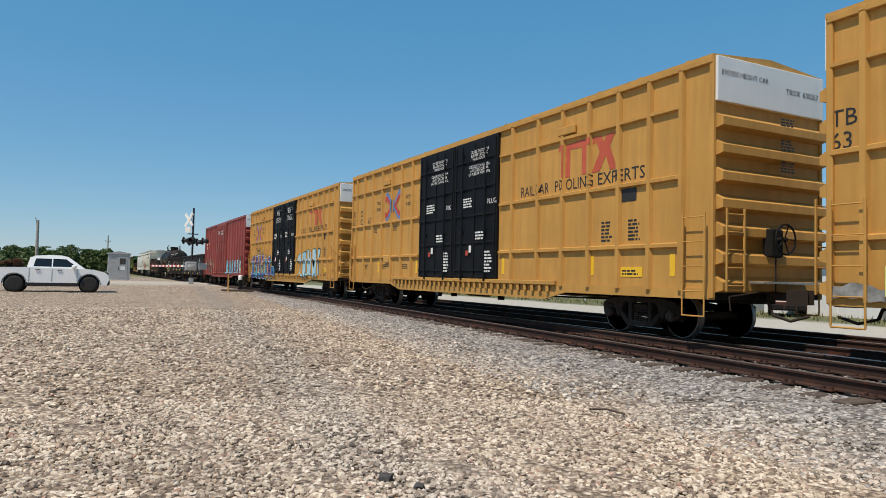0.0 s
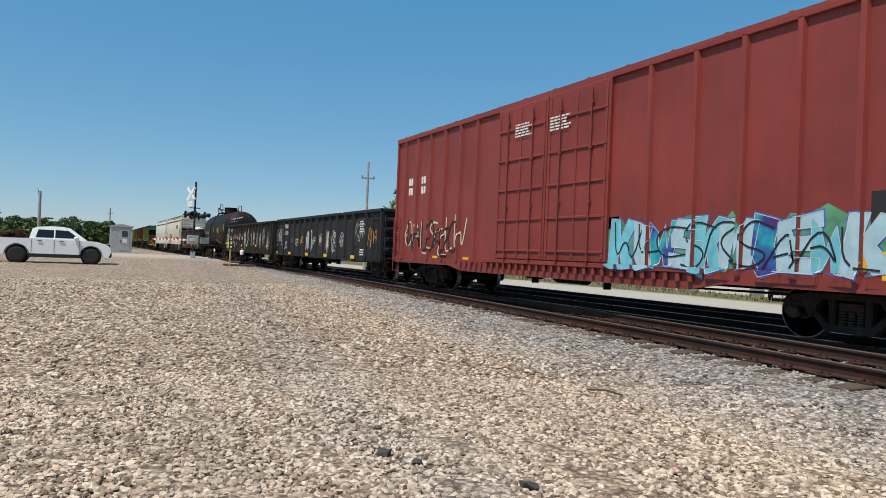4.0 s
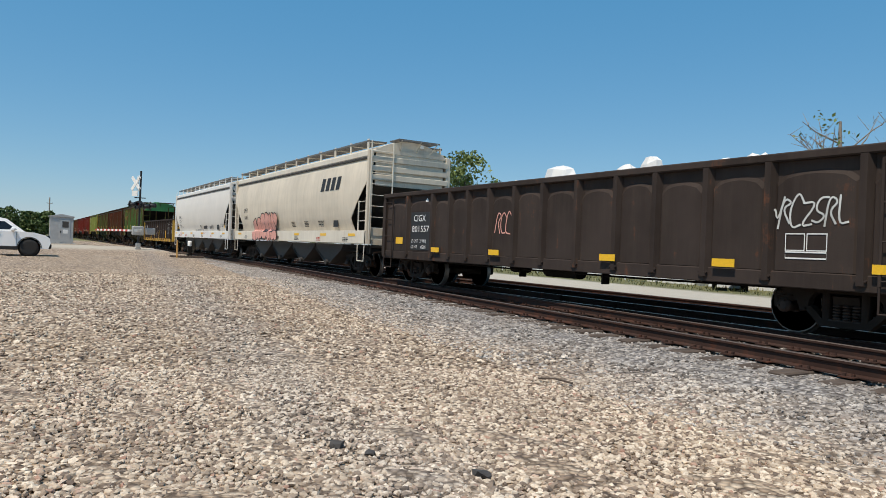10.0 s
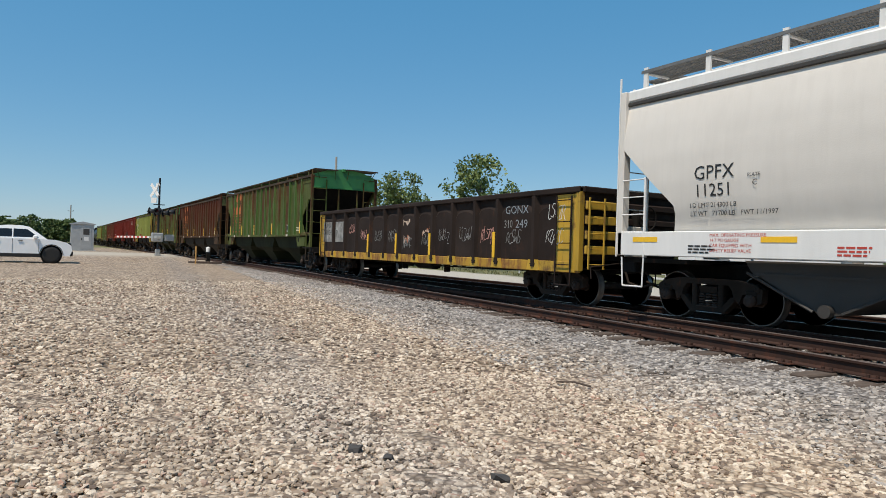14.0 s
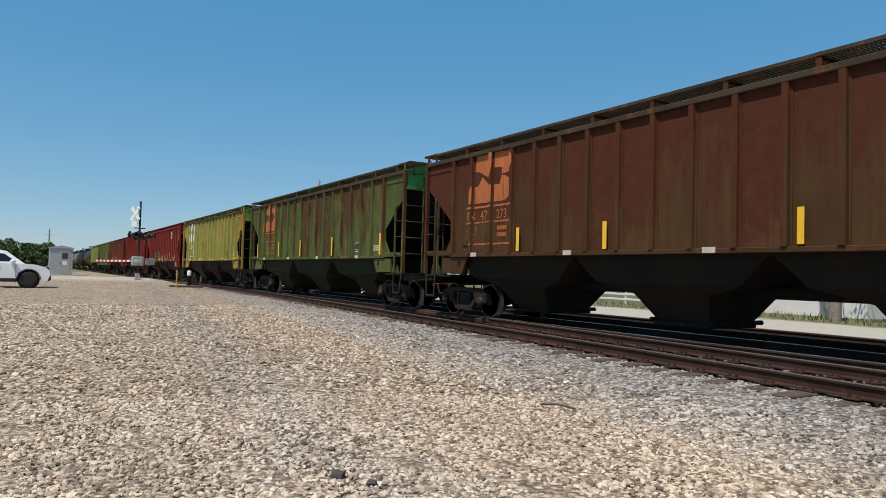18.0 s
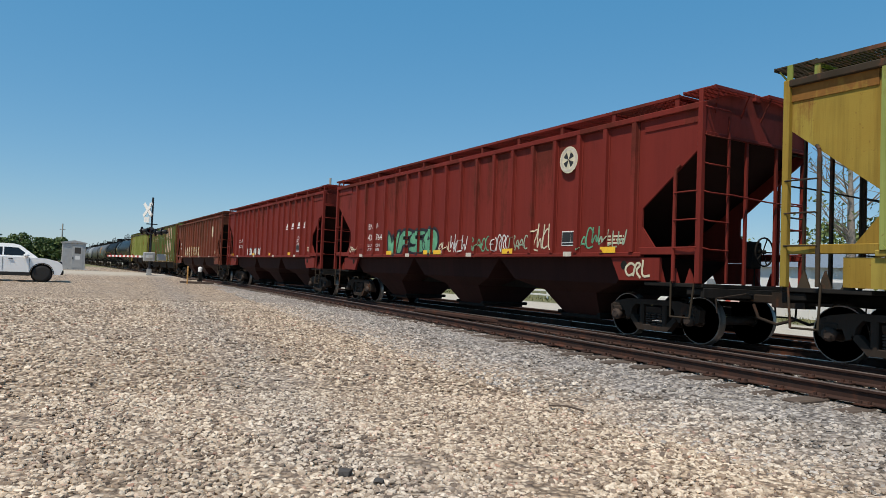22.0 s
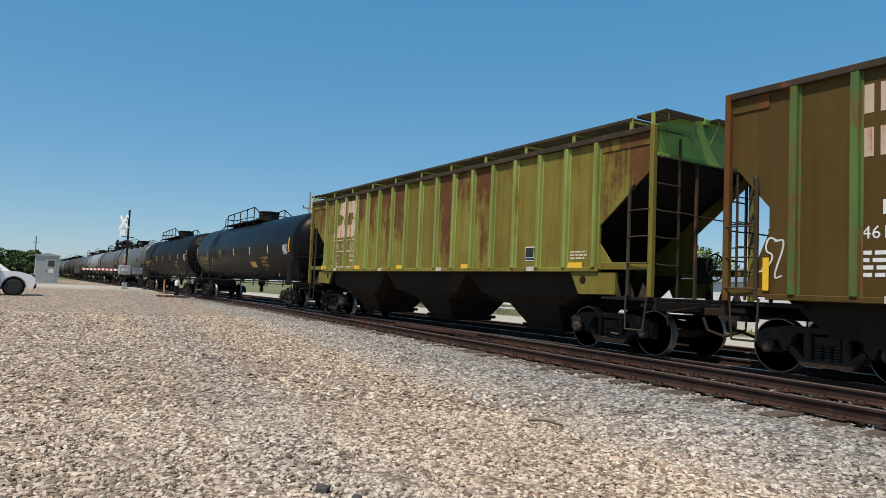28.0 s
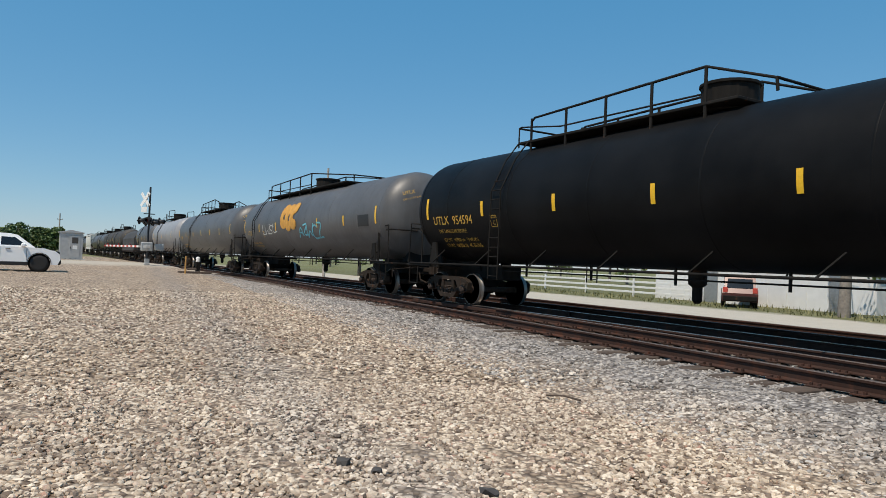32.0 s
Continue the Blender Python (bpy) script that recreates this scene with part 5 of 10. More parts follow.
# ---- gondolas ----
def data_outline(car, x0, z0, y, w=0.62, h=0.36):
    """A data field drawn in white lines only."""
    for a, b, c, d in ((0.0, 0.47, 0.32, 1.0), (0.53, 1.0, 0.32, 1.0), (0.0, 1.0, 0.0, 0.25)):
        g = Geo()
        ribbon(g, [(x0 + a * w, z0 + c * h), (x0 + b * w, z0 + c * h), (x0 + b * w, z0 + d * h), (x0 + a * w, z0 + d * h)], 0.022, y, None, 0.005, True)
        part("data_frame", g, M["wtext"], car, "white stencilled data frame")


def gondola(F, B, mat, label, posts, top, seed, end_mat=None, sill_mat=None, load=True, heap=0.42):
    car, hl = start_car("gondola_car", F, B, label, "gondola car", TRAIN)
    W, bot = 1.50, 0.76
    end_mat, sill_mat = end_mat or mat, sill_mat or mat
    for s in (-1, 1):
        side = Geo()
        side.box(-hl + 0.03, hl - 0.03, s * (W - 0.10), s * (W - 0.06), bot + 0.1, top - 0.08)
        part("side_sheet", side, mat, car)
        part("top_chord", Geo().box(-hl, hl, s * (W - 0.14), s * (W + 0.05), top - 0.13, top, 0.02), mat, car)
        part("side_sill", Geo().box(-hl + 0.02, hl - 0.02, s * (W - 0.08), s * (W - 0.0), bot - 0.04, bot + 0.20, 0.015), sill_mat, car)
        for x in posts:
            xx = hl + x
            me = shared(("gondola_post", mat.name, round(top, 2)), lambda g: g.prism([(-0.11, 0), (-0.05, -0.115), (0.05, -0.115), (0.11, 0)], "z", bot + 0.05, top - 0.12), mat)
            part("side_post", me, None, car, m=pose(xx, s * (W - 0.06), 0, 0, 0, 0 if s < 0 else 180))
            if s < 0:
                g = Geo()
                for q in (-0.07, 0.07):
                    g.cyl((xx + q, -W - 0.02, bot + 0.12), (xx + q, -W - 0.05, bot + 0.12), 0.02, 6)
                part("rivets", g, mat, car)
        # every panel between the posts is pressed outwards below a flat arch
        cuts = sorted([-hl + 0.10] + [hl + x for x in posts] + [hl - 0.10])
        for k, (p, q) in enumerate(zip(cuts[:-1], cuts[1:])):
            p, q = p + 0.13, q - 0.13
            zt = top - 0.42 + 0.03 * math.sin(k * 2.3 + seed)
            face = [(p, bot + 0.21), (q, bot + 0.21), (q, zt - 0.10)] + [(q + (p - q) * j / 8, zt + 0.10 * (1 - (2 * j / 8 - 1) ** 2) - 0.04) for j in range(1, 8)] + [(p, zt - 0.10)]
            g = Geo()
            back = [(x + (0.05 if x < (p + q) / 2 else -0.05) * -1, z + (0.06 if z > 1.5 else 0)) for x, z in face]
            vs = [(x, s * (W - 0.062), z) for x, z in back] + [(x, s * (W - 0.022), z) for x, z in face]
            n = len(face)
            ring = [(i, (i + 1) % n, n + (i + 1) % n, n + i) for i in range(n)]
            fs = [list(range(n, 2 * n))] + ring
            g.add(vs, fs if s < 0 else [f[::-1] for f in fs])
            part("side_panel", g, mat, car)
        for e in (-1, 1):
            part("corner_post", Geo().box(e * (hl - 0.12), e * hl, s * (W - 0.12), s * (W + 0.03), bot, top - 0.02, 0.015), end_mat, car)
    part("floor_plate", Geo().box(-hl + 0.05, hl - 0.05, -W + 0.08, W - 0.08, bot + 0.05, bot + 0.17), mat, car)
    for e in (-1, 1):
        g = Geo().box(e * (hl - 0.08), e * (hl - 0.02), -W + 0.06, W - 0.06, bot + 0.05, top - 0.02)
        for k in range(4):
            zz = bot + 0.35 + k * (top - bot - 0.5) / 4
            g.prism([(e * (hl - 0.03), zz), (e * (hl + 0.10), zz + 0.05), (e * (hl + 0.10), zz + 0.15), (e * (hl - 0.03), zz + 0.20)], "y", -W + 0.12, W - 0.12)
        part("end_sheet", g, mat, car)
        if end_mat is not mat:
            for k in range(4):
                zz = bot + 0.45 + k * (top - bot - 0.55) / 4
                part("end_bar", Geo().box(e * (hl + 0.10), e * (hl + 0.16), -1.46, -0.62, zz - 0.08, zz + 0.10, 0.015), end_mat, car, "chipped yellow end bar")
        part("end_chord", Geo().box(e * (hl - 0.14), e * (hl + 0.06), -W + 0.05, W - 0.05, top - 0.13, top + 0.002, 0.02), mat, car)
        ladder_end(car, e * (hl + 0.20), -1.42, -1.0, bot + 0.05, top - 0.25, 5, end_mat)
    ladder_side(car, hl - 0.72, hl - 0.22, bot + 0.05, top - 0.2, 4, W + 0.06, mat, low=True)
    ladder_side(car, -hl + 0.22, -hl + 0.72, bot + 0.05, top - 0.2, 4, W + 0.06, mat, low=True)
    brake_wheel(car, hl + 0.36, 0.1, 1.95, 0.26)
    if load:
        rnd = random.Random(seed)
        g = Geo()
        for k in range(46):
            x, y = rnd.uniform(-hl + 1.0, hl - 1.0), rnd.uniform(-1.1, 1.1)
            r = rnd.uniform(0.3, 0.75)
            zz = top - 0.42 + heap * (1 - (x / hl) ** 2) * rnd.uniform(0.3, 1.0)
            pts = []
            for q, dz in ((1.0, -0.18), (0.82, 0.04), (0.42, 0.13)):
                for i in range(7):
                    c = i * 0.8976 + 0.2
                    pts.append((x + r * q * math.cos(c) * rnd.uniform(0.8, 1), y + r * 0.6 * q * math.sin(c) * rnd.uniform(0.8, 1), zz + dz + rnd.uniform(-0.05, 0.05)))
            fs = [(i + 7 * q, (i + 1) % 7 + 7 * q, (i + 1) % 7 + 7 * q + 7, i + 7 * q + 7) for q in range(2) for i in range(7)]
            g.add(pts, fs + [tuple(range(14, 21))])
        part("scrap_load", g, M["white"], car, "load of crumpled pale scrap bags")
        part("load_bed", Geo().box(-hl + 0.1, hl - 0.1, -W + 0.1, W - 0.1, bot + 0.2, top - 0.5), M["greybay"], car)
    underframe(car, hl)
    brake_gear(car, hl, "gondola")
    bogie(car, hl - 1.42)
    bogie(car, -hl + 1.42)
    return car, hl, W - 0.018


P4 = [-1.58, -3.08, -4.13, -5.19, -6.19, -7.25, -8.29, -9.36, -10.41, -11.35, -12.40, -13.46, -14.6]
g4, hl, yg = gondola(-69.3, -85.68, M["slate"], "black steel gondola with graffiti and a load of pale scrap", P4, 2.78, 4)
for x0, x1, z0, z1, sd, mt, n in ((-16.3, -15.75, 1.25, 2.25, 1, "chrome", 4), (-15.7, -15.1, 1.3, 2.3, 21, "chrome", 3), (-14.9, -13.9, 1.05, 1.55, 2, "chrome", 4), (-13.3, -12.7, 1.4, 1.8, 22, "grey", 4), (-12.3, -11.45, 1.3, 1.7, 3, "chrome", 4), (-11.2, -10.8, 1.35, 1.8, 4, "amber", 3),
                              (-8.95, -8.45, 1.4, 1.75, 23, "chrome", 3), (-7.85, -7.5, 1.45, 1.75, 24, "chrome", 3), (-6.85, -6.5, 1.0, 2.0, 5, "cream", 3), (-6.6, -6.2, 0.95, 1.95, 25, "chrome", 4), (-5.9, -5.35, 1.55, 2.05, 6, "chrome", 3), (-5.85, -5.3, 1.05, 1.5, 26, "chrome", 3),
                              (-4.85, -4.3, 1.4, 1.8, 7, "chrome", 3), (-2.9, -1.75, 1.55, 2.3, 8, "sage", 4), (-1.4, -0.5, 1.3, 2.2, 9, "amber", 3)):
    scrawl(g4, hl + x0, hl + x1, z0, z1, yg, sd, G[mt], n, 0.04 if mt != "cream" else 0.06)
jagged(g4, hl - 10.2, hl - 9.02, 1.0, 1.92, yg, 27, G["chrome"], 11, 0.4, "ragged white buffed patch of graffiti")
scrawl(g4, hl - 10.1, hl - 9.1, 1.1, 2.05, yg + 0.003, 28, G["grey"], 7, 0.03)
scrawl(g4, hl - 10.0, hl - 9.15, 1.5, 2.1, yg + 0.003, 29, G["chrome"], 5, 0.07)
for x0, z0, q in ((-7.68, 1.6, 0.27), (-5.6, 1.42, 0.5), (-4.58, 1.6, 0.3)):
    g = Geo()
    ribbon(g, [(px * 1.0, pz) for px, pz in arc(hl + x0, z0, q * 0.82, q, 0, 345, 20)], 0.032, yg, None, 0.006, False)
    part("graffiti", g, G["amber" if q < 0.28 else "chrome"], g4, "sprayed loop round a tag")
reflectors(g4, [hl - 15.97], 0.80, 0.42, 0.14, yg + 0.05)
reflectors(g4, [hl - 13.0, hl - 9.7, hl - 6.6, hl - 2.9], 0.80, 0.46, 0.14, yg + 0.09)
part("marking", letters("NRLX", 0.24, M["wtext"]), None, g4, m=pose(hl - 14.5, -yg - 0.006, 2.25))
part("marking", letters("527663", 0.24, M["wtext"]), None, g4, m=pose(hl - 14.55, -yg - 0.006, 1.88))
plate(hl - 3.0, hl - 2.55, 1.32, 1.7, -yg - 0.004, M["ktext"], "data_plate", g4, "black data plate with white frame")
part("small_print", lines_block(5, 0.5, 0.5, M["wtext"], 7), None, g4, m=pose(hl - 2.35, -yg - 0.006, 1.9))
part("small_print", lines_block(3, 0.6, 0.3, M["wtext"], 8), None, g4, m=pose(hl - 2.3, -yg - 0.006, 0.95))

P5 = [-1.78, -2.93, -3.81, -4.8, -5.79, -6.76, -7.77, -8.83, -9.81, -10.83, -11.75, -12.96, -14.3]
g5, hl, yg = gondola(-86.62, -102.84, M["gond"], "black steel gondola covered in white scrawls and a yellow patch", P5, 2.76, 5)
for x0, x1, z0, z1, sd, mt, n in ((-15.95, -15.3, 1.75, 2.1, 1, "chrome", 5), (-15.35, -14.65, 1.5, 2.3, 41, "chrome", 4), (-15.3, -14.65, 2.25, 2.55, 42, "chrome", 3), (-15.9, -15.1, 1.5, 1.75, 43, "chrome", 6), (-14.1, -13.35, 2.22, 2.46, 2, "chrome", 3), (-12.4, -11.65, 1.0, 1.45, 44, "chrome", 4), (-11.35, -10.85, 0.88, 1.02, 45, "chrome", 5), (-9.95, -9.4, 0.90, 1.0, 46, "chrome", 6), (-8.9, -8.2, 0.95, 2.35, 5, "ice", 5), (-7.6, -7.0, 1.4, 2.4, 6, "chrome", 4),
                              (-6.5, -5.3, 1.2, 2.1, 7, "chrome", 5), (-5.2, -4.0, 1.3, 2.2, 47, "grey", 5), (-3.8, -3.1, 1.1, 2.2, 8, "chrome", 4), (-3.1, -2.5, 1.1, 2.4, 48, "chrome", 3), (-1.7, -0.8, 1.7, 2.2, 9, "mint", 4), (-1.6, -0.9, 1.0, 1.5, 10, "chrome", 4)):
    scrawl(g5, hl + x0, hl + x1, z0, z1, yg + 0.004, sd + 40, G[mt], n, 0.032)
rnd = random.Random(17)
for k in range(34):
    x0, z0 = rnd.uniform(-9.0, -1.0), rnd.uniform(0.98, 1.7)
    jagged(g5, hl + x0, hl + x0 + rnd.uniform(0.18, 0.55), z0, min(2.35, z0 + rnd.uniform(0.25, 0.85)), yg + 0.0003 * k, 160 + k, G["mint" if k % 11 == 5 else "ghost"], 6, 0.9, "spiky thin white sprayed streaks")
for k, (x0, x1, z0, z1) in enumerate(((-12.42, -11.55, 1.72, 2.08), (-11.6, -10.9, 1.62, 1.98), (-10.95, -10.45, 1.60, 1.85), (-10.5, -9.9, 1.62, 2.22), (-9.85, -9.3, 1.62, 1.86), (-9.3, -8.6, 1.65, 2.2))):
    jagged(g5, hl + x0, hl + x1, z0, z1, yg, 60 + k, G["thin" if k % 2 else "pink"], 9, 0.55, "thin pink sprayed cloud")
    scrawl(g5, hl + x0, hl + x1, z0 - 0.05, z1, yg + 0.003, 70 + k, G["chrome" if k % 2 else "pink"], 3, 0.025)
blob_tag(g5, hl - 15.9, hl - 14.75, 0.88, 1.48, yg, 31, [G["lemon"]], G["lemon"], label="lemon-yellow sprayed figure", word="no", soft=2, thick=0.03, lap=1.3)
scrawl(g5, hl - 15.85, hl - 14.8, 0.9, 1.4, yg + 0.008, 33, G["grey"], 5, 0.025)
flat_shape(g5, [[(hl - 14.15, 1.02), (hl - 13.4, 1.04), (hl - 13.42, 1.12), (hl - 14.1, 1.12)], [(hl - 14.1, 0.86), (hl - 13.4, 0.85), (hl - 13.45, 0.93), (hl - 14.1, 0.94)]], yg, M["wtext"], "paint_patch", "white repaint strokes")
plate(hl - 14.3, hl - 12.5, 1.25, 1.98, -yg - 0.001, M["gond3"], "repaint_patch", g5, "faintly browner repainted panel")
reflectors(g5, [hl - 15.48, hl - 13.06], 1.30, 0.42, 0.15, yg + 0.09)
reflectors(g5, [hl - 9.2, hl - 7.4, hl - 4.4, hl - 1.2], 1.15, 0.42, 0.14, yg + 0.09)
for word, xx in (("CEF", -14.23), ("X", -13.02)):
    part("marking", letters(word, 0.27, M["wtext"]), None, g5, m=pose(hl + xx, -yg - 0.009, 1.62) @ Matrix.Diagonal((1.25, 1, 1, 1)))
for word, xx in (("322", -14.22), ("72", -13.02)):
    part("marking", letters(word, 0.25, M["wtext"]), None, g5, m=pose(hl + xx, -yg - 0.009, 1.29) @ Matrix.Diagonal((1.25, 1, 1, 1)))

P7 = [-15.7 + q for q in (1.60, 3.08, 4.0, 4.88, 5.85, 6.88, 7.91, 9.01, 10.12, 11.09, 12.18, 13.31, 14.72)]
g7, hl, yg = gondola(-117.9, -133.6, M["gond2"], "brown-black weathered gondola heaped with white bags", P7, 2.74, 6, heap=0.66)
plate(-hl + 1.80, -hl + 2.94, 1.02, 2.12, -yg - 0.003, M["ktext"], "stencil_patch", g7, "black stencil patch")
for word, hh, xa, xb, zz in (("CIGX", 0.20, 1.97, 2.68, 1.85), ("801557", 0.19, 1.88, 2.89, 1.54), ("LD LMT   219800", 0.10, 1.85, 2.73, 1.23), ("LT WT     66200", 0.10, 1.85, 2.73, 1.06)):
    me, sc = fitted(word, hh, xb - xa, M["wtext"])
    part("marking", me, None, g7, m=pose(-hl + xa, -yg - 0.011, zz) @ sc)
plate(-hl + 0.85, -hl + 1.30, 1.18, 1.38, -yg - 0.004, M["reflect"], "reflector", g7, "amber reflector plate")
scrawl(g7, -hl + 13.3, -hl + 14.5, 1.62, 2.12, yg, 71, G["chrome"], 7, 0.03)
data_outline(g7, -hl + 13.6, 1.16, yg)
scrawl(g7, -hl + 6.1, -hl + 6.7, 1.4, 2.1, yg, 72, G["pink"], 3, 0.03)
reflectors(g7, [-hl + q for q in (3.4, 6.2, 10.0, 12.6)] + [hl - 0.6], 0.98, 0.42, 0.13, yg + 0.09)

P10 = [-1.57, -3.07, -4.12, -5.29, -6.43, -7.51, -8.69, -9.77, -10.94, -12.22, -13.34, -14.55]
g10, hl, yg = gondola(-171.08, -187.16, M["gond3"], "rusty brown gondola with chipped yellow ends and sill", P10, 2.57, 9, M["gondy"], M["gondsill"], False)
for xa, xb, rows in ((-15.72, -14.72, (("GONX", 0.74, 1.90), ("31024", 0.86, 1.62))), (-14.38, -13.52, (("9", 0.16, 1.62),))):
    plate(hl + xa, hl + xb, 1.34, 2.12, -yg - 0.004, G["ghost"], "stencil_patch", g10, "chalky white stencil patch")
    for word, w, zz in rows:
        me, sc = fitted(word, 0.2, w, M["ktext"])
        part("marking", me, None, g10, m=pose(hl + xa + 0.06, -yg - 0.011, zz) @ sc)
for word, mat, w, xx, zz in (("GONX", M["steel"], 0.95, -2.78, 2.06), ("310", G["ghost"], 0.36, -2.82, 1.72), ("249", M["steel"], 0.48, -2.34, 1.72)):
    me, sc = fitted(word, 0.2, w, mat)
    part("marking", me, None, g10, m=pose(hl + xx, -yg - 0.006, zz) @ sc)
for xa, za, w in ((-8.42, 1.84, 0.46), (-8.36, 1.30, 0.44), (-7.10, 1.52, 0.42)):
    jagged(g10, hl + xa, hl + xa + w, za, za + 0.30, yg, int(-xa * 100), M["palelogo"], 7, 0.9, "worn pinkish paint patch")
for k, (xx, zz, col) in enumerate(((-16.0, 1.5, "ghost"), (-12.95, 1.62, "pink"), (-11.85, 1.40, "pink"), (-10.60, 1.36, "ghost"), (-9.50, 1.36, "ghost"), (-8.40, 1.16, "ghost"),
                                   (-7.15, 1.22, "ghost"), (-6.10, 1.34, "ghost"), (-4.95, 1.36, "ghost"), (-3.85, 1.36, "pink"), (-2.72, 1.28, "ghost"), (-1.10, 1.86, "chrome"), (-1.16, 1.30, "chrome"))):
    scrawl(g10, hl + xx, hl + xx + 0.58, zz, zz + 0.40, yg, 90 + k, G[col], 5, 0.016)
for x in P10:
    part("post_foot", Geo().prism([(hl + x - 0.24, 0.735), (hl + x + 0.24, 0.735), (hl + x + 0.17, 0.975), (hl + x - 0.17, 0.975)], "y", -1.53, -1.49), M["gondy"], g10, "chipped yellow post foot")
for x in (-3.07, -6.43, -8.69, -10.94):
    part("reflector", Geo().box(hl + x - 0.13, hl + x - 0.02, -1.575, -1.558, 0.98, 1.62, 0.004), M["reflect"], g10, "yellow reflector strip")
part("sill_panel", Geo().box(hl - 1.48, hl - 0.13, -1.515, -1.49, 0.73, 0.955, 0.004), M["gondy"], g10, "chipped yellow sill panel")
for q in range(2):
    part("yellow_panel", Geo().box(hl - 0.78 if not q else -hl + 0.04, hl - 0.13 if not q else -hl + 0.46, -yg - 0.006, -yg, 0.95, 2.42), M["gondy"], g10, "chipped yellow corner panel")


M["grate"] = plain("dull_steel_grating", (0.20, 0.195, 0.185), 0.6, 0.5, 0.15, 10)
M["ribgreen"] = paint("rib_green", (0.090, 0.150, 0.038), 0.62, 0.4, 0.65, 0.25, rust_col=(0.11, 0.05, 0.02), spec=0.2)


POSTS = {}


# ---- ribbed covered hoppers ----
def grating(g, x0, x1, y0, y1, z, step=0.11):
    """Open walkway: edge bars, fine cross slats and three runners."""
    g.box(x0, x1, y0, y0 + 0.02, z - 0.045, z + 0.012)
    g.box(x0, x1, y1 - 0.02, y1, z - 0.045, z + 0.012)
    n = int((x1 - x0) / step)
    for k in range(n + 1):
        x = x0 + (x1 - x0) * k / n
        g.box(x - 0.013, x + 0.013, y0 + 0.02, y1 - 0.02, z - 0.022, z)
    for q in (0.25, 0.5, 0.75):
        ym = y0 + (y1 - y0) * q
        g.box(x0, x1, ym - 0.010, ym + 0.010, z - 0.026, z + 0.004)


def data_board(car, x0, z0, y, w=0.48, h=0.32):
    """A white-framed board with two black fields and a foot line."""
    plate(x0, x0 + w, z0, z0 + h, -y - 0.003, M["wtext"], "data_plate", car, "white-framed black data plate")
    for a, b in ((0.03, 0.60), (0.63, 0.97)):
        plate(x0 + a * w, x0 + b * w, z0 + 0.26 * h, z0 + 0.93 * h, -y - 0.008, M["ktext"], "data_field", car)
    plate(x0 + 0.03 * w, x0 + 0.97 * w, z0 + 0.07 * h, z0 + 0.20 * h, -y - 0.008, M["ktext"], "data_field", car)


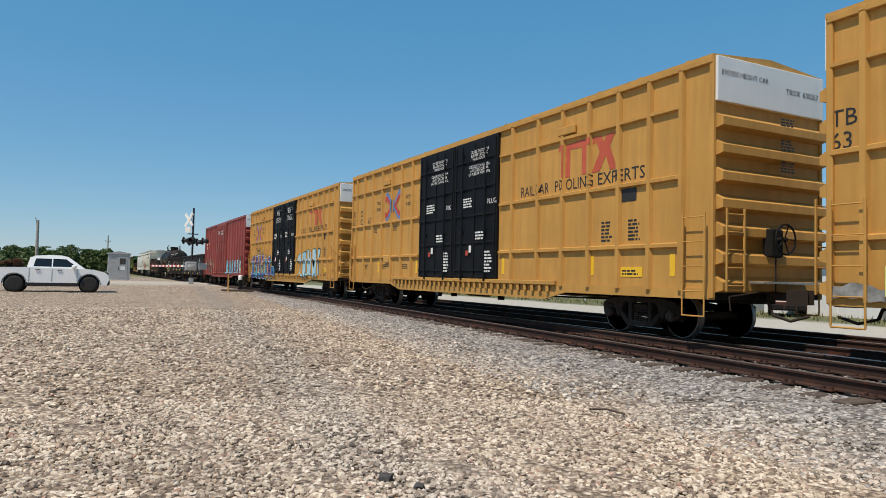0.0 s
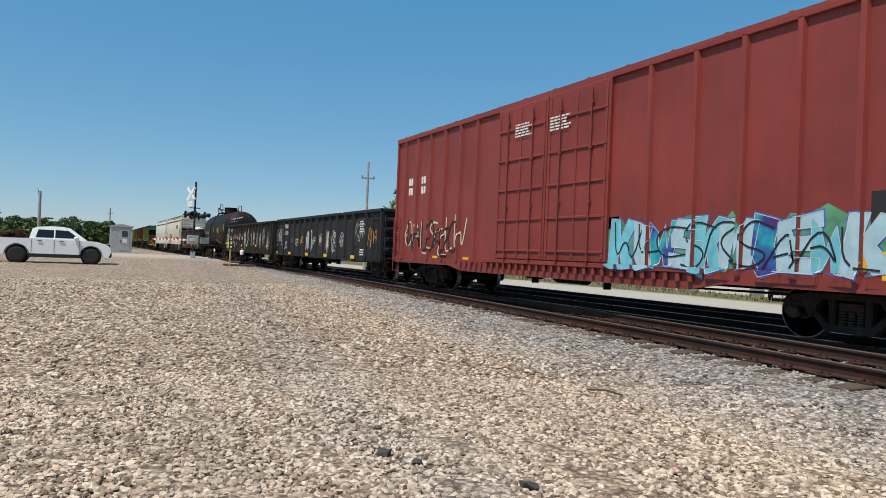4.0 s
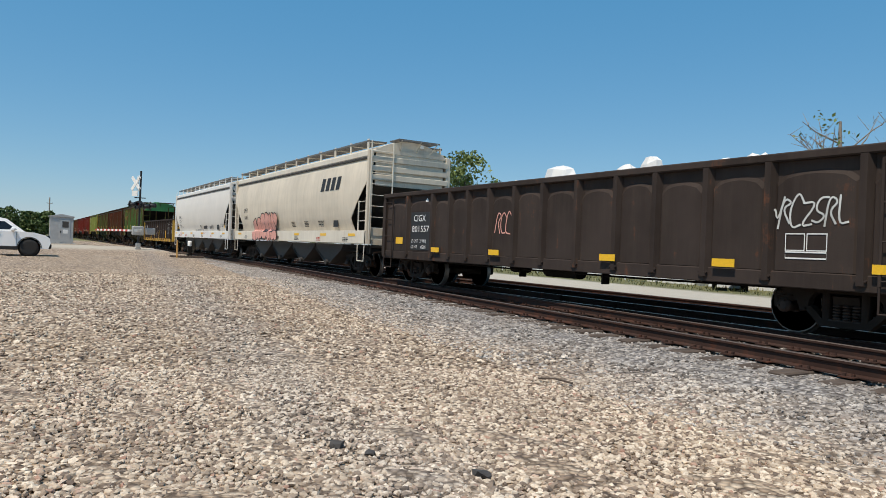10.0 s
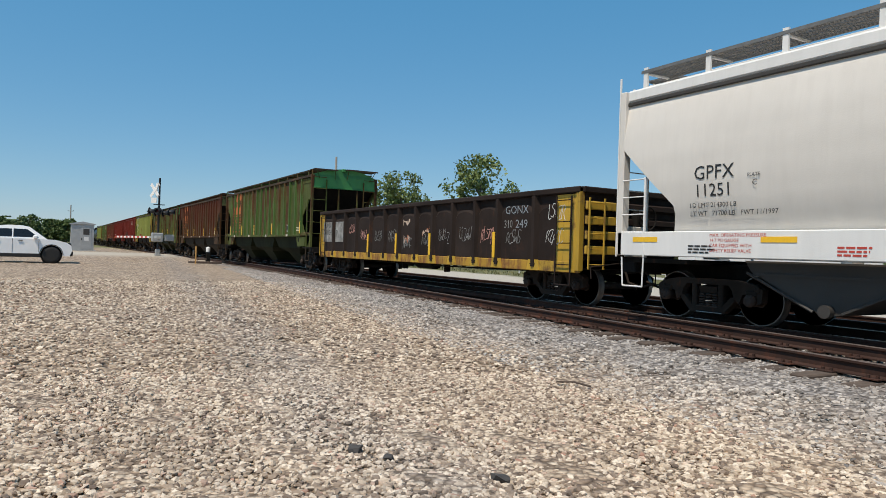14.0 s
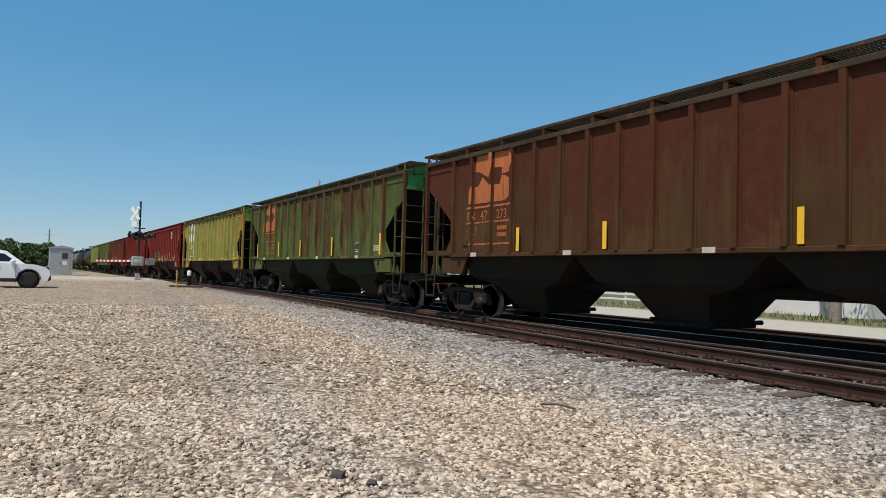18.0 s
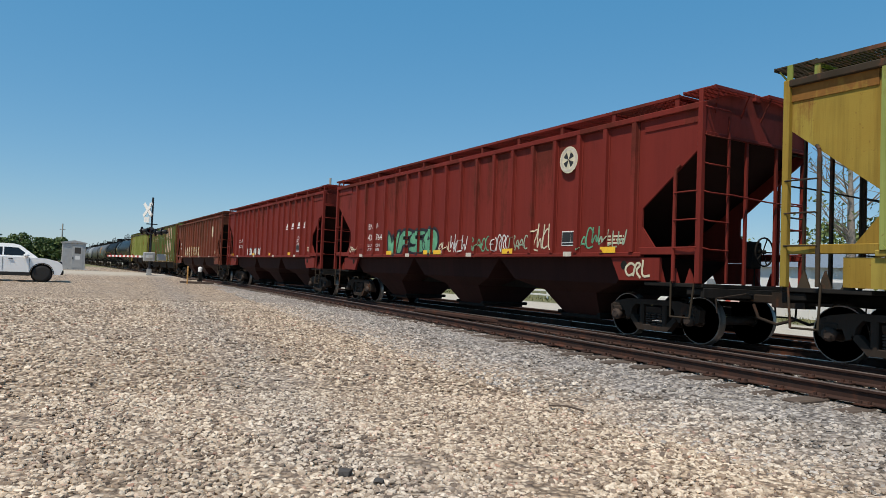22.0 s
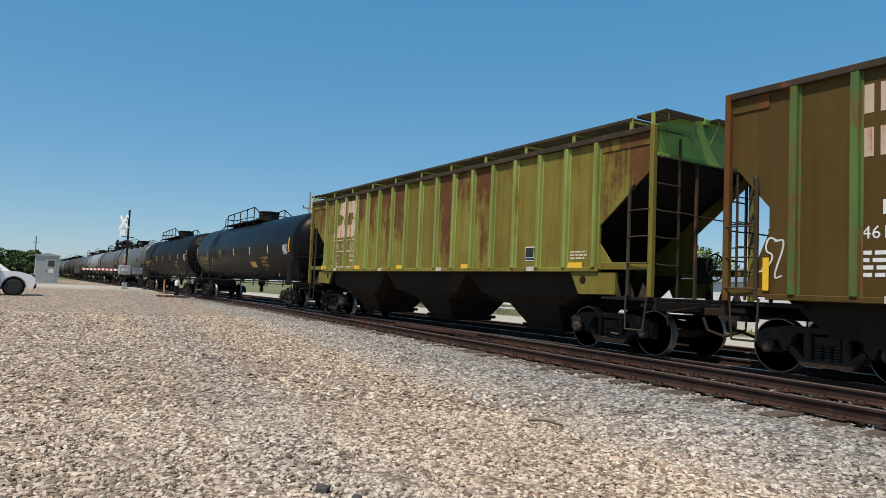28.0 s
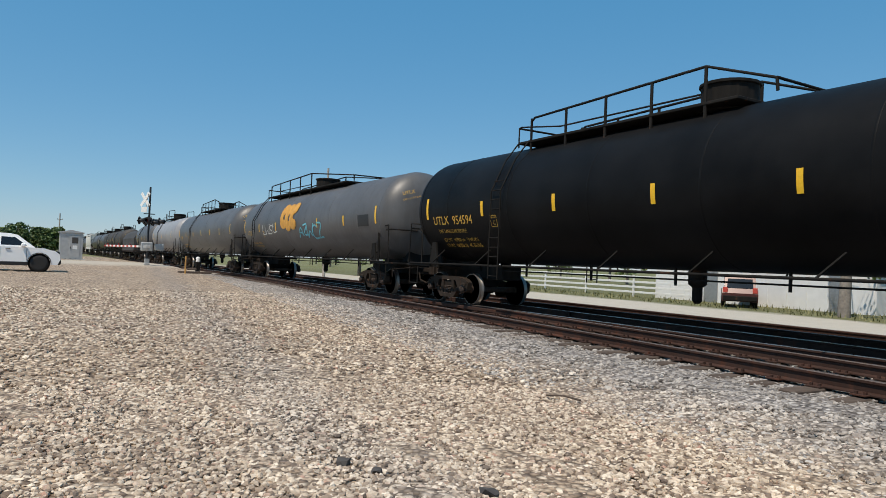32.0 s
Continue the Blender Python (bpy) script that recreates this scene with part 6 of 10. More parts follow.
def ribbed_hopper(F, B, mat, label, end_mat=None, bay=None, posts=17, top=4.22, low=1.60, cut=(1.38, 2.48, 3.53), rib_mat=None, walk_mat=None, at=None, boards=True, board_at=3.68, slope=None):
    car, hl = start_car("hopper_car", F, B, label, "hopper car", TRAIN)
    end_mat, bay, rib_mat = end_mat or mat, bay or M["baybrown"], rib_mat or mat
    red = mat.name.startswith("hopper_oxide") or mat.name.startswith("hopper_brown")
    walk_mat = walk_mat or (mat if red else M["ladder"])
    lad = mat if red or "green_rusted" in mat.name else M["ladder"]
    W = 1.50
    cx, c1, c2 = cut
    half = [(hl - cx + 0.43, low), (hl - cx, c1 - 0.36), (hl - cx, c1), (hl - 0.02, c2), (hl - 0.02, top)]
    poly = half + [(-x, z) for x, z in half[::-1]]
    # inner box with sloping end sheets
    core = [(hl - 3.2, low), (hl - 0.07, c2 + 0.19), (hl - 0.07, top), (-hl + 0.07, top), (-hl + 0.07, c2 + 0.19), (-hl + 3.2, low)]
    # the dark tone, bay red on red cars, carries the end slopes' shade
    part("slope_sheet", Geo().prism(core, "y", -W + 0.10, W - 0.10), slope or M["slopeshade"], car, "slope sheets coloured dark for the shade under the overhang")
    bow = [(q * 0.147, top + 0.02 + 0.33 * (1 - (q / 10) ** 2)) for q in range(-10, 11, 2)]
    for e in (-1, 1):
        g = Geo().prism([(1.42, c2 + 0.18), (-1.42, c2 + 0.18)] + bow, "x", e * (hl - 0.065), e * (hl - 0.03))
        part("end_sheet", g, end_mat, car, "bowed upper end sheet")
        part("end_flange", Geo().box(e * (hl - 0.05), e * (hl + 0.02), -1.44, 1.44, c2 + 0.15, c2 + 0.21, 0.008), end_mat, car)
    for s in (-1, 1):
        part("side_sheet", Geo().prism(poly, "y", s * (W - 0.09), s * (W - 0.05)), mat, car)
        part("top_chord", Geo().box(-hl + 0.01, hl - 0.01, s * (W - 0.11), s * (W + 0.035), top - 0.08, top + 0.03, 0.012), walk_mat or mat, car)
        part("side_sill", Geo().box(-hl + cx - 0.02, hl - cx + 0.02, s * (W - 0.11), s * (W + 0.02), low - 0.04, low + 0.05, 0.012), mat, car)
        a, b = -hl + cx + 0.10, hl - cx - 0.10
        xs = [-hl + q for q in at] if at else [a + (b - a) * k / (posts - 1) for k in range(posts)]
        POSTS[car.name] = xs
        me = shared(("hopper_post", rib_mat.name, top, low), lambda g: (g.prism([(-0.095, 0), (-0.095, -0.012), (-0.066, -0.018), (-0.054, -0.080), (0.054, -0.080), (0.066, -0.018), (0.095, -0.012), (0.095, 0)], "z", low + 0.05, top - 0.08),
                                                                         g.prism([(-0.05, low + 0.05), (0.05, low + 0.05), (0.0, low + 0.11)], "y", -0.095, -0.075)), rib_mat)
        for x in xs:
            part("side_post", me, None, car, m=pose(x, s * (W - 0.05), 0, 0, 0, 0 if s < 0 else 180))
        # the end panels stand flush with the posts along their top
        for e in (-1, 1):
            part("corner_gusset", Geo().box(e * (hl - cx + 0.02), e * (hl - 0.09), s * (W - 0.05), s * (W - 0.03), top - 0.30, top - 0.08), mat, car)
            part("corner_stanchion", Geo().box(e * (hl - 0.10), e * (hl - 0.0), s * (W - 0.07), s * (W + 0.04), 1.10, top + 0.03, 0.012), mat, car)
            g = Geo().box(e * (hl - 0.605), e * (hl - 0.545), s * (W - 0.02), s * (W + 0.035), 1.12, c2 - 0.50, 0.01)
            g.tube([(e * (hl - 0.575), s * (W + 0.01), c2 - 0.52), (e * (hl - 0.56), s * W, c2 - 0.40), (e * (hl - 0.50), s * (W - 0.03), c2 - 0.33)], 0.028, 6)
            part("side_ladder", g, lad, car)
            for q in range(3):
                zz = low + 0.12 + q * 0.49
                part("rung", Geo().tube([(e * (hl - 0.575), s * (W + 0.035), zz), (e * (hl - 0.20), s * (W + 0.06), zz), (e * (hl - 0.06), s * (W + 0.04), zz)], 0.014, 6), walk_mat, car)
            g = Geo().tube([(e * (hl - 0.62), s * W, 1.15), (e * (hl - 0.60), s * (W + 0.02), 0.50), (e * (hl - 0.18), s * (W + 0.02), 0.50), (e * (hl - 0.12), s * W, 1.1)], 0.019, 6)
            part("sill_step", g, M["ladder"], car)
            part("end_side_sill", Geo().box(e * (hl - cx - 0.02), e * (hl - 0.02), s * (W - 0.08), s * (W + 0.005), low, low + 0.14, 0.01), mat, car)
            # bolster plate that catches the sun below the sill, with its round hole
            if low < 1.4:
                continue
            g = Geo().prism([(e * (hl - 2.16), low - 0.05), (e * (hl - 0.92), low - 0.05), (e * (hl - 0.92), low - 0.47), (e * (hl - 1.92), low - 0.49)], "y", s * (W - 0.10), s * (W - 0.03))
            part("bolster_web", g, mat, car)
            part("bolster_hole", Geo().cyl((e * (hl - 1.80), s * (W - 0.05), low - 0.20), (e * (hl - 1.80), s * (W - 0.024), low - 0.20), 0.085, 14), M["under"], car, "dark round hole in the bolster plate")
            for q in (0.95, 0.62, 0.30):
                g = Geo().prism([(e * (hl - q - 0.09), 1.10), (e * (hl - q + 0.09), 1.10), (e * (hl - q), 1.36)], "y", s * (W - 0.14), s * (W - 0.09))
                part("sill_gusset", g, lad, car)
    # roof with hatch coaming
    part("roof", Geo().prism([(1.47, top + 0.0), (-1.47, top + 0.0)] + bow, "x", -hl + 0.07, hl - 0.07), end_mat, car)
    hatch = shared(("hatch", round(hl, 1), end_mat.name, top), lambda g: g.box(-(hl - 0.9) / 4 + 0.04, (hl - 0.9) / 4 - 0.04, -0.33, 0.33, top + 0.34, top + 0.40, 0.02), end_mat)
    for k in range(4):
        part("hatch_cover", hatch, None, car, m=pose((k - 1.5) * (hl - 0.9) / 2, 0, 0))
    zb = top + 0.24
    for s in (-1, 1) if boards else ():
        me = shared(("running_board", round(hl, 1), walk_mat.name, top), lambda g: grating(g, -hl + 0.42, hl - 0.55, -0.34, 0.34, zb, 0.062), walk_mat)
        part("running_board", me, None, car, "open steel running board", pose(0, s * 1.16, 0))
        br = shared(("walk_bracket", rib_mat.name, top, s), lambda g: (g.box(-0.045, 0.045, -0.012, 0.012, top - 0.06, zb + 0.02), g.box(-0.03, 0.03, 0.0, -s * 0.66, zb - 0.07, zb - 0.035)), rib_mat)
        for k in range(11):
            part("walk_bracket", br, None, car, m=pose(-hl + 0.50 + k * (2 * hl - 1.1) / 10, s * 1.475, 0))
    for e in (-1, 1) if boards else ():
        # cross walks over the ends, their outer edge standing clear of the end sheet
        for y0, y1, lift in ((-1.48, -0.42, 0.03), (-0.02, 1.48, 0.09)):
            g = Geo()
            grating(g, y0, y1, -0.34, 0.34, 0, 0.062)
            part("end_walkway", g, walk_mat, car, "open steel walkway over the end", pose(e * (hl - 0.14), 0, zb + lift, 0, 0, 90))
            for y in (y0 + 0.12, y1 - 0.12):
                part("walk_brace", Geo().tube([(e * (hl + 0.18), y, zb + lift - 0.03), (e * (hl - 0.03), y * 0.86, top - 0.12)], 0.016, 5), rib_mat, car)
        part("walk_post", Geo().box(e * (hl - 0.12), e * (hl - 0.03), -1.50, -1.47, top, zb + 0.03, 0.005), rib_mat, car)
        part("roof_knob", Geo().box(e * (hl - 0.12), e * (hl + 0.03), -0.16, 0.02, top + 0.22, top + 0.36, 0.02), end_mat, car)
    for e in (-1, 1):
        for y in (-0.87, 0.87):
            g = Geo().box(e * (hl + 0.02), e * (hl + 0.055), y - 0.025, y + 0.025, 1.12, top - 0.16, 0.006)
            part("end_ladder", g, lad, car)
            o = -1.46 if y < 0 else 1.46
            for q in range(6):
                zz = low + 0.09 + q * 0.49
                if zz < top + 0.1:
                    part("rung", Geo().tube([(e * (hl + 0.0), o, zz + 0.03), (e * (hl + 0.07), o * 0.95, zz), (e * (hl + 0.07), y, zz)], 0.014, 6), lad, car)
        for y in (-0.27, 0.60):
            part("end_post", Geo().box(e * (hl - 0.07), e * (hl - 0.02), y - 0.035, y + 0.035, 1.10, c2 + 0.16, 0.01), lad, car)
        part("hand_rail", Geo().tube([(e * (hl + 0.06), -0.86, low + 1.08), (e * (hl - 0.0), 0.3, low + 1.05), (e * (hl + 0.04), 1.42, low + 1.04)], 0.014, 6), lad, car)
        part("end_platform", Geo().box(e * (hl - 1.3), e * (hl + 0.02), -1.45, 1.45, 1.03, 1.10, 0.01), M["under"], car)
        part("end_stiffener", Geo().box(e * (hl - 0.05), e * (hl + 0.03), -1.42, 1.42, 0.86, 1.03, 0.01), M["under"], car)
    brake_wheel(car, hl - 0.28, 0.65, 1.75, 0.27)
    # three discharge bays drawn in to their gates
    L = (2 * hl - 2 * cx - 0.5) / 3
    hb = low - 0.56
    for k in range(3):
        a = L / 2 + 0.02

        def bayg(g):
            rings = ((a, 1.335, low - 0.02), (a * 0.74, 1.26, hb), (0.86, 1.0, 0.82), (0.58, 0.60, 0.30))
            vs = [(sx * x, sy * y, z) for x, y, z in rings for sx, sy in ((-1, -1), (1, -1), (1, 1), (-1, 1))]
            fs = [(0, 1, 2, 3), (15, 14, 13, 12)]
            for q in (0, 4, 8):
                fs += [(q + i, q + 4 + i, q + 4 + (i + 1) % 4, q + (i + 1) % 4) for i in range(4)]
            g.add(vs, fs)
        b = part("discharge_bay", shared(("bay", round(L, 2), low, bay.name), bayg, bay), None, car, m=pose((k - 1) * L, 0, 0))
        part("gate", shared("bay_gate", lambda g: (g.box(-0.66, 0.66, -0.66, 0.66, 0.24, 0.31, 0.01), g.cyl((-0.70, -0.70, 0.34), (-0.70, 0.70, 0.34), 0.035, 8), g.cyl((0.70, -0.76, 0.34), (0.70, 0.76, 0.34), 0.045, 8)), M["under"]), None, b, "steel outlet gate with its shaft")
    underframe(car, hl, z0=0.82)
    bogie(car, hl - 1.42)
    bogie(car, -hl + 1.42)
    yp = W - 0.05
    if board_at:
        data_board(car, hl - board_at, low + 0.20, yp)
    me = shared("tally_tag", lambda g: g.box(-0.13, 0.13, -0.003, 0.002, 0, 0.10), M["tag"])
    for q in (2.56, 6.1, 9.6, 2 * hl - 3.4):
        part("tally_tag", me, None, car, m=pose(-hl + q, -yp - 0.085, low - 0.03))
    tb = xs[1] if xs[1] > xs[0] else xs[-2]
    if low > 1.4:
        part("placard_holder", Geo().box(tb - 0.42, tb - 0.16, -yp - 0.03, -yp, low + 0.26, low + 0.42, 0.01), mat, car)
        part("small_print", lines_block(3, 0.55, 0.20, G["cream"], 61), None, car, m=pose(max(xs[0], xs[-1]) - 0.72, -yp - 0.005, low + 0.22))
    return car, hl, yp


def bowl_logo(car, hl, yp, mat, x=2.15, z=2.92, w=1.93, h=1.25, marks=True, num="471648"):
    posts = POSTS[car.name]
    flat_shape(car, double_bowl(-hl + x, z, w, h), yp, mat, "emblem", "painted double-bowl emblem", posts=posts, proud=0.080, half=0.066)
    if marks:
        x0 = -hl + x - 0.05
        for word, dx in (("BN", 0.0), (num[:3], 0.62), (num[3:], 1.30)):
            me = letters(word, 0.235, mat)
            part("marking", over_posts(me, x0 + dx, posts, 0.082, 0.066), None, car, m=pose(x0 + dx, -yp - 0.005, z - 0.42) @ Matrix.Diagonal((0.92, 1, 1, 1)))
        for zz in (-0.12, -0.51, -1.06):
            flat_shape(car, [[(x0 - 0.02, z + zz), (x0 + w + 0.02, z + zz), (x0 + w + 0.02, z + zz + 0.045), (x0 - 0.02, z + zz + 0.045)]], yp, mat, "marking", posts=posts, proud=0.080, half=0.066)
        for k, word in enumerate(("LD LMT", "LT WT")):
            part("marking", letters(word, 0.105, mat), None, car, m=pose(x0, -yp - 0.005, z - 0.70 - 0.16 * k))
        for k in range(2):
            part("marking", bars("199200", 0.095, mat), None, car, m=pose(x0 + w - 0.58, -yp - 0.005, z - 0.70 - 0.16 * k))
        part("small_print", lines_block(2, 0.42, 0.14, mat, 9), None, car, m=pose(x0, -yp - 0.005, z - 1.0))


def tall_reflectors(car, hl, yp, xs, h=0.55):
    reflectors(car, [hl + x for x in xs], 1.68, 0.11, h, yp + 0.075)


c, hl, yp = ribbed_hopper(-188.37, -205.02, M["green"], "rust-streaked green ribbed hopper car with orange emblem", M["brightgreen"], M["baygreen"], rib_mat=M["ribbright"])
bowl_logo(c, hl, yp, M["orange"], num="472096")
tall_reflectors(c, hl, yp, [-1.5, -6.0, -9.5, -12.3, -15.2])
c, hl, yp = ribbed_hopper(-206.73, -223.41, M["brown"], "rust-brown ribbed hopper car with a faded orange emblem", M["limeend2"], M["baybrown"], walk_mat=M["ladder"])
bowl_logo(c, hl, yp, M["orange"], num="472273")
tall_reflectors(c, hl, yp, [-1.5, -5.5, -9.5, -12.3])
c, hl, yp = ribbed_hopper(-224.72, -241.52, M["green"], "green and rust ribbed hopper car with a bright green end", M["brightgreen"], M["baygreen"])
bowl_logo(c, hl, yp, M["orange"], num="471648")
tall_reflectors(c, hl, yp, [-1.6, -5.7, -9.2, -12.1, -15.4], 0.7)
part("marking", bars("BN", 0.13, M["wtext"]), None, c, m=pose(hl - 0.055, 0.85, 3.86, 0, 0, 90))
c, hl, yp = ribbed_hopper(-243.06, -259.49, M["ochre"], "ochre ribbed hopper car with pale green ribs and white emblem", M["limeend"], M["baybrown"], rib_mat=M["riblime"], walk_mat=M["ladder"])
bowl_logo(c, hl, yp, M["wtext"], x=1.9, num="468247")
reflectors(c, [hl - 1.6, hl - 4.3, hl - 7.5, hl - 10.5, hl - 13.5], 1.62, 0.42, 0.11, yp + 0.06)

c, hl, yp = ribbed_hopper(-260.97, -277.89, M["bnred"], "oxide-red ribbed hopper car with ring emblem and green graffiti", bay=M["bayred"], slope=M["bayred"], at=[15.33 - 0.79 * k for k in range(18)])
rx, rz = hl - 3.45, 3.65
flat_shape(c, [arc(rx, rz, 0.29, 0.29, 0, 360, 24)[:-1]], yp + 0.078, G["cream"], "emblem", "cream disc emblem with a dark cross ring")
for q in range(4):
    flat_shape(c, [[(rx, rz)] + arc(rx, rz, 0.17, 0.17, 90 * q + 20, 90 * q + 70, 6)], yp + 0.082, M["ktext"], "emblem")
ring = Geo()
ribbon(ring, arc(rx, rz, 0.235, 0.235, 0, 345, 24), 0.05, yp + 0.082, None, 0.005, True)
part("emblem", ring, M["tag"], c)
part("marking", letters("BN  SF", 0.20, M["wtext"]), None, c, m=pose(-hl + 2.94, -yp - 0.005, 2.52))
part("marking", letters("431 764", 0.21, M["wtext"]), None, c, m=pose(-hl + 2.92, -yp - 0.005, 2.14) @ Matrix.Diagonal((1.2, 1, 1, 1)))
part("small_print", letters("LD LMT   202300", 0.10, M["wtext"]), None, c, m=pose(-hl + 2.92, -yp - 0.005, 1.92))
part("small_print", letters("LT WT     60700", 0.10, M["wtext"]), None, c, m=pose(-hl + 2.92, -yp - 0.005, 1.78))
drape(POSTS[c.name])
blob_tag(c, hl - 12.45, hl - 9.15, 1.66, 2.38, yp + 0.001, 52, [G["mint"]], G["night"], label="mint green graffiti figure with a black outline", word="wfso", soft=1, thick=0.085, lap=1.12, edge=G["night"], lean=0.12)
for x0, x1, z0, z1, mt in ((-9.05, -8.35, 1.66, 2.0, "cream"), (-8.4, -7.6, 1.66, 2.15, "chrome"), (-7.3, -6.45, 1.68, 2.15, "mint"), (-6.35, -5.6, 1.66, 2.15, "chrome"), (-5.55, -4.9, 1.68, 2.1, "sage"), (-4.75, -4.0, 1.68, 2.28, "cream"), (-3.1, -2.4, 1.72, 2.2, "mint"), (-2.5, -1.85, 1.72, 2.15, "sage"), (-15.6, -14.95, 1.72, 1.95, "cream")):
    scrawl(c, hl + x0, hl + x1, z0, z1, yp, int(-x0 * 10), G[mt], 4, 0.035)
drape()
scrawl(c, hl - 1.75, hl - 1.15, 1.16, 1.50, yp + 0.026, 66, G["cream"], 3, 0.045)
reflectors(c, [hl - 9.0, hl - 12.1, hl - 9.6, hl - 5.6, hl - 2.2], 1.64, 0.42, 0.12, yp + 0.075)

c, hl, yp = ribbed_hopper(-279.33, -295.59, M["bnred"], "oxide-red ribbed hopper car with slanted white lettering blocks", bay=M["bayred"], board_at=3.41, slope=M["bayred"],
                          at=(1.41, 2.26, 3.11, 3.96, 4.81, 5.66, 6.51, 7.36, 8.26, 9.17, 10.13, 10.95, 11.79, 12.63, 13.49, 14.19, 14.84))
for k in range(4):
    x0, zz = -hl + (11.27, 12.06, 12.90, 13.74)[k], 2.94
    flat_shape(c, [[(x0, zz), (x0 + 0.30, zz), (x0 + 0.42, zz + 0.17), (x0 + 0.14, zz + 0.17)], [(x0 - 0.06, zz - 0.10), (x0 + 0.46, zz - 0.10), (x0 + 0.50, zz - 0.04), (x0 - 0.01, zz - 0.04)]], yp, M["wtext"], "emblem")
part("marking", over_posts(letters("BN  SF", 0.19, M["wtext"]), -hl + 2.6, POSTS[c.name], 0.082, 0.066), None, c, m=pose(-hl + 2.6, -yp - 0.005, 2.40))
part("marking", over_posts(letters("431 731", 0.19, M["wtext"]), -hl + 2.55, POSTS[c.name], 0.082, 0.066), None, c, m=pose(-hl + 2.55, -yp - 0.005, 2.08))
drape(POSTS[c.name])
blob_tag(c, -hl + 4.7, -hl + 7.3, 1.68, 2.05, yp, 77, [G["chrome"]], G["night"], word="elwedo", soft=0, thick=0.03, lap=1.0, label="white block graffiti figure")
reflectors(c, [-hl + 1.35, -hl + 5.9, -hl + 9.0, -hl + 12.0], 1.66, 0.42, 0.12, yp + 0.06)
g = Geo()
ribbon(g, arc(-hl + 13.07, 2.32, 0.17, 0.17, 0, 342, 18), 0.022, yp, None, 0.006, True)
part("marking", g, M["wtext"], c)
part("small_print", lines_block(2, 0.26, 0.14, M["wtext"], 44), None, c, m=pose(-hl + 12.94, -yp - 0.006, 2.25))

c, hl, yp = ribbed_hopper(-297.42, -313.79, M["bnred2"], "brown-red ribbed hopper car with cream scrawls", bay=M["bayred"], posts=16)
flat_shape(c, [arc(hl - 3.0, 3.3, 0.2, 0.4, 0, 360, 16)[:-1]], yp, G["cream"], "emblem", "cream oval emblem")
drape(POSTS[c.name])
blob_tag(c, -hl + 4.0, -hl + 9.5, 1.66, 2.35, yp, 80, [G["cream"], G["haze"]], G["amber"], word="kisnimewki", soft=0, thick=0.035, lap=1.3, lean=0.15, label="cream and amber graffiti")
part("marking", letters("BN  SF", 0.22, M["wtext"]), None, c, m=pose(-hl + 1.6, -yp - 0.005, 2.55))
part("marking", letters("434  9", 0.22, M["wtext"]), None, c, m=pose(-hl + 1.6, -yp - 0.005, 2.2))

c, hl, yp = ribbed_hopper(-314.54, -330.83, M["olive"], "dark olive tall-sided hopper car with a huge pale emblem", M["limeend"], posts=17, top=4.42, low=1.18, cut=(0.75, 2.55, 3.4), rib_mat=M["ribgreen"], walk_mat=M["ladder"], boards=False, board_at=0,
                          at=(1.15, 2.03, 2.85, 3.55, 4.35, 5.45, 6.47, 7.4, 8.25, 9.21, 10.16, 11.1, 12.05, 13.03, 13.95, 14.85, 15.5))
bowl_logo(c, hl, yp, M["palelogo"], x=10.22, z=2.02, w=3.57, h=2.2, marks=False)
for word, zz, w in (("BURLIN TON", 3.74, 2.4), ("NORTHERN", 3.14, 2.15)):
    part("marking", bars(word, 0.40, M["palelogo"]), None, c, m=pose(-hl + 1.95, -yp - 0.005, zz) @ Matrix.Diagonal((1.30, 1, 1, 1)))
part("marking", bars("B N", 0.2, M["wtext"]), None, c, m=pose(-hl + 2.37, -yp - 0.005, 2.34))
part("marking", letters("461  174", 0.18, M["wtext"]), None, c, m=pose(-hl + 2.1, -yp - 0.005, 2.02))
for k in range(3):
    part("small_print", lines_block(4, 0.5, 0.4, M["wtext"], 70 + k), None, c, m=pose(-hl + 2.1 + 0.75 * k + (3.4 if k == 2 else 0), -yp - 0.005, 1.5))
drape(POSTS[c.name])
for k, (za, w) in enumerate(((1.30, "apra"), (1.78, "ors"))):
    blob_tag(c, -hl + 4.5, -hl + 7.2, za, za + 0.48, yp, 84 + k, [M["olive"]], G["sage"], label="sage-outlined graffiti figure", word=w, soft=1, thick=0.02, lap=1.05, edge=G["sage"])
blob_tag(c, -hl + 8.2, -hl + 13.3, 1.30, 1.80, yp + 0.002, 85, [G["pewter"]], G["sage"], label="broad grey-green block graffiti figure", word="tipfer", soft=0, thick=0.012, lap=0.95, lean=0.22)
for k in range(6):
    jagged(c, -hl + 8.2 + k * 0.86, -hl + 8.9 + k * 0.86, 1.30, 1.74, yp, 140 + k, G["pewter"], 6, 0.8, "thin grey-green sprayed patch")
scrawl(c, -hl + 0.5, -hl + 0.95, 1.5, 2.1, yp, 86, G["chrome"], 3, 0.03)
flat_shape(c, [[(-hl + 13.6, 1.35), (-hl + 14.2, 1.35), (-hl + 14.2, 1.8), (-hl + 13.6, 1.8)]], yp, M["palelogo"], "data_plate")
flat_shape(c, [[(-hl + 13.63, 1.38), (-hl + 14.17, 1.38), (-hl + 14.17, 1.77), (-hl + 13.63, 1.77)]], yp + 0.003, M["olive"], "data_plate")
for k in range(9):
    jagged(c, -hl + 5.2 + k * 0.97, -hl + 5.8 + k * 0.97, 3.3 + 0.05 * (k % 3), 3.37 + 0.05 * (k % 3), yp, 120 + k, G["sage"], 6, 0.8, "faint worn stroke of old lettering")
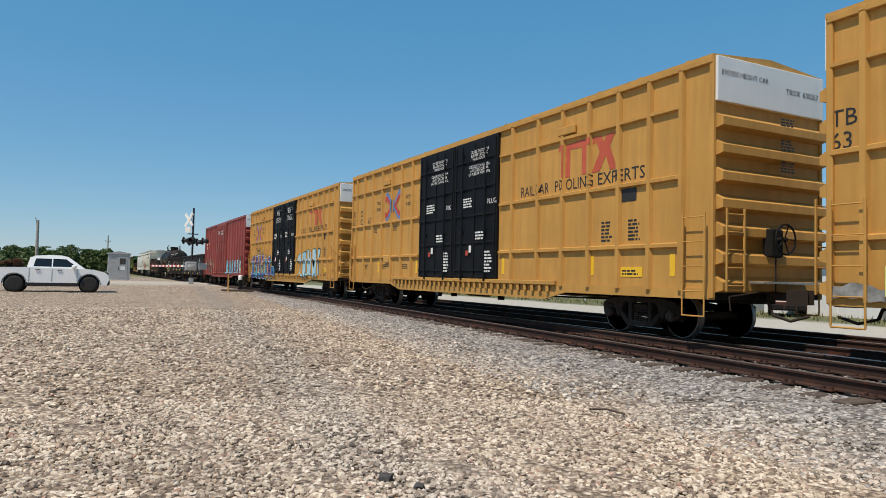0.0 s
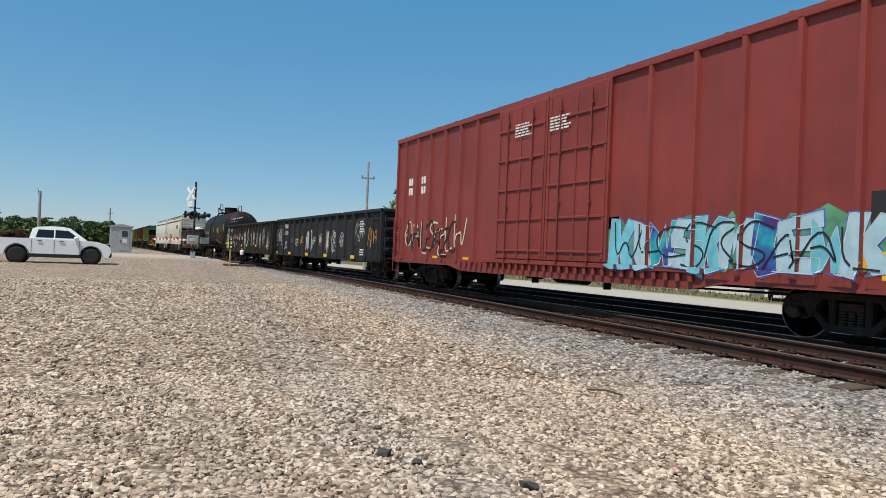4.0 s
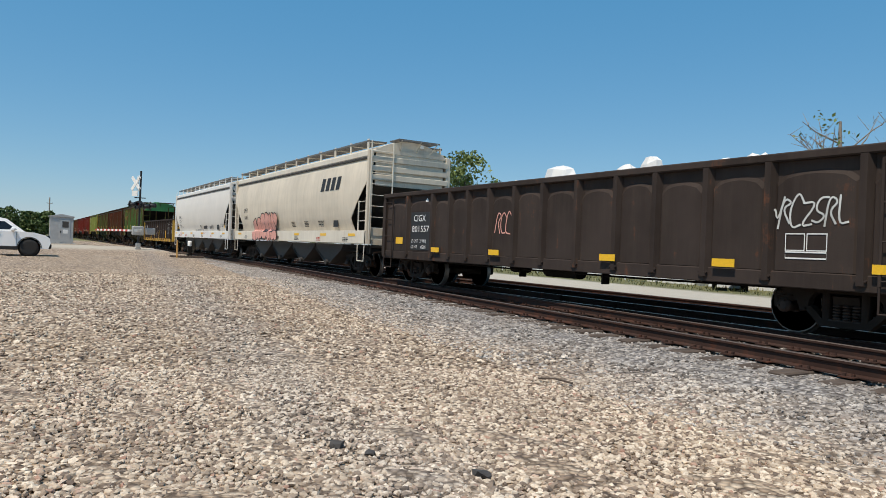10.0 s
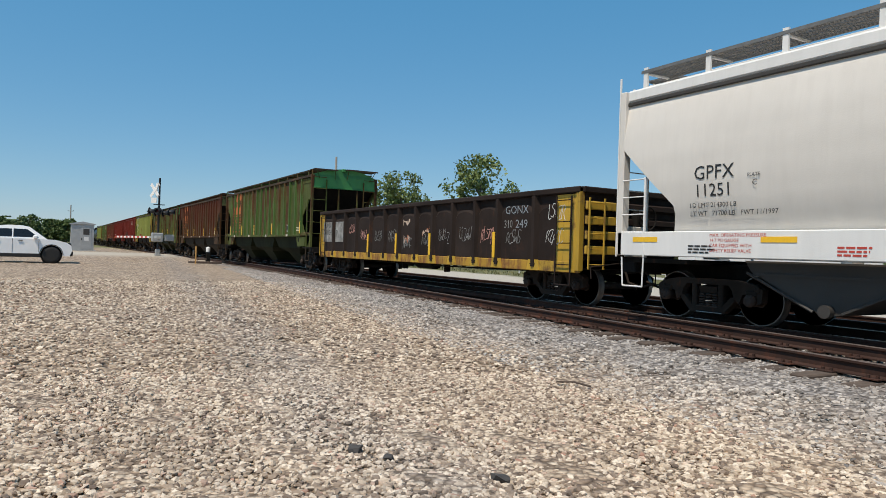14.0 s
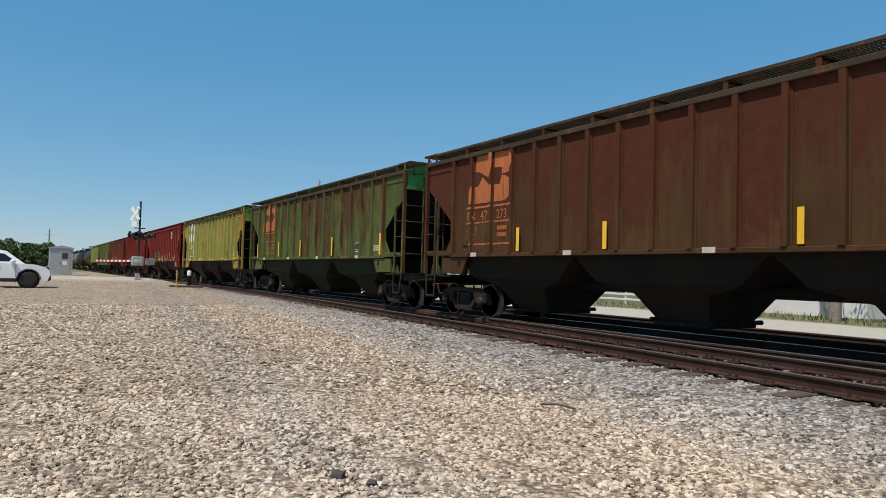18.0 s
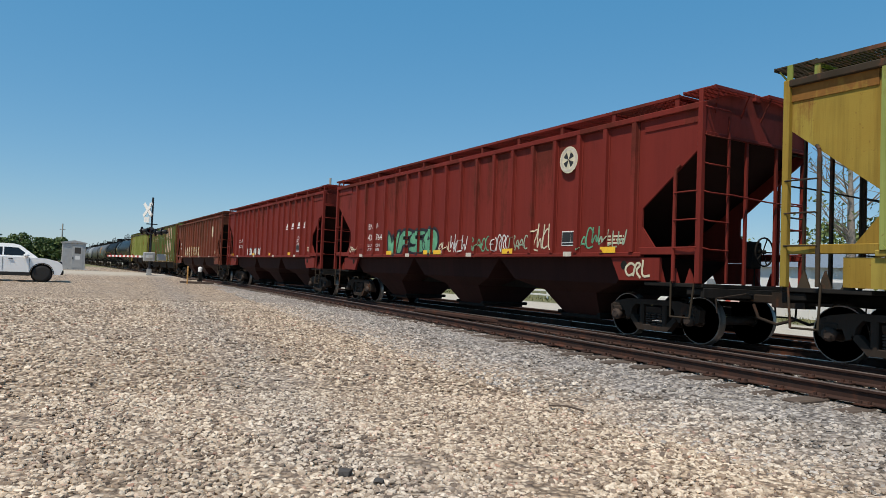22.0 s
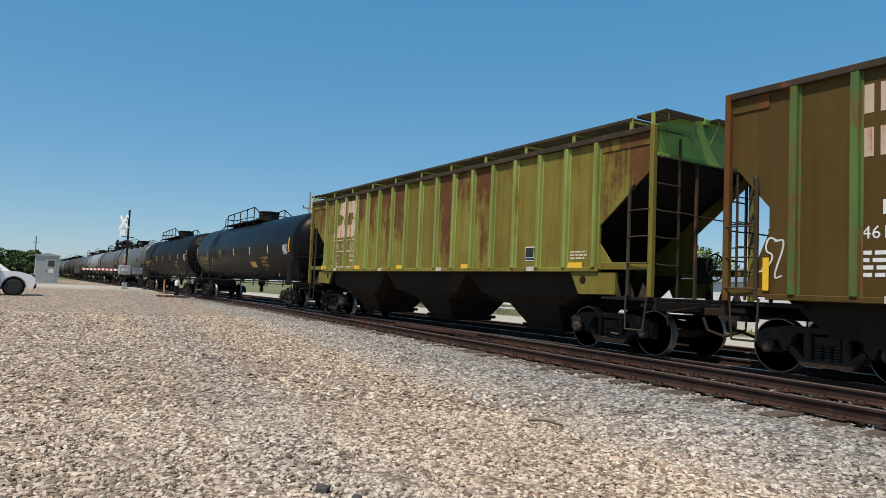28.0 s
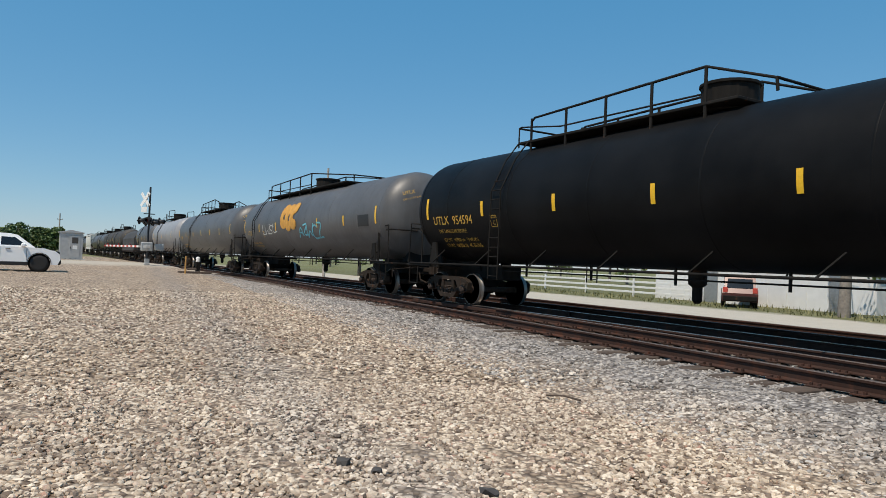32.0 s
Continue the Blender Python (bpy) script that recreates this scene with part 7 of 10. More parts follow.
reflectors(c, [-hl + 0.75, -hl + 4.1, -hl + 8.05, -hl + 11.9], 1.28, 0.10, 0.50, yp + 0.075)

c, hl, yp = ribbed_hopper(-332.28, -349.14, M["lime"], "yellow-green ribbed hopper car with rust streaks and a pale emblem", M["limeend"], M["baybrown"], rib_mat=M["riblime"], walk_mat=M["ladder"])
bowl_logo(c, hl, yp, M["palelogo"], x=2.3, z=2.75, w=1.9, num="468633")
reflectors(c, [hl - 2.0, hl - 6.0, hl - 9.5, hl - 12.5, hl - 15.4], 1.62, 0.42, 0.13, yp + 0.06)


# ---- smooth-sided hoppers ----
CF = [(1.42, 1.56), (1.56, 2.0), (1.615, 2.5), (1.62, 3.0), (1.58, 3.5), (1.50, 3.95), (1.44, 4.12)]


def cf_y(z):
    for (y0, z0), (y1, z1) in zip(CF[:-1], CF[1:]):
        if z <= z1:
            return -(y0 + (y1 - y0) * (z - z0) / (z1 - z0))
    return -CF[-1][0]


def smooth_hopper(F, B, mat, label, ladders):
    car, hl = start_car("hopper_car", F, B, label, "hopper car", TRAIN)
    trim = M["creamtrim"] if mat.name == "hopper_cream" else M["white"]
    # curved side sheets, cut away in a curve at the ends
    zs = [1.56 + (4.12 - 1.56) * k / 16 for k in range(17)]

    def edge(z):
        if z > 3.18:
            return hl - 0.14
        return hl - 0.14 - 1.27 * min(1.0, (3.18 - z) / 1.17) + 0.12 * max(0.0, (1.95 - z) / 0.39)
    for s in (-1, 1):
        vs, fs = [], []
        for z in zs:
            e = edge(z)
            for k in range(9):
                vs.append((-e + 2 * e * k / 8, s * -cf_y(z), z))
        for i in range(16):
            for k in range(8):
                q = (i * 9 + k, i * 9 + k + 1, (i + 1) * 9 + k + 1, (i + 1) * 9 + k)
                fs.append(q if s < 0 else q[::-1])
        g = Geo().add(vs, fs, True)
        n = len(vs)
        g.add([(x, y - s * 0.02, z) for x, y, z in vs], [f[::-1] for f in fs], True)
        part("side_sheet", g, mat, car)
        part("side_sill", Geo().box(-hl + 0.05, hl - 0.05, s * 1.46, s * 1.60, 1.13, 1.58, 0.015), trim, car, "pale side sill")
        # dark grey strip in place of the shadow line below the fascia
        part("eave_rail", Geo().box(-hl + 0.1, hl - 0.1, s * 1.36, s * 1.53, 4.02, 4.09, 0.01), M["greybay"], car, "dark strip standing in for the shadow line below the eave")
        part("fascia", Geo().box(-hl + 0.1, hl - 0.1, s * 1.36, s * 1.51, 4.09, 4.33, 0.04), trim, car)
        me = shared(("cf_board", round(hl, 1)), lambda g: grating(g, -hl + 0.4, hl - 0.4, -0.34, 0.34, 4.66, 0.06), M["grate"])
        part("running_board", me, None, car, "galvanised running board", pose(0, s * 1.11, 0))
        br = shared(("cf_bracket", s, trim.name), lambda g: (g.box(-0.05, 0.05, -0.02, 0.02, 4.26, 4.72), g.box(-0.025, 0.025, 0.0, -s * 0.60, 4.59, 4.62)), trim)
        for k in range(12):
            part("walk_bracket", br, None, car, m=pose(-hl + 0.5 + k * (2 * hl - 1.0) / 11, s * 1.42, 0))
        for e in (-1, 1):
            part("corner_post", Geo().box(e * (hl - 0.16), e * (hl - 0.02), s * 1.42, s * 1.60, 1.13, 4.30, 0.015), mat, car)
            g = Geo()
            g.box(e * (hl - 0.74), e * (hl - 0.70), s * 1.565, s * 1.605, 1.1, 2.6, 0.006)
            for q in range(5):
                g.cyl((e * (hl - 0.72), s * 1.585, 1.25 + q * 0.33), (e * (hl - 0.1), s * 1.585, 1.25 + q * 0.33), 0.013, 6)
            g.tube([(e * (hl - 0.72), s * 1.585, 1.1), (e * (hl - 0.70), s * 1.585, 0.55), (e * (hl - 0.2), s * 1.585, 0.55), (e * (hl - 0.16), s * 1.585, 1.1)], 0.018, 6)
            part("side_ladder", g, trim, car)
    core = [(hl - 3.4, 1.4), (hl - 0.10, 3.1), (hl - 0.10, 4.2), (-hl + 0.10, 4.2), (-hl + 0.10, 3.1), (-hl + 3.4, 1.4)]
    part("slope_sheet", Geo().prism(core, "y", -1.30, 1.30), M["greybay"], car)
    for e in (-1, 1):
        part("end_sheet", Geo().box(e * (hl - 0.10), e * (hl - 0.07), -1.32, 1.32, 3.12, 4.4), mat, car)
    prof = [(1.48, 4.22), (-1.48, 4.22)] + [(q * 0.148, 4.24 + 0.46 * (1 - (q / 10) ** 2)) for q in range(-10, 11, 2)]
    part("roof", Geo().prism(prof, "x", -hl + 0.04, hl - 0.04), mat, car)
    part("hatch_trough", Geo().box(-hl + 0.9, hl - 0.9, -0.28, 0.28, 4.68, 4.76, 0.03), mat, car)
    for e in (-1, 1):
        for zz in (3.98, 3.66, 3.36):
            part("end_beam", Geo().box(e * (hl - 0.12), e * (hl - 0.0), -1.50, 1.50, zz - 0.06, zz + 0.13, 0.015), mat, car)
        g = Geo()
        for y in (-1.53, -0.72):
            g.box(e * (hl + 0.03), e * (hl + 0.06), y - 0.02, y + 0.02, 1.1, 4.6, 0.006)
        for q in range(9):
            g.cyl((e * (hl + 0.045), -1.53, 1.3 + q * 0.37), (e * (hl + 0.045), -0.72, 1.3 + q * 0.37), 0.012, 6)
        part("end_ladder", g, trim, car)
        g = Geo()
        grating(g, -0.62, 1.0, -0.34, 0.34, 0, 0.062)
        part("end_walkway", g, M["grate"], car, m=pose(e * (hl - 0.14), 0, 4.73, 0, 0, 90))
        for y in (-0.5, 0.25, 0.9):
            part("walk_brace", Geo().tube([(e * (hl + 0.20), y, 4.70), (e * (hl - 0.02), y * 0.85, 4.36)], 0.018, 5), mat, car)
        part("chain_box", Geo().box(e * (hl - 0.06), e * (hl + 0.06), 0.30, 0.44, 4.50, 4.62, 0.02), M["white"], car)
        part("end_platform", Geo().box(e * (hl - 1.6), e * (hl + 0.02), -1.42, 1.42, 1.0, 1.08, 0.01), M["under"], car)
        part("end_web", Geo().box(e * (hl - 0.06), e * (hl - 0.02), -1.40, -0.9, 1.1, 1.7, 0.01), mat, car)
        part("end_web", Geo().box(e * (hl - 0.06), e * (hl - 0.02), 0.9, 1.40, 1.1, 1.7, 0.01), mat, car)
    brake_wheel(car, hl - 0.1, 0.5, 1.8, 0.27)
    part("brake_platform", Geo().box(hl - 0.05, hl + 0.3, -0.6, 0.2, 1.18, 1.5, 0.02), M["tie"], car, "brown timber end step")
    for k in range(4):
        x = -4.35 + 2.9 * k

        def bayg(g):
            g.prism([(-1.42, 1.10), (1.42, 1.10), (1.30, 0.92), (0.30, 0.40), (0.14, 0.33), (-0.14, 0.33), (-0.30, 0.40), (-1.30, 0.92)], "y", -1.22, 1.22)
            g.box(-1.25, 1.25, -1.25, 1.25, 0.86, 0.90)
            for s in (-1, 1):
                for q in (-1, 1):
                    g.tube([(q * 1.35, s * 1.25, 0.90), (q * 0.22, s * 1.25, 0.36)], 0.025, 5)
                g.cyl((0, s * 1.22, 0.38), (0, s * 1.34, 0.38), 0.10, 10)
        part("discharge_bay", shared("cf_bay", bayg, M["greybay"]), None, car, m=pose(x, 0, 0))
    underframe(car, hl)
    bogie(car, hl - 1.75)
    bogie(car, -hl + 1.75)
    reflectors(car, [hl - q for q in (1.2, 3.9, 6.95, 10.3, 13.3, 16.0)], 1.39, 0.60, 0.09, 1.602)
    for k in range(6):
        part("small_print", lines_block(3, 0.55, 0.16, M["rtext" if k % 3 == 1 else "ktext"], 30 + k), None, car, m=pose(hl - 2.0 - k * 2.6, -1.605, 1.20))
    plate(hl - 3.05, hl - 2.6, 1.72, 2.05, cf_y(1.9) - 0.012, M["ktext"], "data_plate", car, "black data plate")
    for q, (wd, seed) in enumerate(((0.6, 2), (0.5, 5), (0.5, 8))):
        me = bent(lines_block(4, wd, 0.24, M["ktext"], seed), "small_print", lambda z: cf_y(z + 1.75) - 0.012)
        part("small_print", me, None, car, m=pose(hl - 4.6 - q * 1.6, 0, 1.75))
    return car, hl


c, hl = smooth_hopper(-134.7, -151.86, M["cream"], "cream smooth-sided hopper car with black slanted lettering and pink graffiti", True)
for k, (a, b) in enumerate(((0, 0.40), (0.50, 0.90), (1.0, 1.42), (1.50, 1.96))):
    x0 = hl - 4.30 + a
    flat_shape(c, [[(x0, 3.08), (x0 + 0.34, 3.08), (x0 + 0.46, 3.56), (x0 + 0.12, 3.56)]], 0, M["ktext"], "emblem", fn=lambda z: cf_y(z) - 0.008)
PINK = lambda z: -1.604 if z < 1.59 else cf_y(z) - 0.014
for k, (xa, xb, zt, ch) in enumerate(((13.62, 12.80, 2.36, "8"), (12.98, 12.12, 2.34, "6"), (12.32, 11.42, 2.46, "6"), (11.62, 10.82, 2.46, "6"), (11.0, 10.42, 2.42, "6"), (10.58, 9.98, 2.46, "6"))):
    blob_tag(c, hl - xa, hl - xb, 1.15, zt, 0, 90 + k, [G["pink"]], G["night"], word=ch, soft=2, thick=0.045, lap=1.0, edge=G["night"], fn=lambda z, k=k: PINK(z) - 0.009 * k, label="salmon pink bubble graffiti figure with a black outline")
blob_tag(c, hl - 10.12, hl - 9.48, 1.58, 2.40, 0, 97, [G["pink"]], G["night"], word="7", soft=2, thick=0.045, lap=1.0, fn=lambda z: PINK(z) - 0.065, label="salmon pink drop of the graffiti")
blob_tag(c, hl - 10.3, hl - 9.5, 1.14, 1.62, 0, 98, [G["pink"]], G["night"], word="6", soft=2, thick=0.045, lap=1.0, fn=lambda z: PINK(z) - 0.056, label="salmon pink foot of the graffiti")
part("marking", bent(letters("GPFX", 0.22, M["ktext"]), "marking", lambda z: cf_y(z + 2.53) - 0.008), None, c, m=pose(-hl + 1.87, 0, 2.53))
part("marking", bent(letters("11491", 0.22, M["ktext"]), "marking", lambda z: cf_y(z + 2.15) - 0.008), None, c, m=pose(-hl + 1.91, 0, 2.15))
c, hl = smooth_hopper(-153.15, -169.91, M["pale"], "pale grey smooth-sided hopper car with stencilled notices", True)
part("marking", bent(letters("GPFX", 0.24, M["ktext"]), "marking", lambda z: cf_y(z + 2.46) - 0.008), None, c, m=pose(-hl + 1.85, 0, 2.46))
part("marking", bent(letters("11251", 0.22, M["ktext"]), "marking", lambda z: cf_y(z + 2.17) - 0.008), None, c, m=pose(-hl + 1.85, 0, 2.17))
part("notice", letters("LD LMT 214300 LB", 0.085, M["ktext"]), None, c, m=pose(-hl + 1.75, cf_y(2.0) - 0.02, 1.98))
part("notice", letters("LT WT   71700 LB   FWT 11/1997", 0.085, M["ktext"]), None, c, m=pose(-hl + 1.75, cf_y(1.95) - 0.014, 1.84))
part("notice", letters("DO NOT HAMMER ON SIDES OF CAR", 0.11, M["ktext"]), None, c, "black stencilled notice", pose(-hl + 7.15, cf_y(1.65) - 0.02, 1.60))
for k, word in enumerate(("MAX. OPERATING PRESSURE", "14.7 PSI GAUGE", "CAR EQUIPPED WITH", "SAFETY RELIEF VALVE")):
    part("notice", letters(word, 0.06, M["rtext"]), None, c, m=pose(-hl + 2.2, -1.605, 1.48 - 0.085 * k))
for k, word in enumerate(("CAUTION: DO NOT OPEN HATCHES", "OR DISCONNECT HOSE UNTIL", "PRESSURE IS ZERO")):
    part("notice", letters(word, 0.055, M["rtext"]), None, c, m=pose(-hl + 9.6, -1.605, 1.46 - 0.085 * k))
for k, word in enumerate(("EXW 10-8  H  6-9", "EW  8-6  H 15-0", "CU FT 5650")):
    part("notice", letters(word, 0.09, M["ktext"]), None, c, m=pose(hl - 2.2, cf_y(1.95) - 0.014, 2.06 - 0.13 * k))
plate(-hl + 13.69, -hl + 14.13, 1.66, 2.02, cf_y(1.85) - 0.012, M["ktext"], "data_plate", c, "black data plate with white fields")
plate(-hl + 13.72, -hl + 13.90, 1.80, 1.98, cf_y(1.85) - 0.017, M["wtext"], "data_plate", c)
plate(-hl + 15.47, -hl + 15.6, 1.76, 1.94, cf_y(1.85) - 0.012, M["reflect"], "label_plate", c, "yellow label")
part("small_print", lines_block(6, 0.78, 0.27, M["ktext"], 40), None, c, m=pose(-hl + 11.63, cf_y(1.85) - 0.012, 1.72))
part("notice", letters("PLATE", 0.06, M["ktext"]), None, c, m=pose(-hl + 2.9, cf_y(2.5) - 0.012, 2.44))
part("notice", letters("C", 0.10, M["ktext"]), None, c, m=pose(-hl + 2.98, cf_y(2.4) - 0.012, 2.30))
plate(-hl + 9.92, -hl + 10.85, 1.72, 2.0, cf_y(1.85) - 0.012, M["greybay"], "repaint_patch", c, "grey repaint patch")


# ---- tank cars ----
def tank(F, B, mat, label, r=1.525, zc=2.69, text="y", rail_len=(5.55, 0.8), dome_x=0.8, stripe=7, rings=0, big=True, num="", shift=0.0):
    car, hl = start_car("tank_car", F, B, label, "tank car", TRAIN)
    L = hl - (0.28 if big else 0.25)
    lf = hl + (0.06 if big else 0.25)          # the leading head stands nearer the coupler
    dep = 0.76

    def head(x, sg):
        return [(x + sg * dep * math.sin(radians(9 * k)), max(0.03, r * math.cos(radians(9 * k)) ** 0.85)) for k in range(11)]
    g = Geo().lathe(head(-L + dep, -1)[::-1] + head(lf - dep, 1), 48, at=(0, 0, zc))
    part("tank_shell", g, mat, car)
    for x in [(-0.5 + (k + 0.5) / 6) * 2 * (L - 0.85) for k in range(6)] + [-L + 0.77, lf - 0.77]:
        part("weld_seam", Geo().lathe([(x - 0.02, r + 0.002), (x - 0.01, r + 0.005), (x + 0.01, r + 0.005), (x + 0.02, r + 0.002)], 48, at=(0, 0, zc)), mat, car)

    def sy(z):
        return -math.sqrt(max(0.0, (r + 0.008) ** 2 - (z - zc) ** 2))
    for k in range(stripe):
        x = (-8.4 + 2.83 * k if big else -5.25 + 2.64 * k) if hl > 6.2 else -L + 0.95 + k * (2 * L - 1.9) / (stripe - 1)
        x += shift
        g = Geo()
        zs = [2.36 + (0.15 if k in (0, stripe - 1) else 0.095) * q for q in range(5)]
        g.add([(x + dx, sy(z), z) for z in zs for dx in (-0.055, 0.055)], [(2 * q, 2 * q + 1, 2 * q + 3, 2 * q + 2) for q in range(4)])
        part("reflector", g, M["reflect"], car)
    # dome platform with rails and ladder
    zt = zc + r
    a0, a1 = dome_x - rail_len[0], dome_x + rail_len[1]
    rh = 0.60 if big else 0.70
    part("dome_platform", Geo().box(a0, a1, -0.85, 0.85, zt - 0.02, zt + 0.04, 0.01), M["under"], car)
    for s in (-1, 1):
        g = Geo()
        n = 4 if big else 3
        xs = [a0 + 0.5 + (dome_x - 0.4 - a0) * k / n for k in range(n + 1)] if big else [a0 + (a1 - a0) * k / n for k in range(n + 1)]
        # the rail steps down away from the housing and bends over at its ends
        g.tube([(a0 + 0.5, s * 0.82, zt), (a0 + 0.5, s * 0.82, zt + 0.50), (a0 + 0.62, s * 0.82, zt + 0.58), (dome_x + 0.1, s * 0.82, zt + 0.70), (a1 + 0.7, s * 0.80, zt + 0.20), (a1 + 0.72, s * 0.80, zt - 0.02)] if big else
               [(a0, s * 0.82, zt - 0.2), (a0, s * 0.82, zt + 0.48), (a0 + 0.12, s * 0.82, zt + 0.56), (dome_x - 0.75, s * 0.82, zt + 0.26), (dome_x - 0.72, s * 0.82, zt + 0.72), (dome_x - 0.55, s * 0.82, zt + 0.80), (a1 - 0.1, s * 0.82, zt + 0.72), (a1, s * 0.82, zt + 0.60), (a1, s * 0.82, zt - 0.2)], 0.028, 6)
        g.tube([(a0, s * 0.82, zt - 0.1), (a0, s * 0.82, zt + 0.40), (a0 + 0.1, s * 0.82, zt + 0.42), (a0 + 1.6, s * 0.82, zt + 0.22), (a1 if not big else dome_x, s * 0.82, zt + 0.20)], 0.020, 6)
        for k, x in enumerate(xs):
            zz = zt + (0.58 + 0.025 * k if big else 0.30)
            g.box(x - 0.03, x + 0.03, s * 0.82 - 0.02, s * 0.82 + 0.02, zt - 0.3, zz, 0.005)
        part("handrail", g, M["under"], car)
    for x in (a0, a1 + 0.71) if big else (a0, a1):
        part("end_rail", Geo().tube([(x, -0.82, zt + (0.40 if x == a0 else 0.20)), (x, 0.82, zt + (0.40 if x == a0 else 0.20))], 0.026, 6), M["under"], car)
    dz = zt - 0.05
    part("protective_housing", Geo().lathe([(dz, 0.56), (dz + 0.12, 0.56), (dz + 0.13, 0.52), (dz + 0.50, 0.52), (dz + 0.51, 0.56), (dz + 0.56, 0.56), (dz + 0.58, 0.50), (dz + 0.60, 0.2)], 20, at=(dome_x, 0, 0), axis="z", smooth=False), M["under"], car, "black valve housing with a lid")
    for s in (-1, 1):
        g = Geo()
        lx = a0 + (0.2 if big else 0.5)
        for dx in (-0.2, 0.2):
            pts = [(lx + dx, s * 0.8, zt + 0.05), (lx + dx, s * (r * 0.75 + 0.06), zc + r * 0.70), (lx + dx, s * (r + 0.09), zc + 0.25), (lx + dx, s * (r + 0.10), 0.75)]
            g.tube(pts, 0.018, 6)
        for q in range(11):
            zz = 0.85 + q * (zc + 0.2 - 0.85) / 10 * 1.15
            y = r + 0.095 if zz < zc + 0.25 else math.sqrt(max(0.1, (r + 0.09) ** 2 - (zz - zc) ** 2))
            g.cyl((lx - 0.2, s * y, zz), (lx + 0.2, s * y, zz), 0.013, 6)
        part("dome_ladder", g, M["under"], car)
        # pipe rail along the foot of the tank
        g = Geo().tube([(-hl + 0.3, s * 1.42, 1.10), (hl - 0.3, s * 1.42, 1.10)], 0.03, 6)
        for k in range(8):
            x = -hl + 1.6 + k * (2 * hl - 3.2) / 7
            g.cyl((x, s * 1.42, 1.10), (x + 0.3, s * 1.15, 1.5), 0.022, 5)
        part("foot_rail", g, M["under"], car)
        for e in (-1, 1):
            g = Geo().prism([(e * (hl - 1.75), 1.0), (e * (hl - 1.25), 1.0), (e * (hl - 1.40), 1.72), (e * (hl - 1.60), 1.72)], "y", s * 1.25, s * 1.30)
            g.prism([(e * (hl - 2.6), 0.95), (e * (hl - 0.5), 0.95), (e * (hl - 0.8), 1.45), (e * (hl - 2.3), 1.45)], "y", s * 0.3, s * 0.36)
            part("saddle", g, M["under"], car)
            g = Geo().tube([(e * (hl - 0.95), s * 1.38, 1.05), (e * (hl - 0.95), s * 1.38, 2.25), (e * (hl - 0.2), s * 1.38, 2.30), (e * (hl - 0.12), s * 1.38, 1.05)], 0.02, 6)
            g.tube([(e * (hl - 0.75), s * 1.40, 1.0), (e * (hl - 0.75), s * 1.40, 0.50), (e * (hl - 0.25), s * 1.40, 0.50), (e * (hl - 0.25), s * 1.40, 1.0)], 0.018, 6)
            part("grab_rail", g, M["under"], car)
    for e in (-1, 1):
        part("stub_sill", Geo().box(e * (hl - 3.6), e * (hl - 0.1), -0.32, 0.32, 0.72, 1.10, 0.02), M["under"], car)
        part("end_platform", Geo().box(e * (hl - 1.5), e * (hl - 0.05), -1.42, 1.42, 1.02, 1.08, 0.01), M["under"], car)
        if big:
            part("brake_cabinet", Geo().box(e * (hl - 0.72), e * (hl - 0.30), -0.55, 0.95, 1.08, 1.62, 0.05), M["under"], car, "black brake equipment on the end platform")
            part("platform_rail", Geo().tube([(e * (hl - 0.9), -1.36, 1.08), (e * (hl - 0.9), -1.36, 2.02), (e * (hl - 0.72), -1.36, 2.14), (e * (hl - 0.1), -1.30, 2.16), (e * (hl + 0.02), -0.4, 2.16)], 0.026, 6), M["under"], car, "bent black hand rail round the platform")
        part("coupler", shared("coupler", coupler_geo, M["bogie"]), None, car, m=pose(e * (hl + 0.12), 0, 0, 0, 0, 0 if e > 0 else 180))
    brake_wheel(car, hl - 0.15, 0.45, 1.75, 0.27)
    part("outlet_valve", Geo().lathe([(0.52, 0.05), (0.58, 0.10), (0.84, 0.10), (0.90, 0.18), (1.18, 0.18)], 12, at=(0.2, 0, 0), axis="z", smooth=False), M["under"], car, "bottom outlet valve")
    g = Geo()
    for k in range(5):
        x = -hl * 0.5 + k * hl / 4
        g.box(x - 0.022, x + 0.022, -0.42, -0.38, 0.86, 1.20)
    g.tube([(-hl * 0.62, -0.40, 0.98), (hl * 0.62, -0.40, 0.98)], 0.018, 5)
    part("brake_rigging", g, M["under"], car)
    bogie(car, hl - 1.95)
    bogie(car, -hl + 1.95)
    tm = {"y": M["ytext"], "w": M["wtext"]}[text]
    fn = lambda z0: (lambda z: sy(z + z0) - 0.004)
    for k, (wd, zz) in enumerate(((0.6, zc + 0.62), (0.36, zc + 0.44))):
        # marks on the leading head, which bulges towards the coupler
        me = letters((("UTLX " if text == "y" else "GATX ") + num) if k == 0 else "CAPY  33 900 GAL", 0.12 if k == 0 else 0.055, tm)
        part("marking", me, None, car, m=pose(lf - dep * (1 - math.sqrt(max(0, 1 - (abs(zz - zc) / r) ** 2 - 0.30))) + 0.03, -0.95, zz, 0, -14, 62))
    part("marking", bent(letters("GATX" if text == "w" else "UTLX", 0.24, tm), "marking", fn(2.2)), None, car, m=pose(-hl + (1.75 if big else 1.96), 0, 2.2))
    if num:
        part("marking", bent(letters(num, 0.24, tm), "marking", fn(2.19)), None, car, m=pose(-hl + (2.78 if big else 3.0), 0, 2.19))
    rows = ("LD LMT  217800 LB  98750 KG", "LT WT    68200 LB  30950 KG") if text == "w" else ("LD LMT  163000 LB   73 950 KG", "LT WT  100000 LB   45 350 KG")
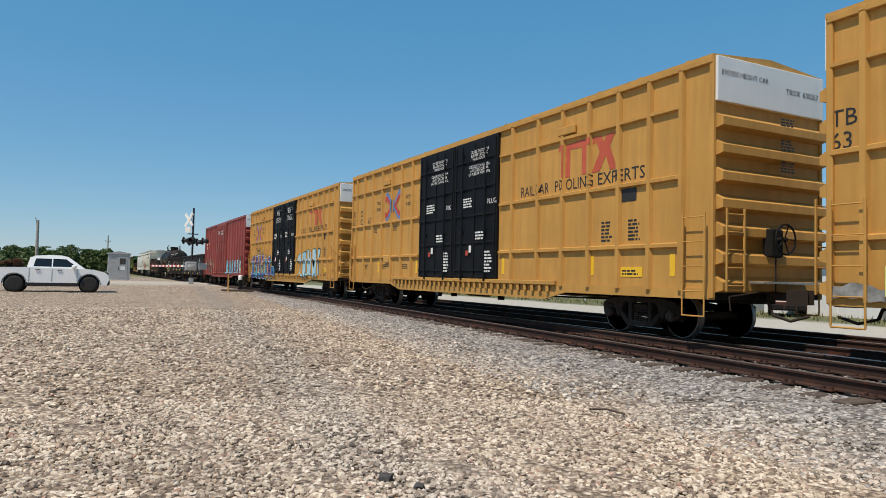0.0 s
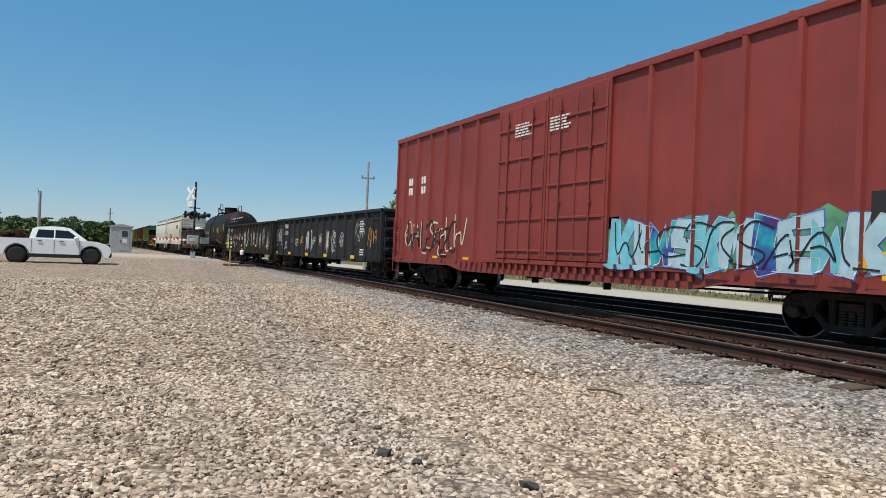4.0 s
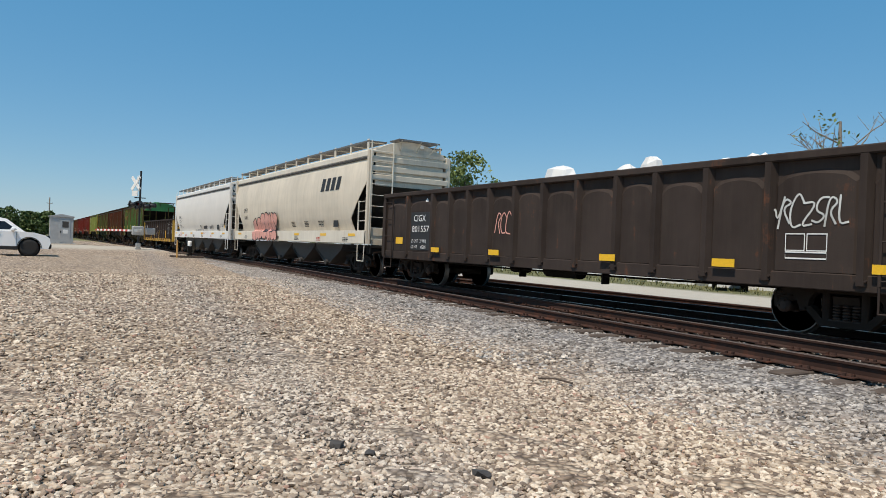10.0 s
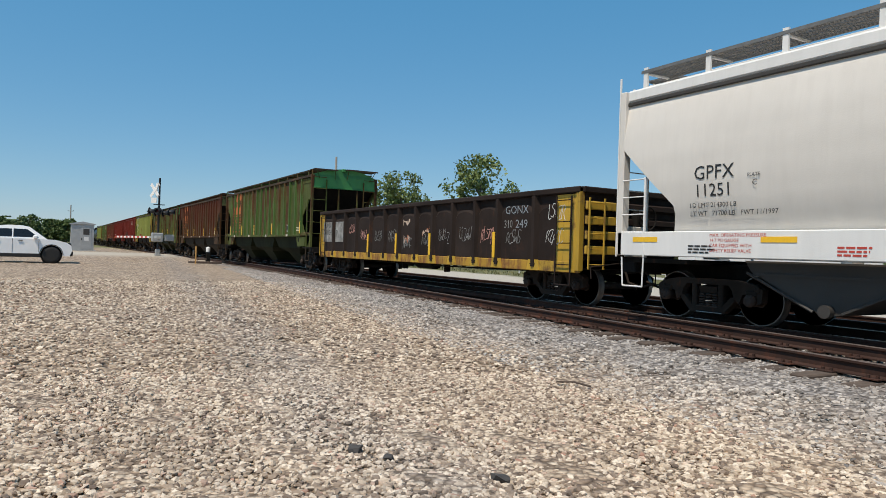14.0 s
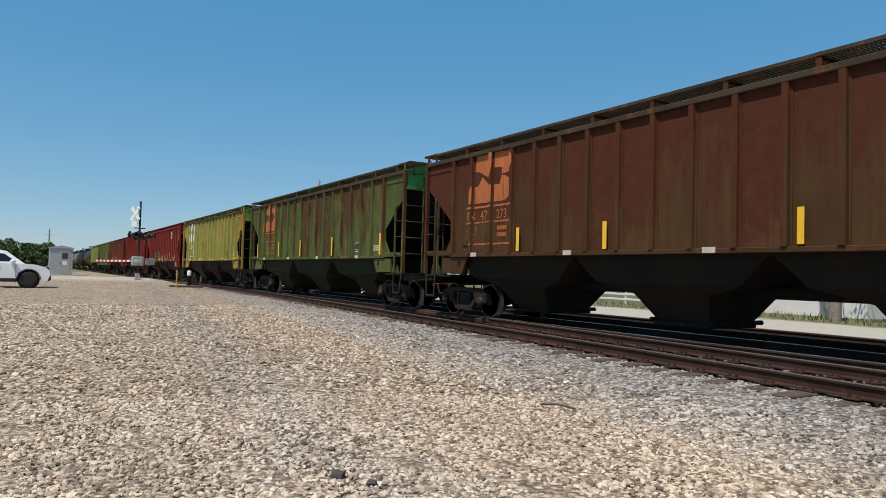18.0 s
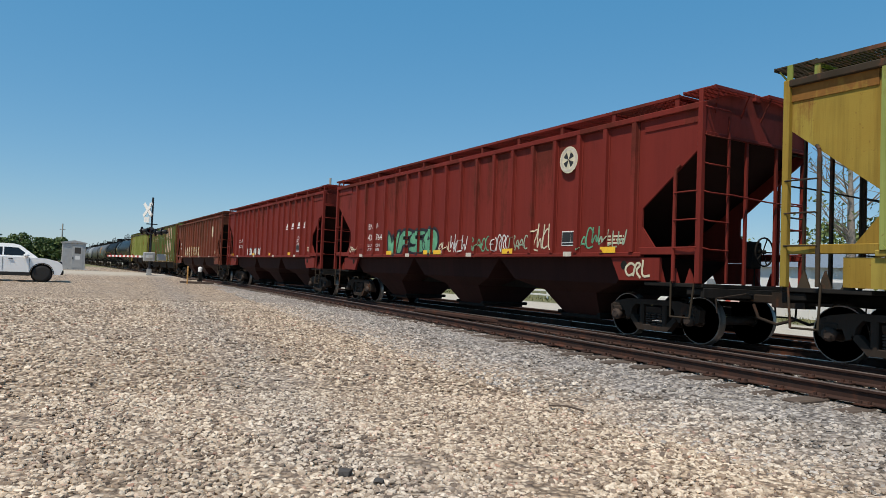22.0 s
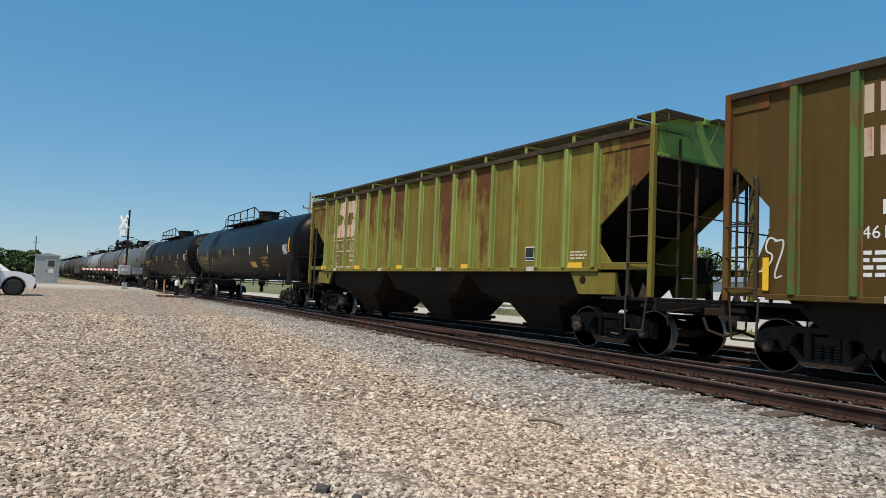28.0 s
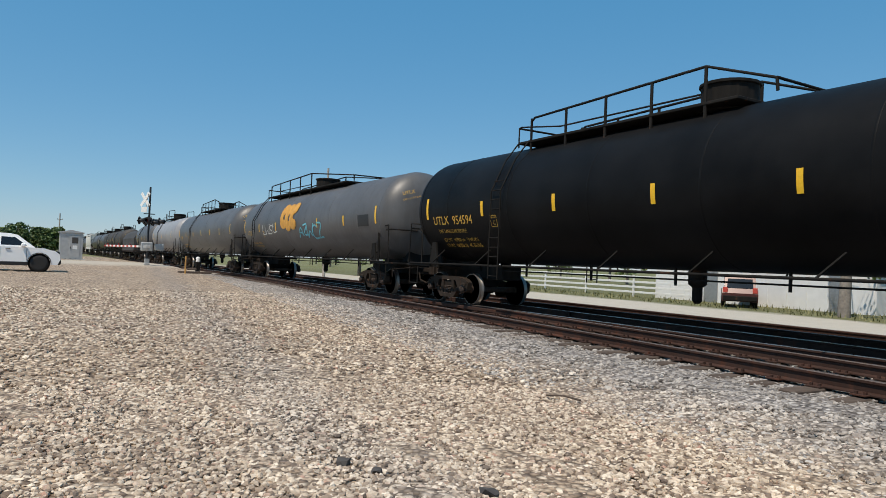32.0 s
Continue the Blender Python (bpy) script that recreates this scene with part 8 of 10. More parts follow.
    for k, word in enumerate(rows):
        zz = (2.0 if text == "w" else 1.74) - 0.15 * k
        me, sc = fitted(word, 0.095, 1.75, tm)
        part("marking", bent(me, "marking", fn(zz)), None, car, m=pose(-hl + (2.06 if text == "w" else 2.0), 0, zz) @ sc)
    if big:
        g = Geo()
        ribbon(g, [(-hl + 4.60, 2.09), (-hl + 4.86, 2.09), (-hl + 4.86, 2.36), (-hl + 4.60, 2.36)], 0.02, 0, lambda z: sy(z) - 0.003, 0, True)
        part("marking", g, tm, car)
        part("marking", bent(letters("C", 0.11, tm), "marking", fn(2.13)), None, car, m=pose(-hl + 4.69, 0, 2.13))
        part("marking", bent(letters("PLATE", 0.05, tm), "marking", fn(2.28)), None, car, m=pose(-hl + 4.64, 0, 2.28))
    return car, hl, L, fn, sy, r, zc, tm


def tank_panel(car, x0, x1, z0, z1, sy, mat, name, label):
    zs = [z0 + (z1 - z0) * q / 6 for q in range(7)]
    g = Geo().add([(x, sy(z) - 0.004, z) for z in zs for x in (x0, x1)], [(2 * q, 2 * q + 1, 2 * q + 3, 2 * q + 2) for q in range(6)])
    return part(name, g, mat, car, label)


def lpg(F, B, dull, label):
    car, hl, L, fn, sy, r, zc, tm = tank(F, B, M["tank" if dull else "tankgloss"], label, num="954594" if dull else "951536", shift=0.28 if dull else -0.08)
    sh = 0.30 if dull else 0.12
    for k, word in enumerate(("NON ODORIZED", "LIQUEFIED", "PETROLEUM", "GAS")):
        part("notice", bent(letters(word, 0.115, tm), "notice", fn(2.12 - 0.17 * k)), None, car, m=pose(4.27 + sh, 0, 2.12 - 0.17 * k))
    part("notice", bent(letters("THE TANK CAR PEOPLE", 0.10, tm), "notice", fn(1.97)), None, car, m=pose(-hl + 1.9, 0, 1.97))
    if not dull:
        tank_panel(car, 2.6, 3.45, 1.75, 2.02, sy, M["reflect"], "notice_panel", "yellow notice panel")
    tank_panel(car, 7.6 + sh, 8.3 + sh, 2.25, 2.72, sy, M["greybay"], "data_panel", "grey data panel with fine print")
    part("small_print", bent(lines_block(9, 0.64, 0.42, M["wtext"], 6), "small_print", lambda z: fn(2.28)(z) - 0.006), None, car, m=pose(7.63 + sh, 0, 2.28))
    part("placard", Geo().add([(L - 1.9, -1.45, 1.30), (L - 1.81, -1.45, 1.39), (L - 1.9, -1.45, 1.48), (L - 1.99, -1.45, 1.39)], [(0, 1, 2, 3)]), M["rtext"], car, "red diamond placard")
    return car


c, hl, L, fn, sy, r, zc, tm = tank(-104.0, -116.5, M["tankold"], "black insulated tank car with a rusty top and yellow panel", 1.44, 2.65, "w", (1.65, 0.65), 0.5, 5, 0, False, "223053", 0.43)
tank_panel(c, 2.25, 2.97, 2.24, 2.62, sy, M["reflect"], "notice_panel", "yellow emergency panel with black print")
part("small_print", bent(lines_block(3, 0.7, 0.3, M["ktext"], 6), "small_print", lambda z: fn(2.30)(z) - 0.006), None, c, m=pose(2.28, 0, 2.29))
tank_panel(c, -0.40, 0.45, 1.25, 1.68, sy, M["gondy"], "notice_panel", "dull yellow panel low on the tank")
for xx in (1.1, 2.4):
    part("small_print", bent(lines_block(5, 1.0, 0.42, M["tankgrey"], 12), "small_print", fn(1.7)), None, c, m=pose(xx, 0, 1.7))
tank_panel(c, 4.27, 5.1, 2.3, 2.75, sy, M["greybay"], "data_panel", "grey data panel")
lpg(-350.6, -369.6, False, "glossy black pressure tank car with amber lettering")
lpg(-371.2, -390.3, True, "dull black pressure tank car with amber lettering")
c, hl, L, fn, sy, r, zc, tm = tank(-391.5, -410.6, M["tankgrey"], "grimy grey tank car with orange and blue graffiti", rail_len=(6.5, 4.2), dome_x=0.0)
blob_tag(c, -1.9, 0.2, 2.4, 3.5, 0, 95, [G["amber"]], G["amber"], 3, fn=lambda z: sy(z) - 0.008, label="orange sprayed letter")
scrawl(c, 0.6, 3.4, 1.9, 2.6, 0, 96, G["cyan"], 5, 0.07, fn=lambda z: sy(z) - 0.004)
scrawl(c, -5.0, -2.6, 2.1, 2.7, 0, 97, G["chrome"], 4, 0.05, fn=lambda z: sy(z) - 0.004)
tank_panel(c, 7.1, 8.0, 2.3, 2.7, sy, M["ktext"], "data_panel", "black data panel")
tank(-412.0, -431.0, M["tankgrey"], "grey-black tank car with a pale stain", rail_len=(4.5, 2.0))
tank(-432.4, -446.5, M["tanklight"], "light grey tank car", rail_len=(2.4, 2.4), dome_x=0.0, stripe=5, big=False)
tank(-448.0, -460.0, M["tankgrey"], "grimy dark grey tank car", rail_len=(2.0, 2.0), dome_x=0.0, stripe=5, big=False)


def covered_coil(F, B, label):
    car, hl = start_car("covered_car", F, B, label, "freight car", TRAIN)
    prof = [(-1.4, 1.2), (1.4, 1.2), (1.4, 2.7), (1.0, 3.4), (0.4, 3.75), (-0.4, 3.75), (-1.0, 3.4), (-1.4, 2.7)]
    part("cover", Geo().prism(prof, "x", -hl + 0.6, hl - 0.6), M["greybay"], car, "rounded brown cover")
    part("deck", Geo().box(-hl + 0.1, hl - 0.1, -1.45, 1.45, 1.0, 1.2, 0.02), M["gond3"], car)
    underframe(car, hl)
    bogie(car, hl - 1.8)
    bogie(car, -hl + 1.8)


covered_coil(-461.5, -475.5, "brown-grey covered freight car with a rounded top")
for k, (a, b) in enumerate(((-477, -490), (-491.5, -505), (-506.5, -520.5), (-522, -541))):
    tank(a, b, M["greybay" if k < 2 else "tankgrey"], "grimy tank car far down the train", rail_len=(2.0, 2.0), dome_x=0.0, stripe=5, big=False)
smooth_hopper(-543.0, -559.5, M["pale"], "pale hopper car far down the train", False)
tank(-561.0, -579.0, M["tankgrey"], "grimy tank car far down the train", rail_len=(2.0, 2.0), dome_x=0.0, stripe=5, big=False)
tank(-580.5, -598.5, M["tank"], "black tank car far down the train", rail_len=(2.0, 2.0), dome_x=0.0, stripe=5, big=False)


# ---- ground ----
def smooth(a, b, x):
    t = np.clip((x - a) / (b - a), 0, 1)
    return t * t * (3 - 2 * t)


def off(x):
    """How far the diverging track's rails lie on the near side of the main ones."""
    x = np.asarray(x, float)
    base = 0.0298 * np.maximum(x + 42.0, 0.0) ** 1.209
    return base


def zground(x, y):
    x, y = np.asarray(x, float), np.asarray(y, float)
    near = -0.42 + 0.375 * smooth(-4, -38, x) + 0.25 * smooth(-38, -52, x) - 0.12 * smooth(-52, -72, x) - 0.3 * smooth(-90, -240, x)
    far = -0.62
    edge = AXIS - 0.75 - off(x) - 0.95
    bed = -0.215
    a = smooth(-1.9, 0.0, y - edge)
    z = near * (1 - a) + bed * a
    b = smooth(AXIS + 4.7, AXIS + 7.2, y)
    z = z * (1 - b) + far * b
    return z


def ground_sheet():
    xs = np.unique(np.concatenate([np.linspace(-60, 12, 190), -60 - np.geomspace(0.5, 2900, 40), 12 + np.geomspace(0.5, 2900, 26)]))
    ys = np.unique(np.concatenate([np.linspace(-8, 24, 130), -8 - np.geomspace(0.4, 2900, 30), 24 + np.geomspace(0.5, 2900, 40)]))
    X, Y = np.meshgrid(xs, ys)
    rng = np.random.RandomState(3)
    Z = zground(X, Y)
    near = (np.abs(X + 24) < 40) & (np.abs(Y - 8) < 17)
    Z = Z + near * 0.012 * rng.randn(*Z.shape)
    V = np.stack([X, Y, Z], -1).reshape(-1, 3)
    n, m = len(xs), len(ys)
    i = (np.arange(m - 1)[:, None] * n + np.arange(n - 1)[None]).reshape(-1)
    Q = np.stack([i, i + 1, i + n + 1, i + n], 1)
    me = bpy.data.meshes.new("ground")
    me.from_pydata(V.tolist(), [], Q.tolist())
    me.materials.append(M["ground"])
    me.polygons.foreach_set("use_smooth", [True] * len(Q))
    return tagged(new("ground", me), "crushed-stone yard, gravel road and dry grass", "ground", kind="structure")


def ground_mat():
    """Gravel by the track, a pale road behind it, dry grass and fields further off."""
    mt = M["gravel"]
    nt = mt.node_tree
    bs = nt.nodes["Principled BSDF"]
    old = bs.inputs["Base Color"].links[0].from_socket
    ge = nt.nodes.new("ShaderNodeNewGeometry")
    sp = nt.nodes.new("ShaderNodeSeparateXYZ")
    nt.links.new(ge.outputs["Position"], sp.inputs[0])
    v = coords(nt, shift=False)
    wob = math2(nt, "MULTIPLY", math2(nt, "SUBTRACT", noise_of(nt, v, 0.35, 4), 0.5), 3.0)
    y = math2(nt, "ADD", sp.outputs[1], wob)
    grass = mix(nt, noise_of(nt, v, 1.7, 6, 0.7), (0.065, 0.085, 0.022), (0.19, 0.165, 0.075))
    road = mix(nt, noise_of(nt, v, 2.2, 6), (0.40, 0.36, 0.29), (0.54, 0.49, 0.41))
    field = mix(nt, noise_of(nt, v, 0.03, 4), (0.10, 0.13, 0.035), (0.23, 0.20, 0.10))

    def band(sock, a, b):
        m = nt.nodes.new("ShaderNodeMapRange")
        m.inputs["From Min"].default_value, m.inputs["From Max"].default_value = a, b
        nt.links.new(sock, m.inputs["Value"])
        return m.outputs[0]
    c = mix(nt, band(y, 17.6, 18.4), old, grass)
    c = mix(nt, band(y, 19.3, 20.0), c, road)
    c = mix(nt, band(y, 29.5, 31.0), c, grass)
    c = mix(nt, band(y, 60, 90), c, field)
    c = mix(nt, band(math2(nt, "MULTIPLY", sp.outputs[0], -1.0), 95, 125), c, field)
    c = mix(nt, band(math2(nt, "MULTIPLY", y, -1.0), 45, 70), c, field)
    # the compacted lighter road that leads over the crossing
    xx = math2(nt, "ADD", sp.outputs[0], wob)
    rd = math2(nt, "MULTIPLY", band(xx, -66, -62), math2(nt, "SUBTRACT", 1.0, band(xx, -50, -46)))
    c = mix(nt, math2(nt, "MULTIPLY", rd, math2(nt, "SUBTRACT", 1.0, band(y, 20, 21))), c, (0.46, 0.405, 0.325))
    nt.links.new(c, bs.inputs["Base Color"])
    return mt


M["ground"] = ground_mat()
ground_sheet()


def stones(name, label, mat, X, Y, size, seed, sink=0.3):
    """Loose stones, many on one mesh: dented twenty-faced lumps lying at all turns."""
    rng = np.random.RandomState(seed)
    n = len(X)
    p = (1 + 5 ** 0.5) / 2
    base = np.array([(-1, p, 0), (1, p, 0), (-1, -p, 0), (1, -p, 0), (0, -1, p), (0, 1, p), (0, -1, -p), (0, 1, -p), (p, 0, -1), (p, 0, 1), (-p, 0, -1), (-p, 0, 1)]) / 1.9
    tri = np.array([(0, 11, 5), (0, 5, 1), (0, 1, 7), (0, 7, 10), (0, 10, 11), (1, 5, 9), (5, 11, 4), (11, 10, 2), (10, 7, 6), (7, 1, 8), (3, 9, 4), (3, 4, 2), (3, 2, 6), (3, 6, 8), (3, 8, 9), (4, 9, 5), (2, 4, 11), (6, 2, 10), (8, 6, 7), (9, 8, 1)])
    V = base[None] * rng.uniform(0.55, 1.15, (n, 12, 1))
    V = V * np.stack([rng.uniform(0.7, 1.5, n), rng.uniform(0.6, 1.1, n), rng.uniform(0.45, 0.85, n)], 1)[:, None]
    a = rng.uniform(0, 6.28, n)
    b = rng.normal(0, 0.35, n)
    ca, sa, cb, sb = np.cos(a), np.sin(a), np.cos(b), np.sin(b)
    x, y, z = V[..., 0], V[..., 1], V[..., 2]
    y, z = y * cb[:, None] - z * sb[:, None], y * sb[:, None] + z * cb[:, None]
    x, y = x * ca[:, None] - y * sa[:, None], x * sa[:, None] + y * ca[:, None]
    s = (size * rng.uniform(0.6, 1.35, n))[:, None] * 0.5
    P = np.stack([x * s + X[:, None], y * s + Y[:, None], z * s + (zground(X, Y) + s[:, 0] * (0.45 - sink))[:, None]], -1).reshape(-1, 3)
    F = (tri[None] + (np.arange(n) * 12)[:, None, None]).reshape(-1, 3)
    me = bpy.data.meshes.new(name)
    me.vertices.add(len(P))
    me.vertices.foreach_set("co", P.astype(np.float32).ravel())
    me.loops.add(F.size)
    me.loops.foreach_set("vertex_index", F.astype(np.int32).ravel())
    me.polygons.add(len(F))
    me.polygons.foreach_set("loop_start", np.arange(0, F.size, 3, dtype=np.int32))
    me.polygons.foreach_set("use_smooth", [False] * len(F))
    me.update(calc_edges=True)
    me.materials.append(mat)
    return tagged(new(name, me), label, "gravel", kind="stuff")


def scatter(n, r0, r1, a0, a1, seed):
    rng = np.random.RandomState(seed)
    r = np.sqrt(rng.uniform(r0 * r0, r1 * r1, n))
    a = np.radians(rng.uniform(a0, a1, n))
    return -r * np.cos(a), r * np.sin(a)


rk = np.random.RandomState(8)
X, Y = scatter(36000, 2.4, 8.5, -9, 68, 1)
keep = Y < AXIS - 0.75 - off(X) - 1.0 - rk.uniform(0, 1.4, len(X))
stones("yard_gravel", "loose beige crushed stone of the yard", M["stone"], X[keep], Y[keep], 0.054, 2)
X, Y = scatter(42000, 8.0, 25.0, -9, 50, 3)
keep = Y < AXIS - 0.75 - off(X) - 1.0 - rk.uniform(0, 1.4, len(X))
stones("yard_gravel_beyond", "loose beige crushed stone further along the yard", M["stone"], X[keep], Y[keep], 0.066, 4)
X = rk.uniform(-34, 3, 30000)
Y = AXIS - 0.75 - off(X) + rk.uniform(-2.9, 2.4, len(X))
keep = (Y < AXIS - 0.2)
stones("ballast", "grey crushed ballast beside and between the rails", M["ballast"], X[keep], Y[keep], 0.064, 5, 0.45)


# ---- tracks ----
def rail_mesh(path, name, head):
    """A flat-bottomed rail swept along points on its top centre line."""
    sec = [(-0.07, -0.17), (0.07, -0.17), (0.07, -0.155), (0.012, -0.135), (0.012, -0.045), (0.036, -0.035), (0.036, -0.008), (0.028, 0.0), (-0.028, 0.0), (-0.036, -0.008), (-0.036, -0.035), (-0.012, -0.045), (-0.012, -0.135), (-0.07, -0.155)]
    g = Geo()
    n = len(sec)
    vs = [(x, y + sy, sz) for x, y in path for sy, sz in sec]
    for i in range(len(path) - 1):
        for k in range(n):
            j = (k + 1) % n
            g.slot = 1 if k in (6, 7, 8) else 0
            g.f.append([i * n + k, i * n + j, (i + 1) * n + j, (i + 1) * n + k])
            g.s.append(False)
            g.m.append(g.slot)
    g.v = vs
    return g, (M["rail"], head)


def main_track():
    tr = root("track", "main line track of worn rails on timber ties", "railway track", kind="structure")
    for y in (AXIS - 0.75, AXIS + 0.75):
        g, mt = rail_mesh([(-900, y), (-200, y), (60, y)], "rail", M["railhead"])
        part("rail", g, mt, tr, "rail with a polished head")
    # diverging track on the near side
    xs = [8 - 1.0 * k for k in range(50)]
    for d in (0.0, 1.5):
        pts = [(x, AXIS - 0.75 - float(off(x)) + d) for x in xs]
        g, mt = rail_mesh(pts, "rail", M["railold"])
        part("rail", g, mt, tr, "rust-brown rail of the diverging track")
    for y in (AXIS + 2.45, AXIS + 3.95):
        g, mt = rail_mesh([(-300, y), (60, y)], "rail", M["railold"])
        part("rail", g, mt, tr, "rust-brown rail of the siding behind")
    # frog casting and guard rail
    part("frog", Geo().box(-19.2, -14.6, AXIS - 0.75 - 0.16, AXIS - 0.75 + 0.02, -0.14, -0.035, 0.02), M["rail"], tr, "cast frog of the turnout")
    part("guard_rail", Geo().box(-19.5, -13.5, AXIS - 0.75 + 1.34, AXIS - 0.75 + 1.40, -0.15, 0.01, 0.01), M["rail"], tr)
    rnd = random.Random(12)
    plates = Geo()
    tie = shared("tie", lambda g: g.box(-0.115, 0.115, -1.0, 1.0, -0.18, 0.0, 0.018), M["tie"])
    for k in range(96):
        x = 5.0 - 0.54 * k
        o = float(off(x))
        y0, y1 = AXIS - 1.32 - o * (1 if o > 0.05 else 0), AXIS + 1.32
        ob = part("tie", tie, None, tr, m=pose(x, (y0 + y1) / 2 + rnd.uniform(-0.10, 0.10), -0.186, rnd.uniform(-0.5, 0.5), 0, rnd.uniform(-1.0, 1.0)) @ Matrix.Diagonal((1, (y1 - y0) / 2, 1, 1)))
        for y in (AXIS - 0.75, AXIS + 0.75, AXIS - 0.75 - o, AXIS + 0.75 - o):
            plates.box(x - 0.09, x + 0.09, y - 0.17, y + 0.17, -0.172, -0.158)
            for dx in (-0.05, 0.05):
                for dy in (-0.10, 0.10):
                    plates.box(x + dx - 0.015, x + dx + 0.015, y + dy - 0.015, y + dy + 0.015, -0.16, -0.125)
    tagged(part("tie_plates", plates, M["rail"], tr), kind="stuff")
    for k in range(60):
        x = 5.0 - 0.56 * k
        part("tie", tie, None, tr, m=pose(x, AXIS + 3.2, -0.175, 0, 0, rnd.uniform(-1, 1)) @ Matrix.Diagonal((1, 1.28, 1, 1)))


main_track()


# ---- pickup truck ----
def wheel_thing(car, x, y, z, r, mats, side):
    w = part("wheel", Geo().lathe([(-0.11, r * 0.62), (-0.115, r * 0.9), (-0.08, r), (0.08, r), (0.115, r * 0.9), (0.11, r * 0.62)], 28, axis="y"), mats[0], car, "black tyre on a dark alloy rim", pose(x, y, z))
    g = Geo().lathe([(-0.06, 0.05), (-0.05, r * 0.62), (0.05, r * 0.62), (0.06, 0.05)], 20, axis="y")
    g.slot = 1
    for k in range(7):
        a = 2 * math.pi * k / 7
        c, s = math.cos(a), math.sin(a)
        p = [(0.06 * c - 0.03 * s, 0.06 * s + 0.03 * c), (r * 0.6 * c - 0.045 * s, r * 0.6 * s + 0.045 * c), (r * 0.6 * c + 0.045 * s, r * 0.6 * s - 0.045 * c), (0.06 * c + 0.03 * s, 0.06 * s - 0.03 * c)]
        g.prism(p, "y", side * 0.062, side * 0.10)
    g.lathe([(side * 0.06, r * 0.58), (side * 0.10, r * 0.60), (side * 0.10, r * 0.66), (side * 0.06, r * 0.66)], 20, axis="y")
    part("rim", g, [mats[1], mats[2]], w)


def pickup():
    white, dark, glass, tyre, rim, rimlight = (plain("car_white", (0.88, 0.88, 0.87), 0.3, 0, 0.02, 2, 0), plain("black_plastic", (0.014, 0.014, 0.015), 0.8, 0, 0.15, 20), plain("dark_car_glass", (0.012, 0.014, 0.017), 0.08, 0, 0.1, 3, 0),
                                               plain("tyre_rubber", (0.022, 0.021, 0.020), 0.85), plain("rim_dark", (0.02, 0.02, 0.022), 0.4, 0.5), plain("rim_grey", (0.34, 0.34, 0.35), 0.45, 0.1))
    car = root("pickup_truck", "white crew-cab pickup truck parked on the gravel, bed loaded", "pickup truck", pose(-38.0, -1.54, float(zground(-38.0, -1.5)) + 0.0, 0, 0, 90))
    r = 0.385
    AX = 1.538

    def arch(cx, rad, z0):
        return [(cx + rad * math.cos(radians(a)), r + rad * math.sin(radians(a))) for a in range(-5, 186, 15)]
    low = [(2.30, 0.34)] + arch(AX, 0.46, 0.34) + arch(-AX, 0.46, 0.34) + [(-2.50, 0.46), (-2.64, 0.60), (-2.66, 0.95), (-2.60, 1.12), (-1.0, 1.15), (1.15, 1.12), (1.75, 1.09), (2.18, 0.98), (2.36, 0.84), (2.40, 0.60)]
    n = len(low)

    def width(z):
        return 0.905
    vs = [(x, s * width(z), z) for s in (-1, 1) for x, z in low]
    g = Geo().add(vs, [list(range(n)), list(range(2 * n - 1, n - 1, -1))])
    g.add(vs, [(i, n + i, n + (i + 1) % n, (i + 1) % n) for i in range(n)])
    part("body", g, white, car)
    cab = [(-1.06, 1.13), (-0.94, 1.60), (-0.74, 1.70), (-0.1, 1.745), (0.35, 1.735), (0.62, 1.68), (1.36, 1.11)]

    def cw(z):
        return 0.885 - 0.30 * (z - 1.12)
    m = len(cab)
    vs = [(x, s * cw(z), z) for s in (-1, 1) for x, z in cab]
    g = Geo().add(vs, [list(range(m))[::-1], list(range(m, 2 * m))])
    g.add(vs, [(i, (i + 1) % m, m + (i + 1) % m, m + i) for i in range(m)])
    part("cab", g, white, car)

    def pane(poly, s):
        return Geo().add([(x, s * (cw(z) + 0.008), z) for x, z in poly], [list(range(len(poly))) if s < 0 else list(range(len(poly)))[::-1]])
    for s in (-1, 1):
        part("window", pane([(-0.80, 1.20), (-0.06, 1.20), (-0.06, 1.57), (-0.70, 1.57)], s), glass, car, "dark side window")
        part("window", pane([(0.0, 1.20), (1.02, 1.20), (0.54, 1.56), (0.0, 1.58)], s), glass, car, "dark side window")
        part("rocker", Geo().box(-AX + 0.44, AX - 0.44, s * 0.80, s * 0.925, 0.27, 0.44, 0.02), dark, car)
        for cx in (-AX, AX):
            g = Geo()
            pts = [(cx + 0.47 * math.cos(radians(a)), r + 0.47 * math.sin(radians(a))) for a in range(0, 181, 12)]
            out = [(cx + 0.50 * math.cos(radians(a)), r + 0.50 * math.sin(radians(a))) for a in range(0, 181, 12)]
            g.prism(out + pts[::-1], "y", s * 0.86, s * 0.928)
            part("arch_flare", g, dark, car)
            g = Geo().lathe([(s * 0.45, 0.05), (s * 0.45, 0.46), (s * 0.60, 0.46)], 20, at=(cx, 0, r), axis="y")
            part("wheel_well", g, dark, car)
            wheel_thing(car, cx, s * 0.80, r, r, (tyre, rim, rimlight), s)
        part("mirror", Geo().box(0.78, 0.98, s * 0.90, s * 1.10, 1.12, 1.30, 0.05), white, car)
        for x in (-0.72, 0.18):
            part("door_handle", Geo().box(x, x + 0.20, s * 0.915, s * 0.945, 1.02, 1.055, 0.01), dark, car)
        g = Geo()
        for x in (-0.96, -0.03, 1.02):
            g.box(x - 0.005, x + 0.005, s * 0.905, s * 0.918, 0.5, 1.11)
        part("door_gap", g, dark, car)
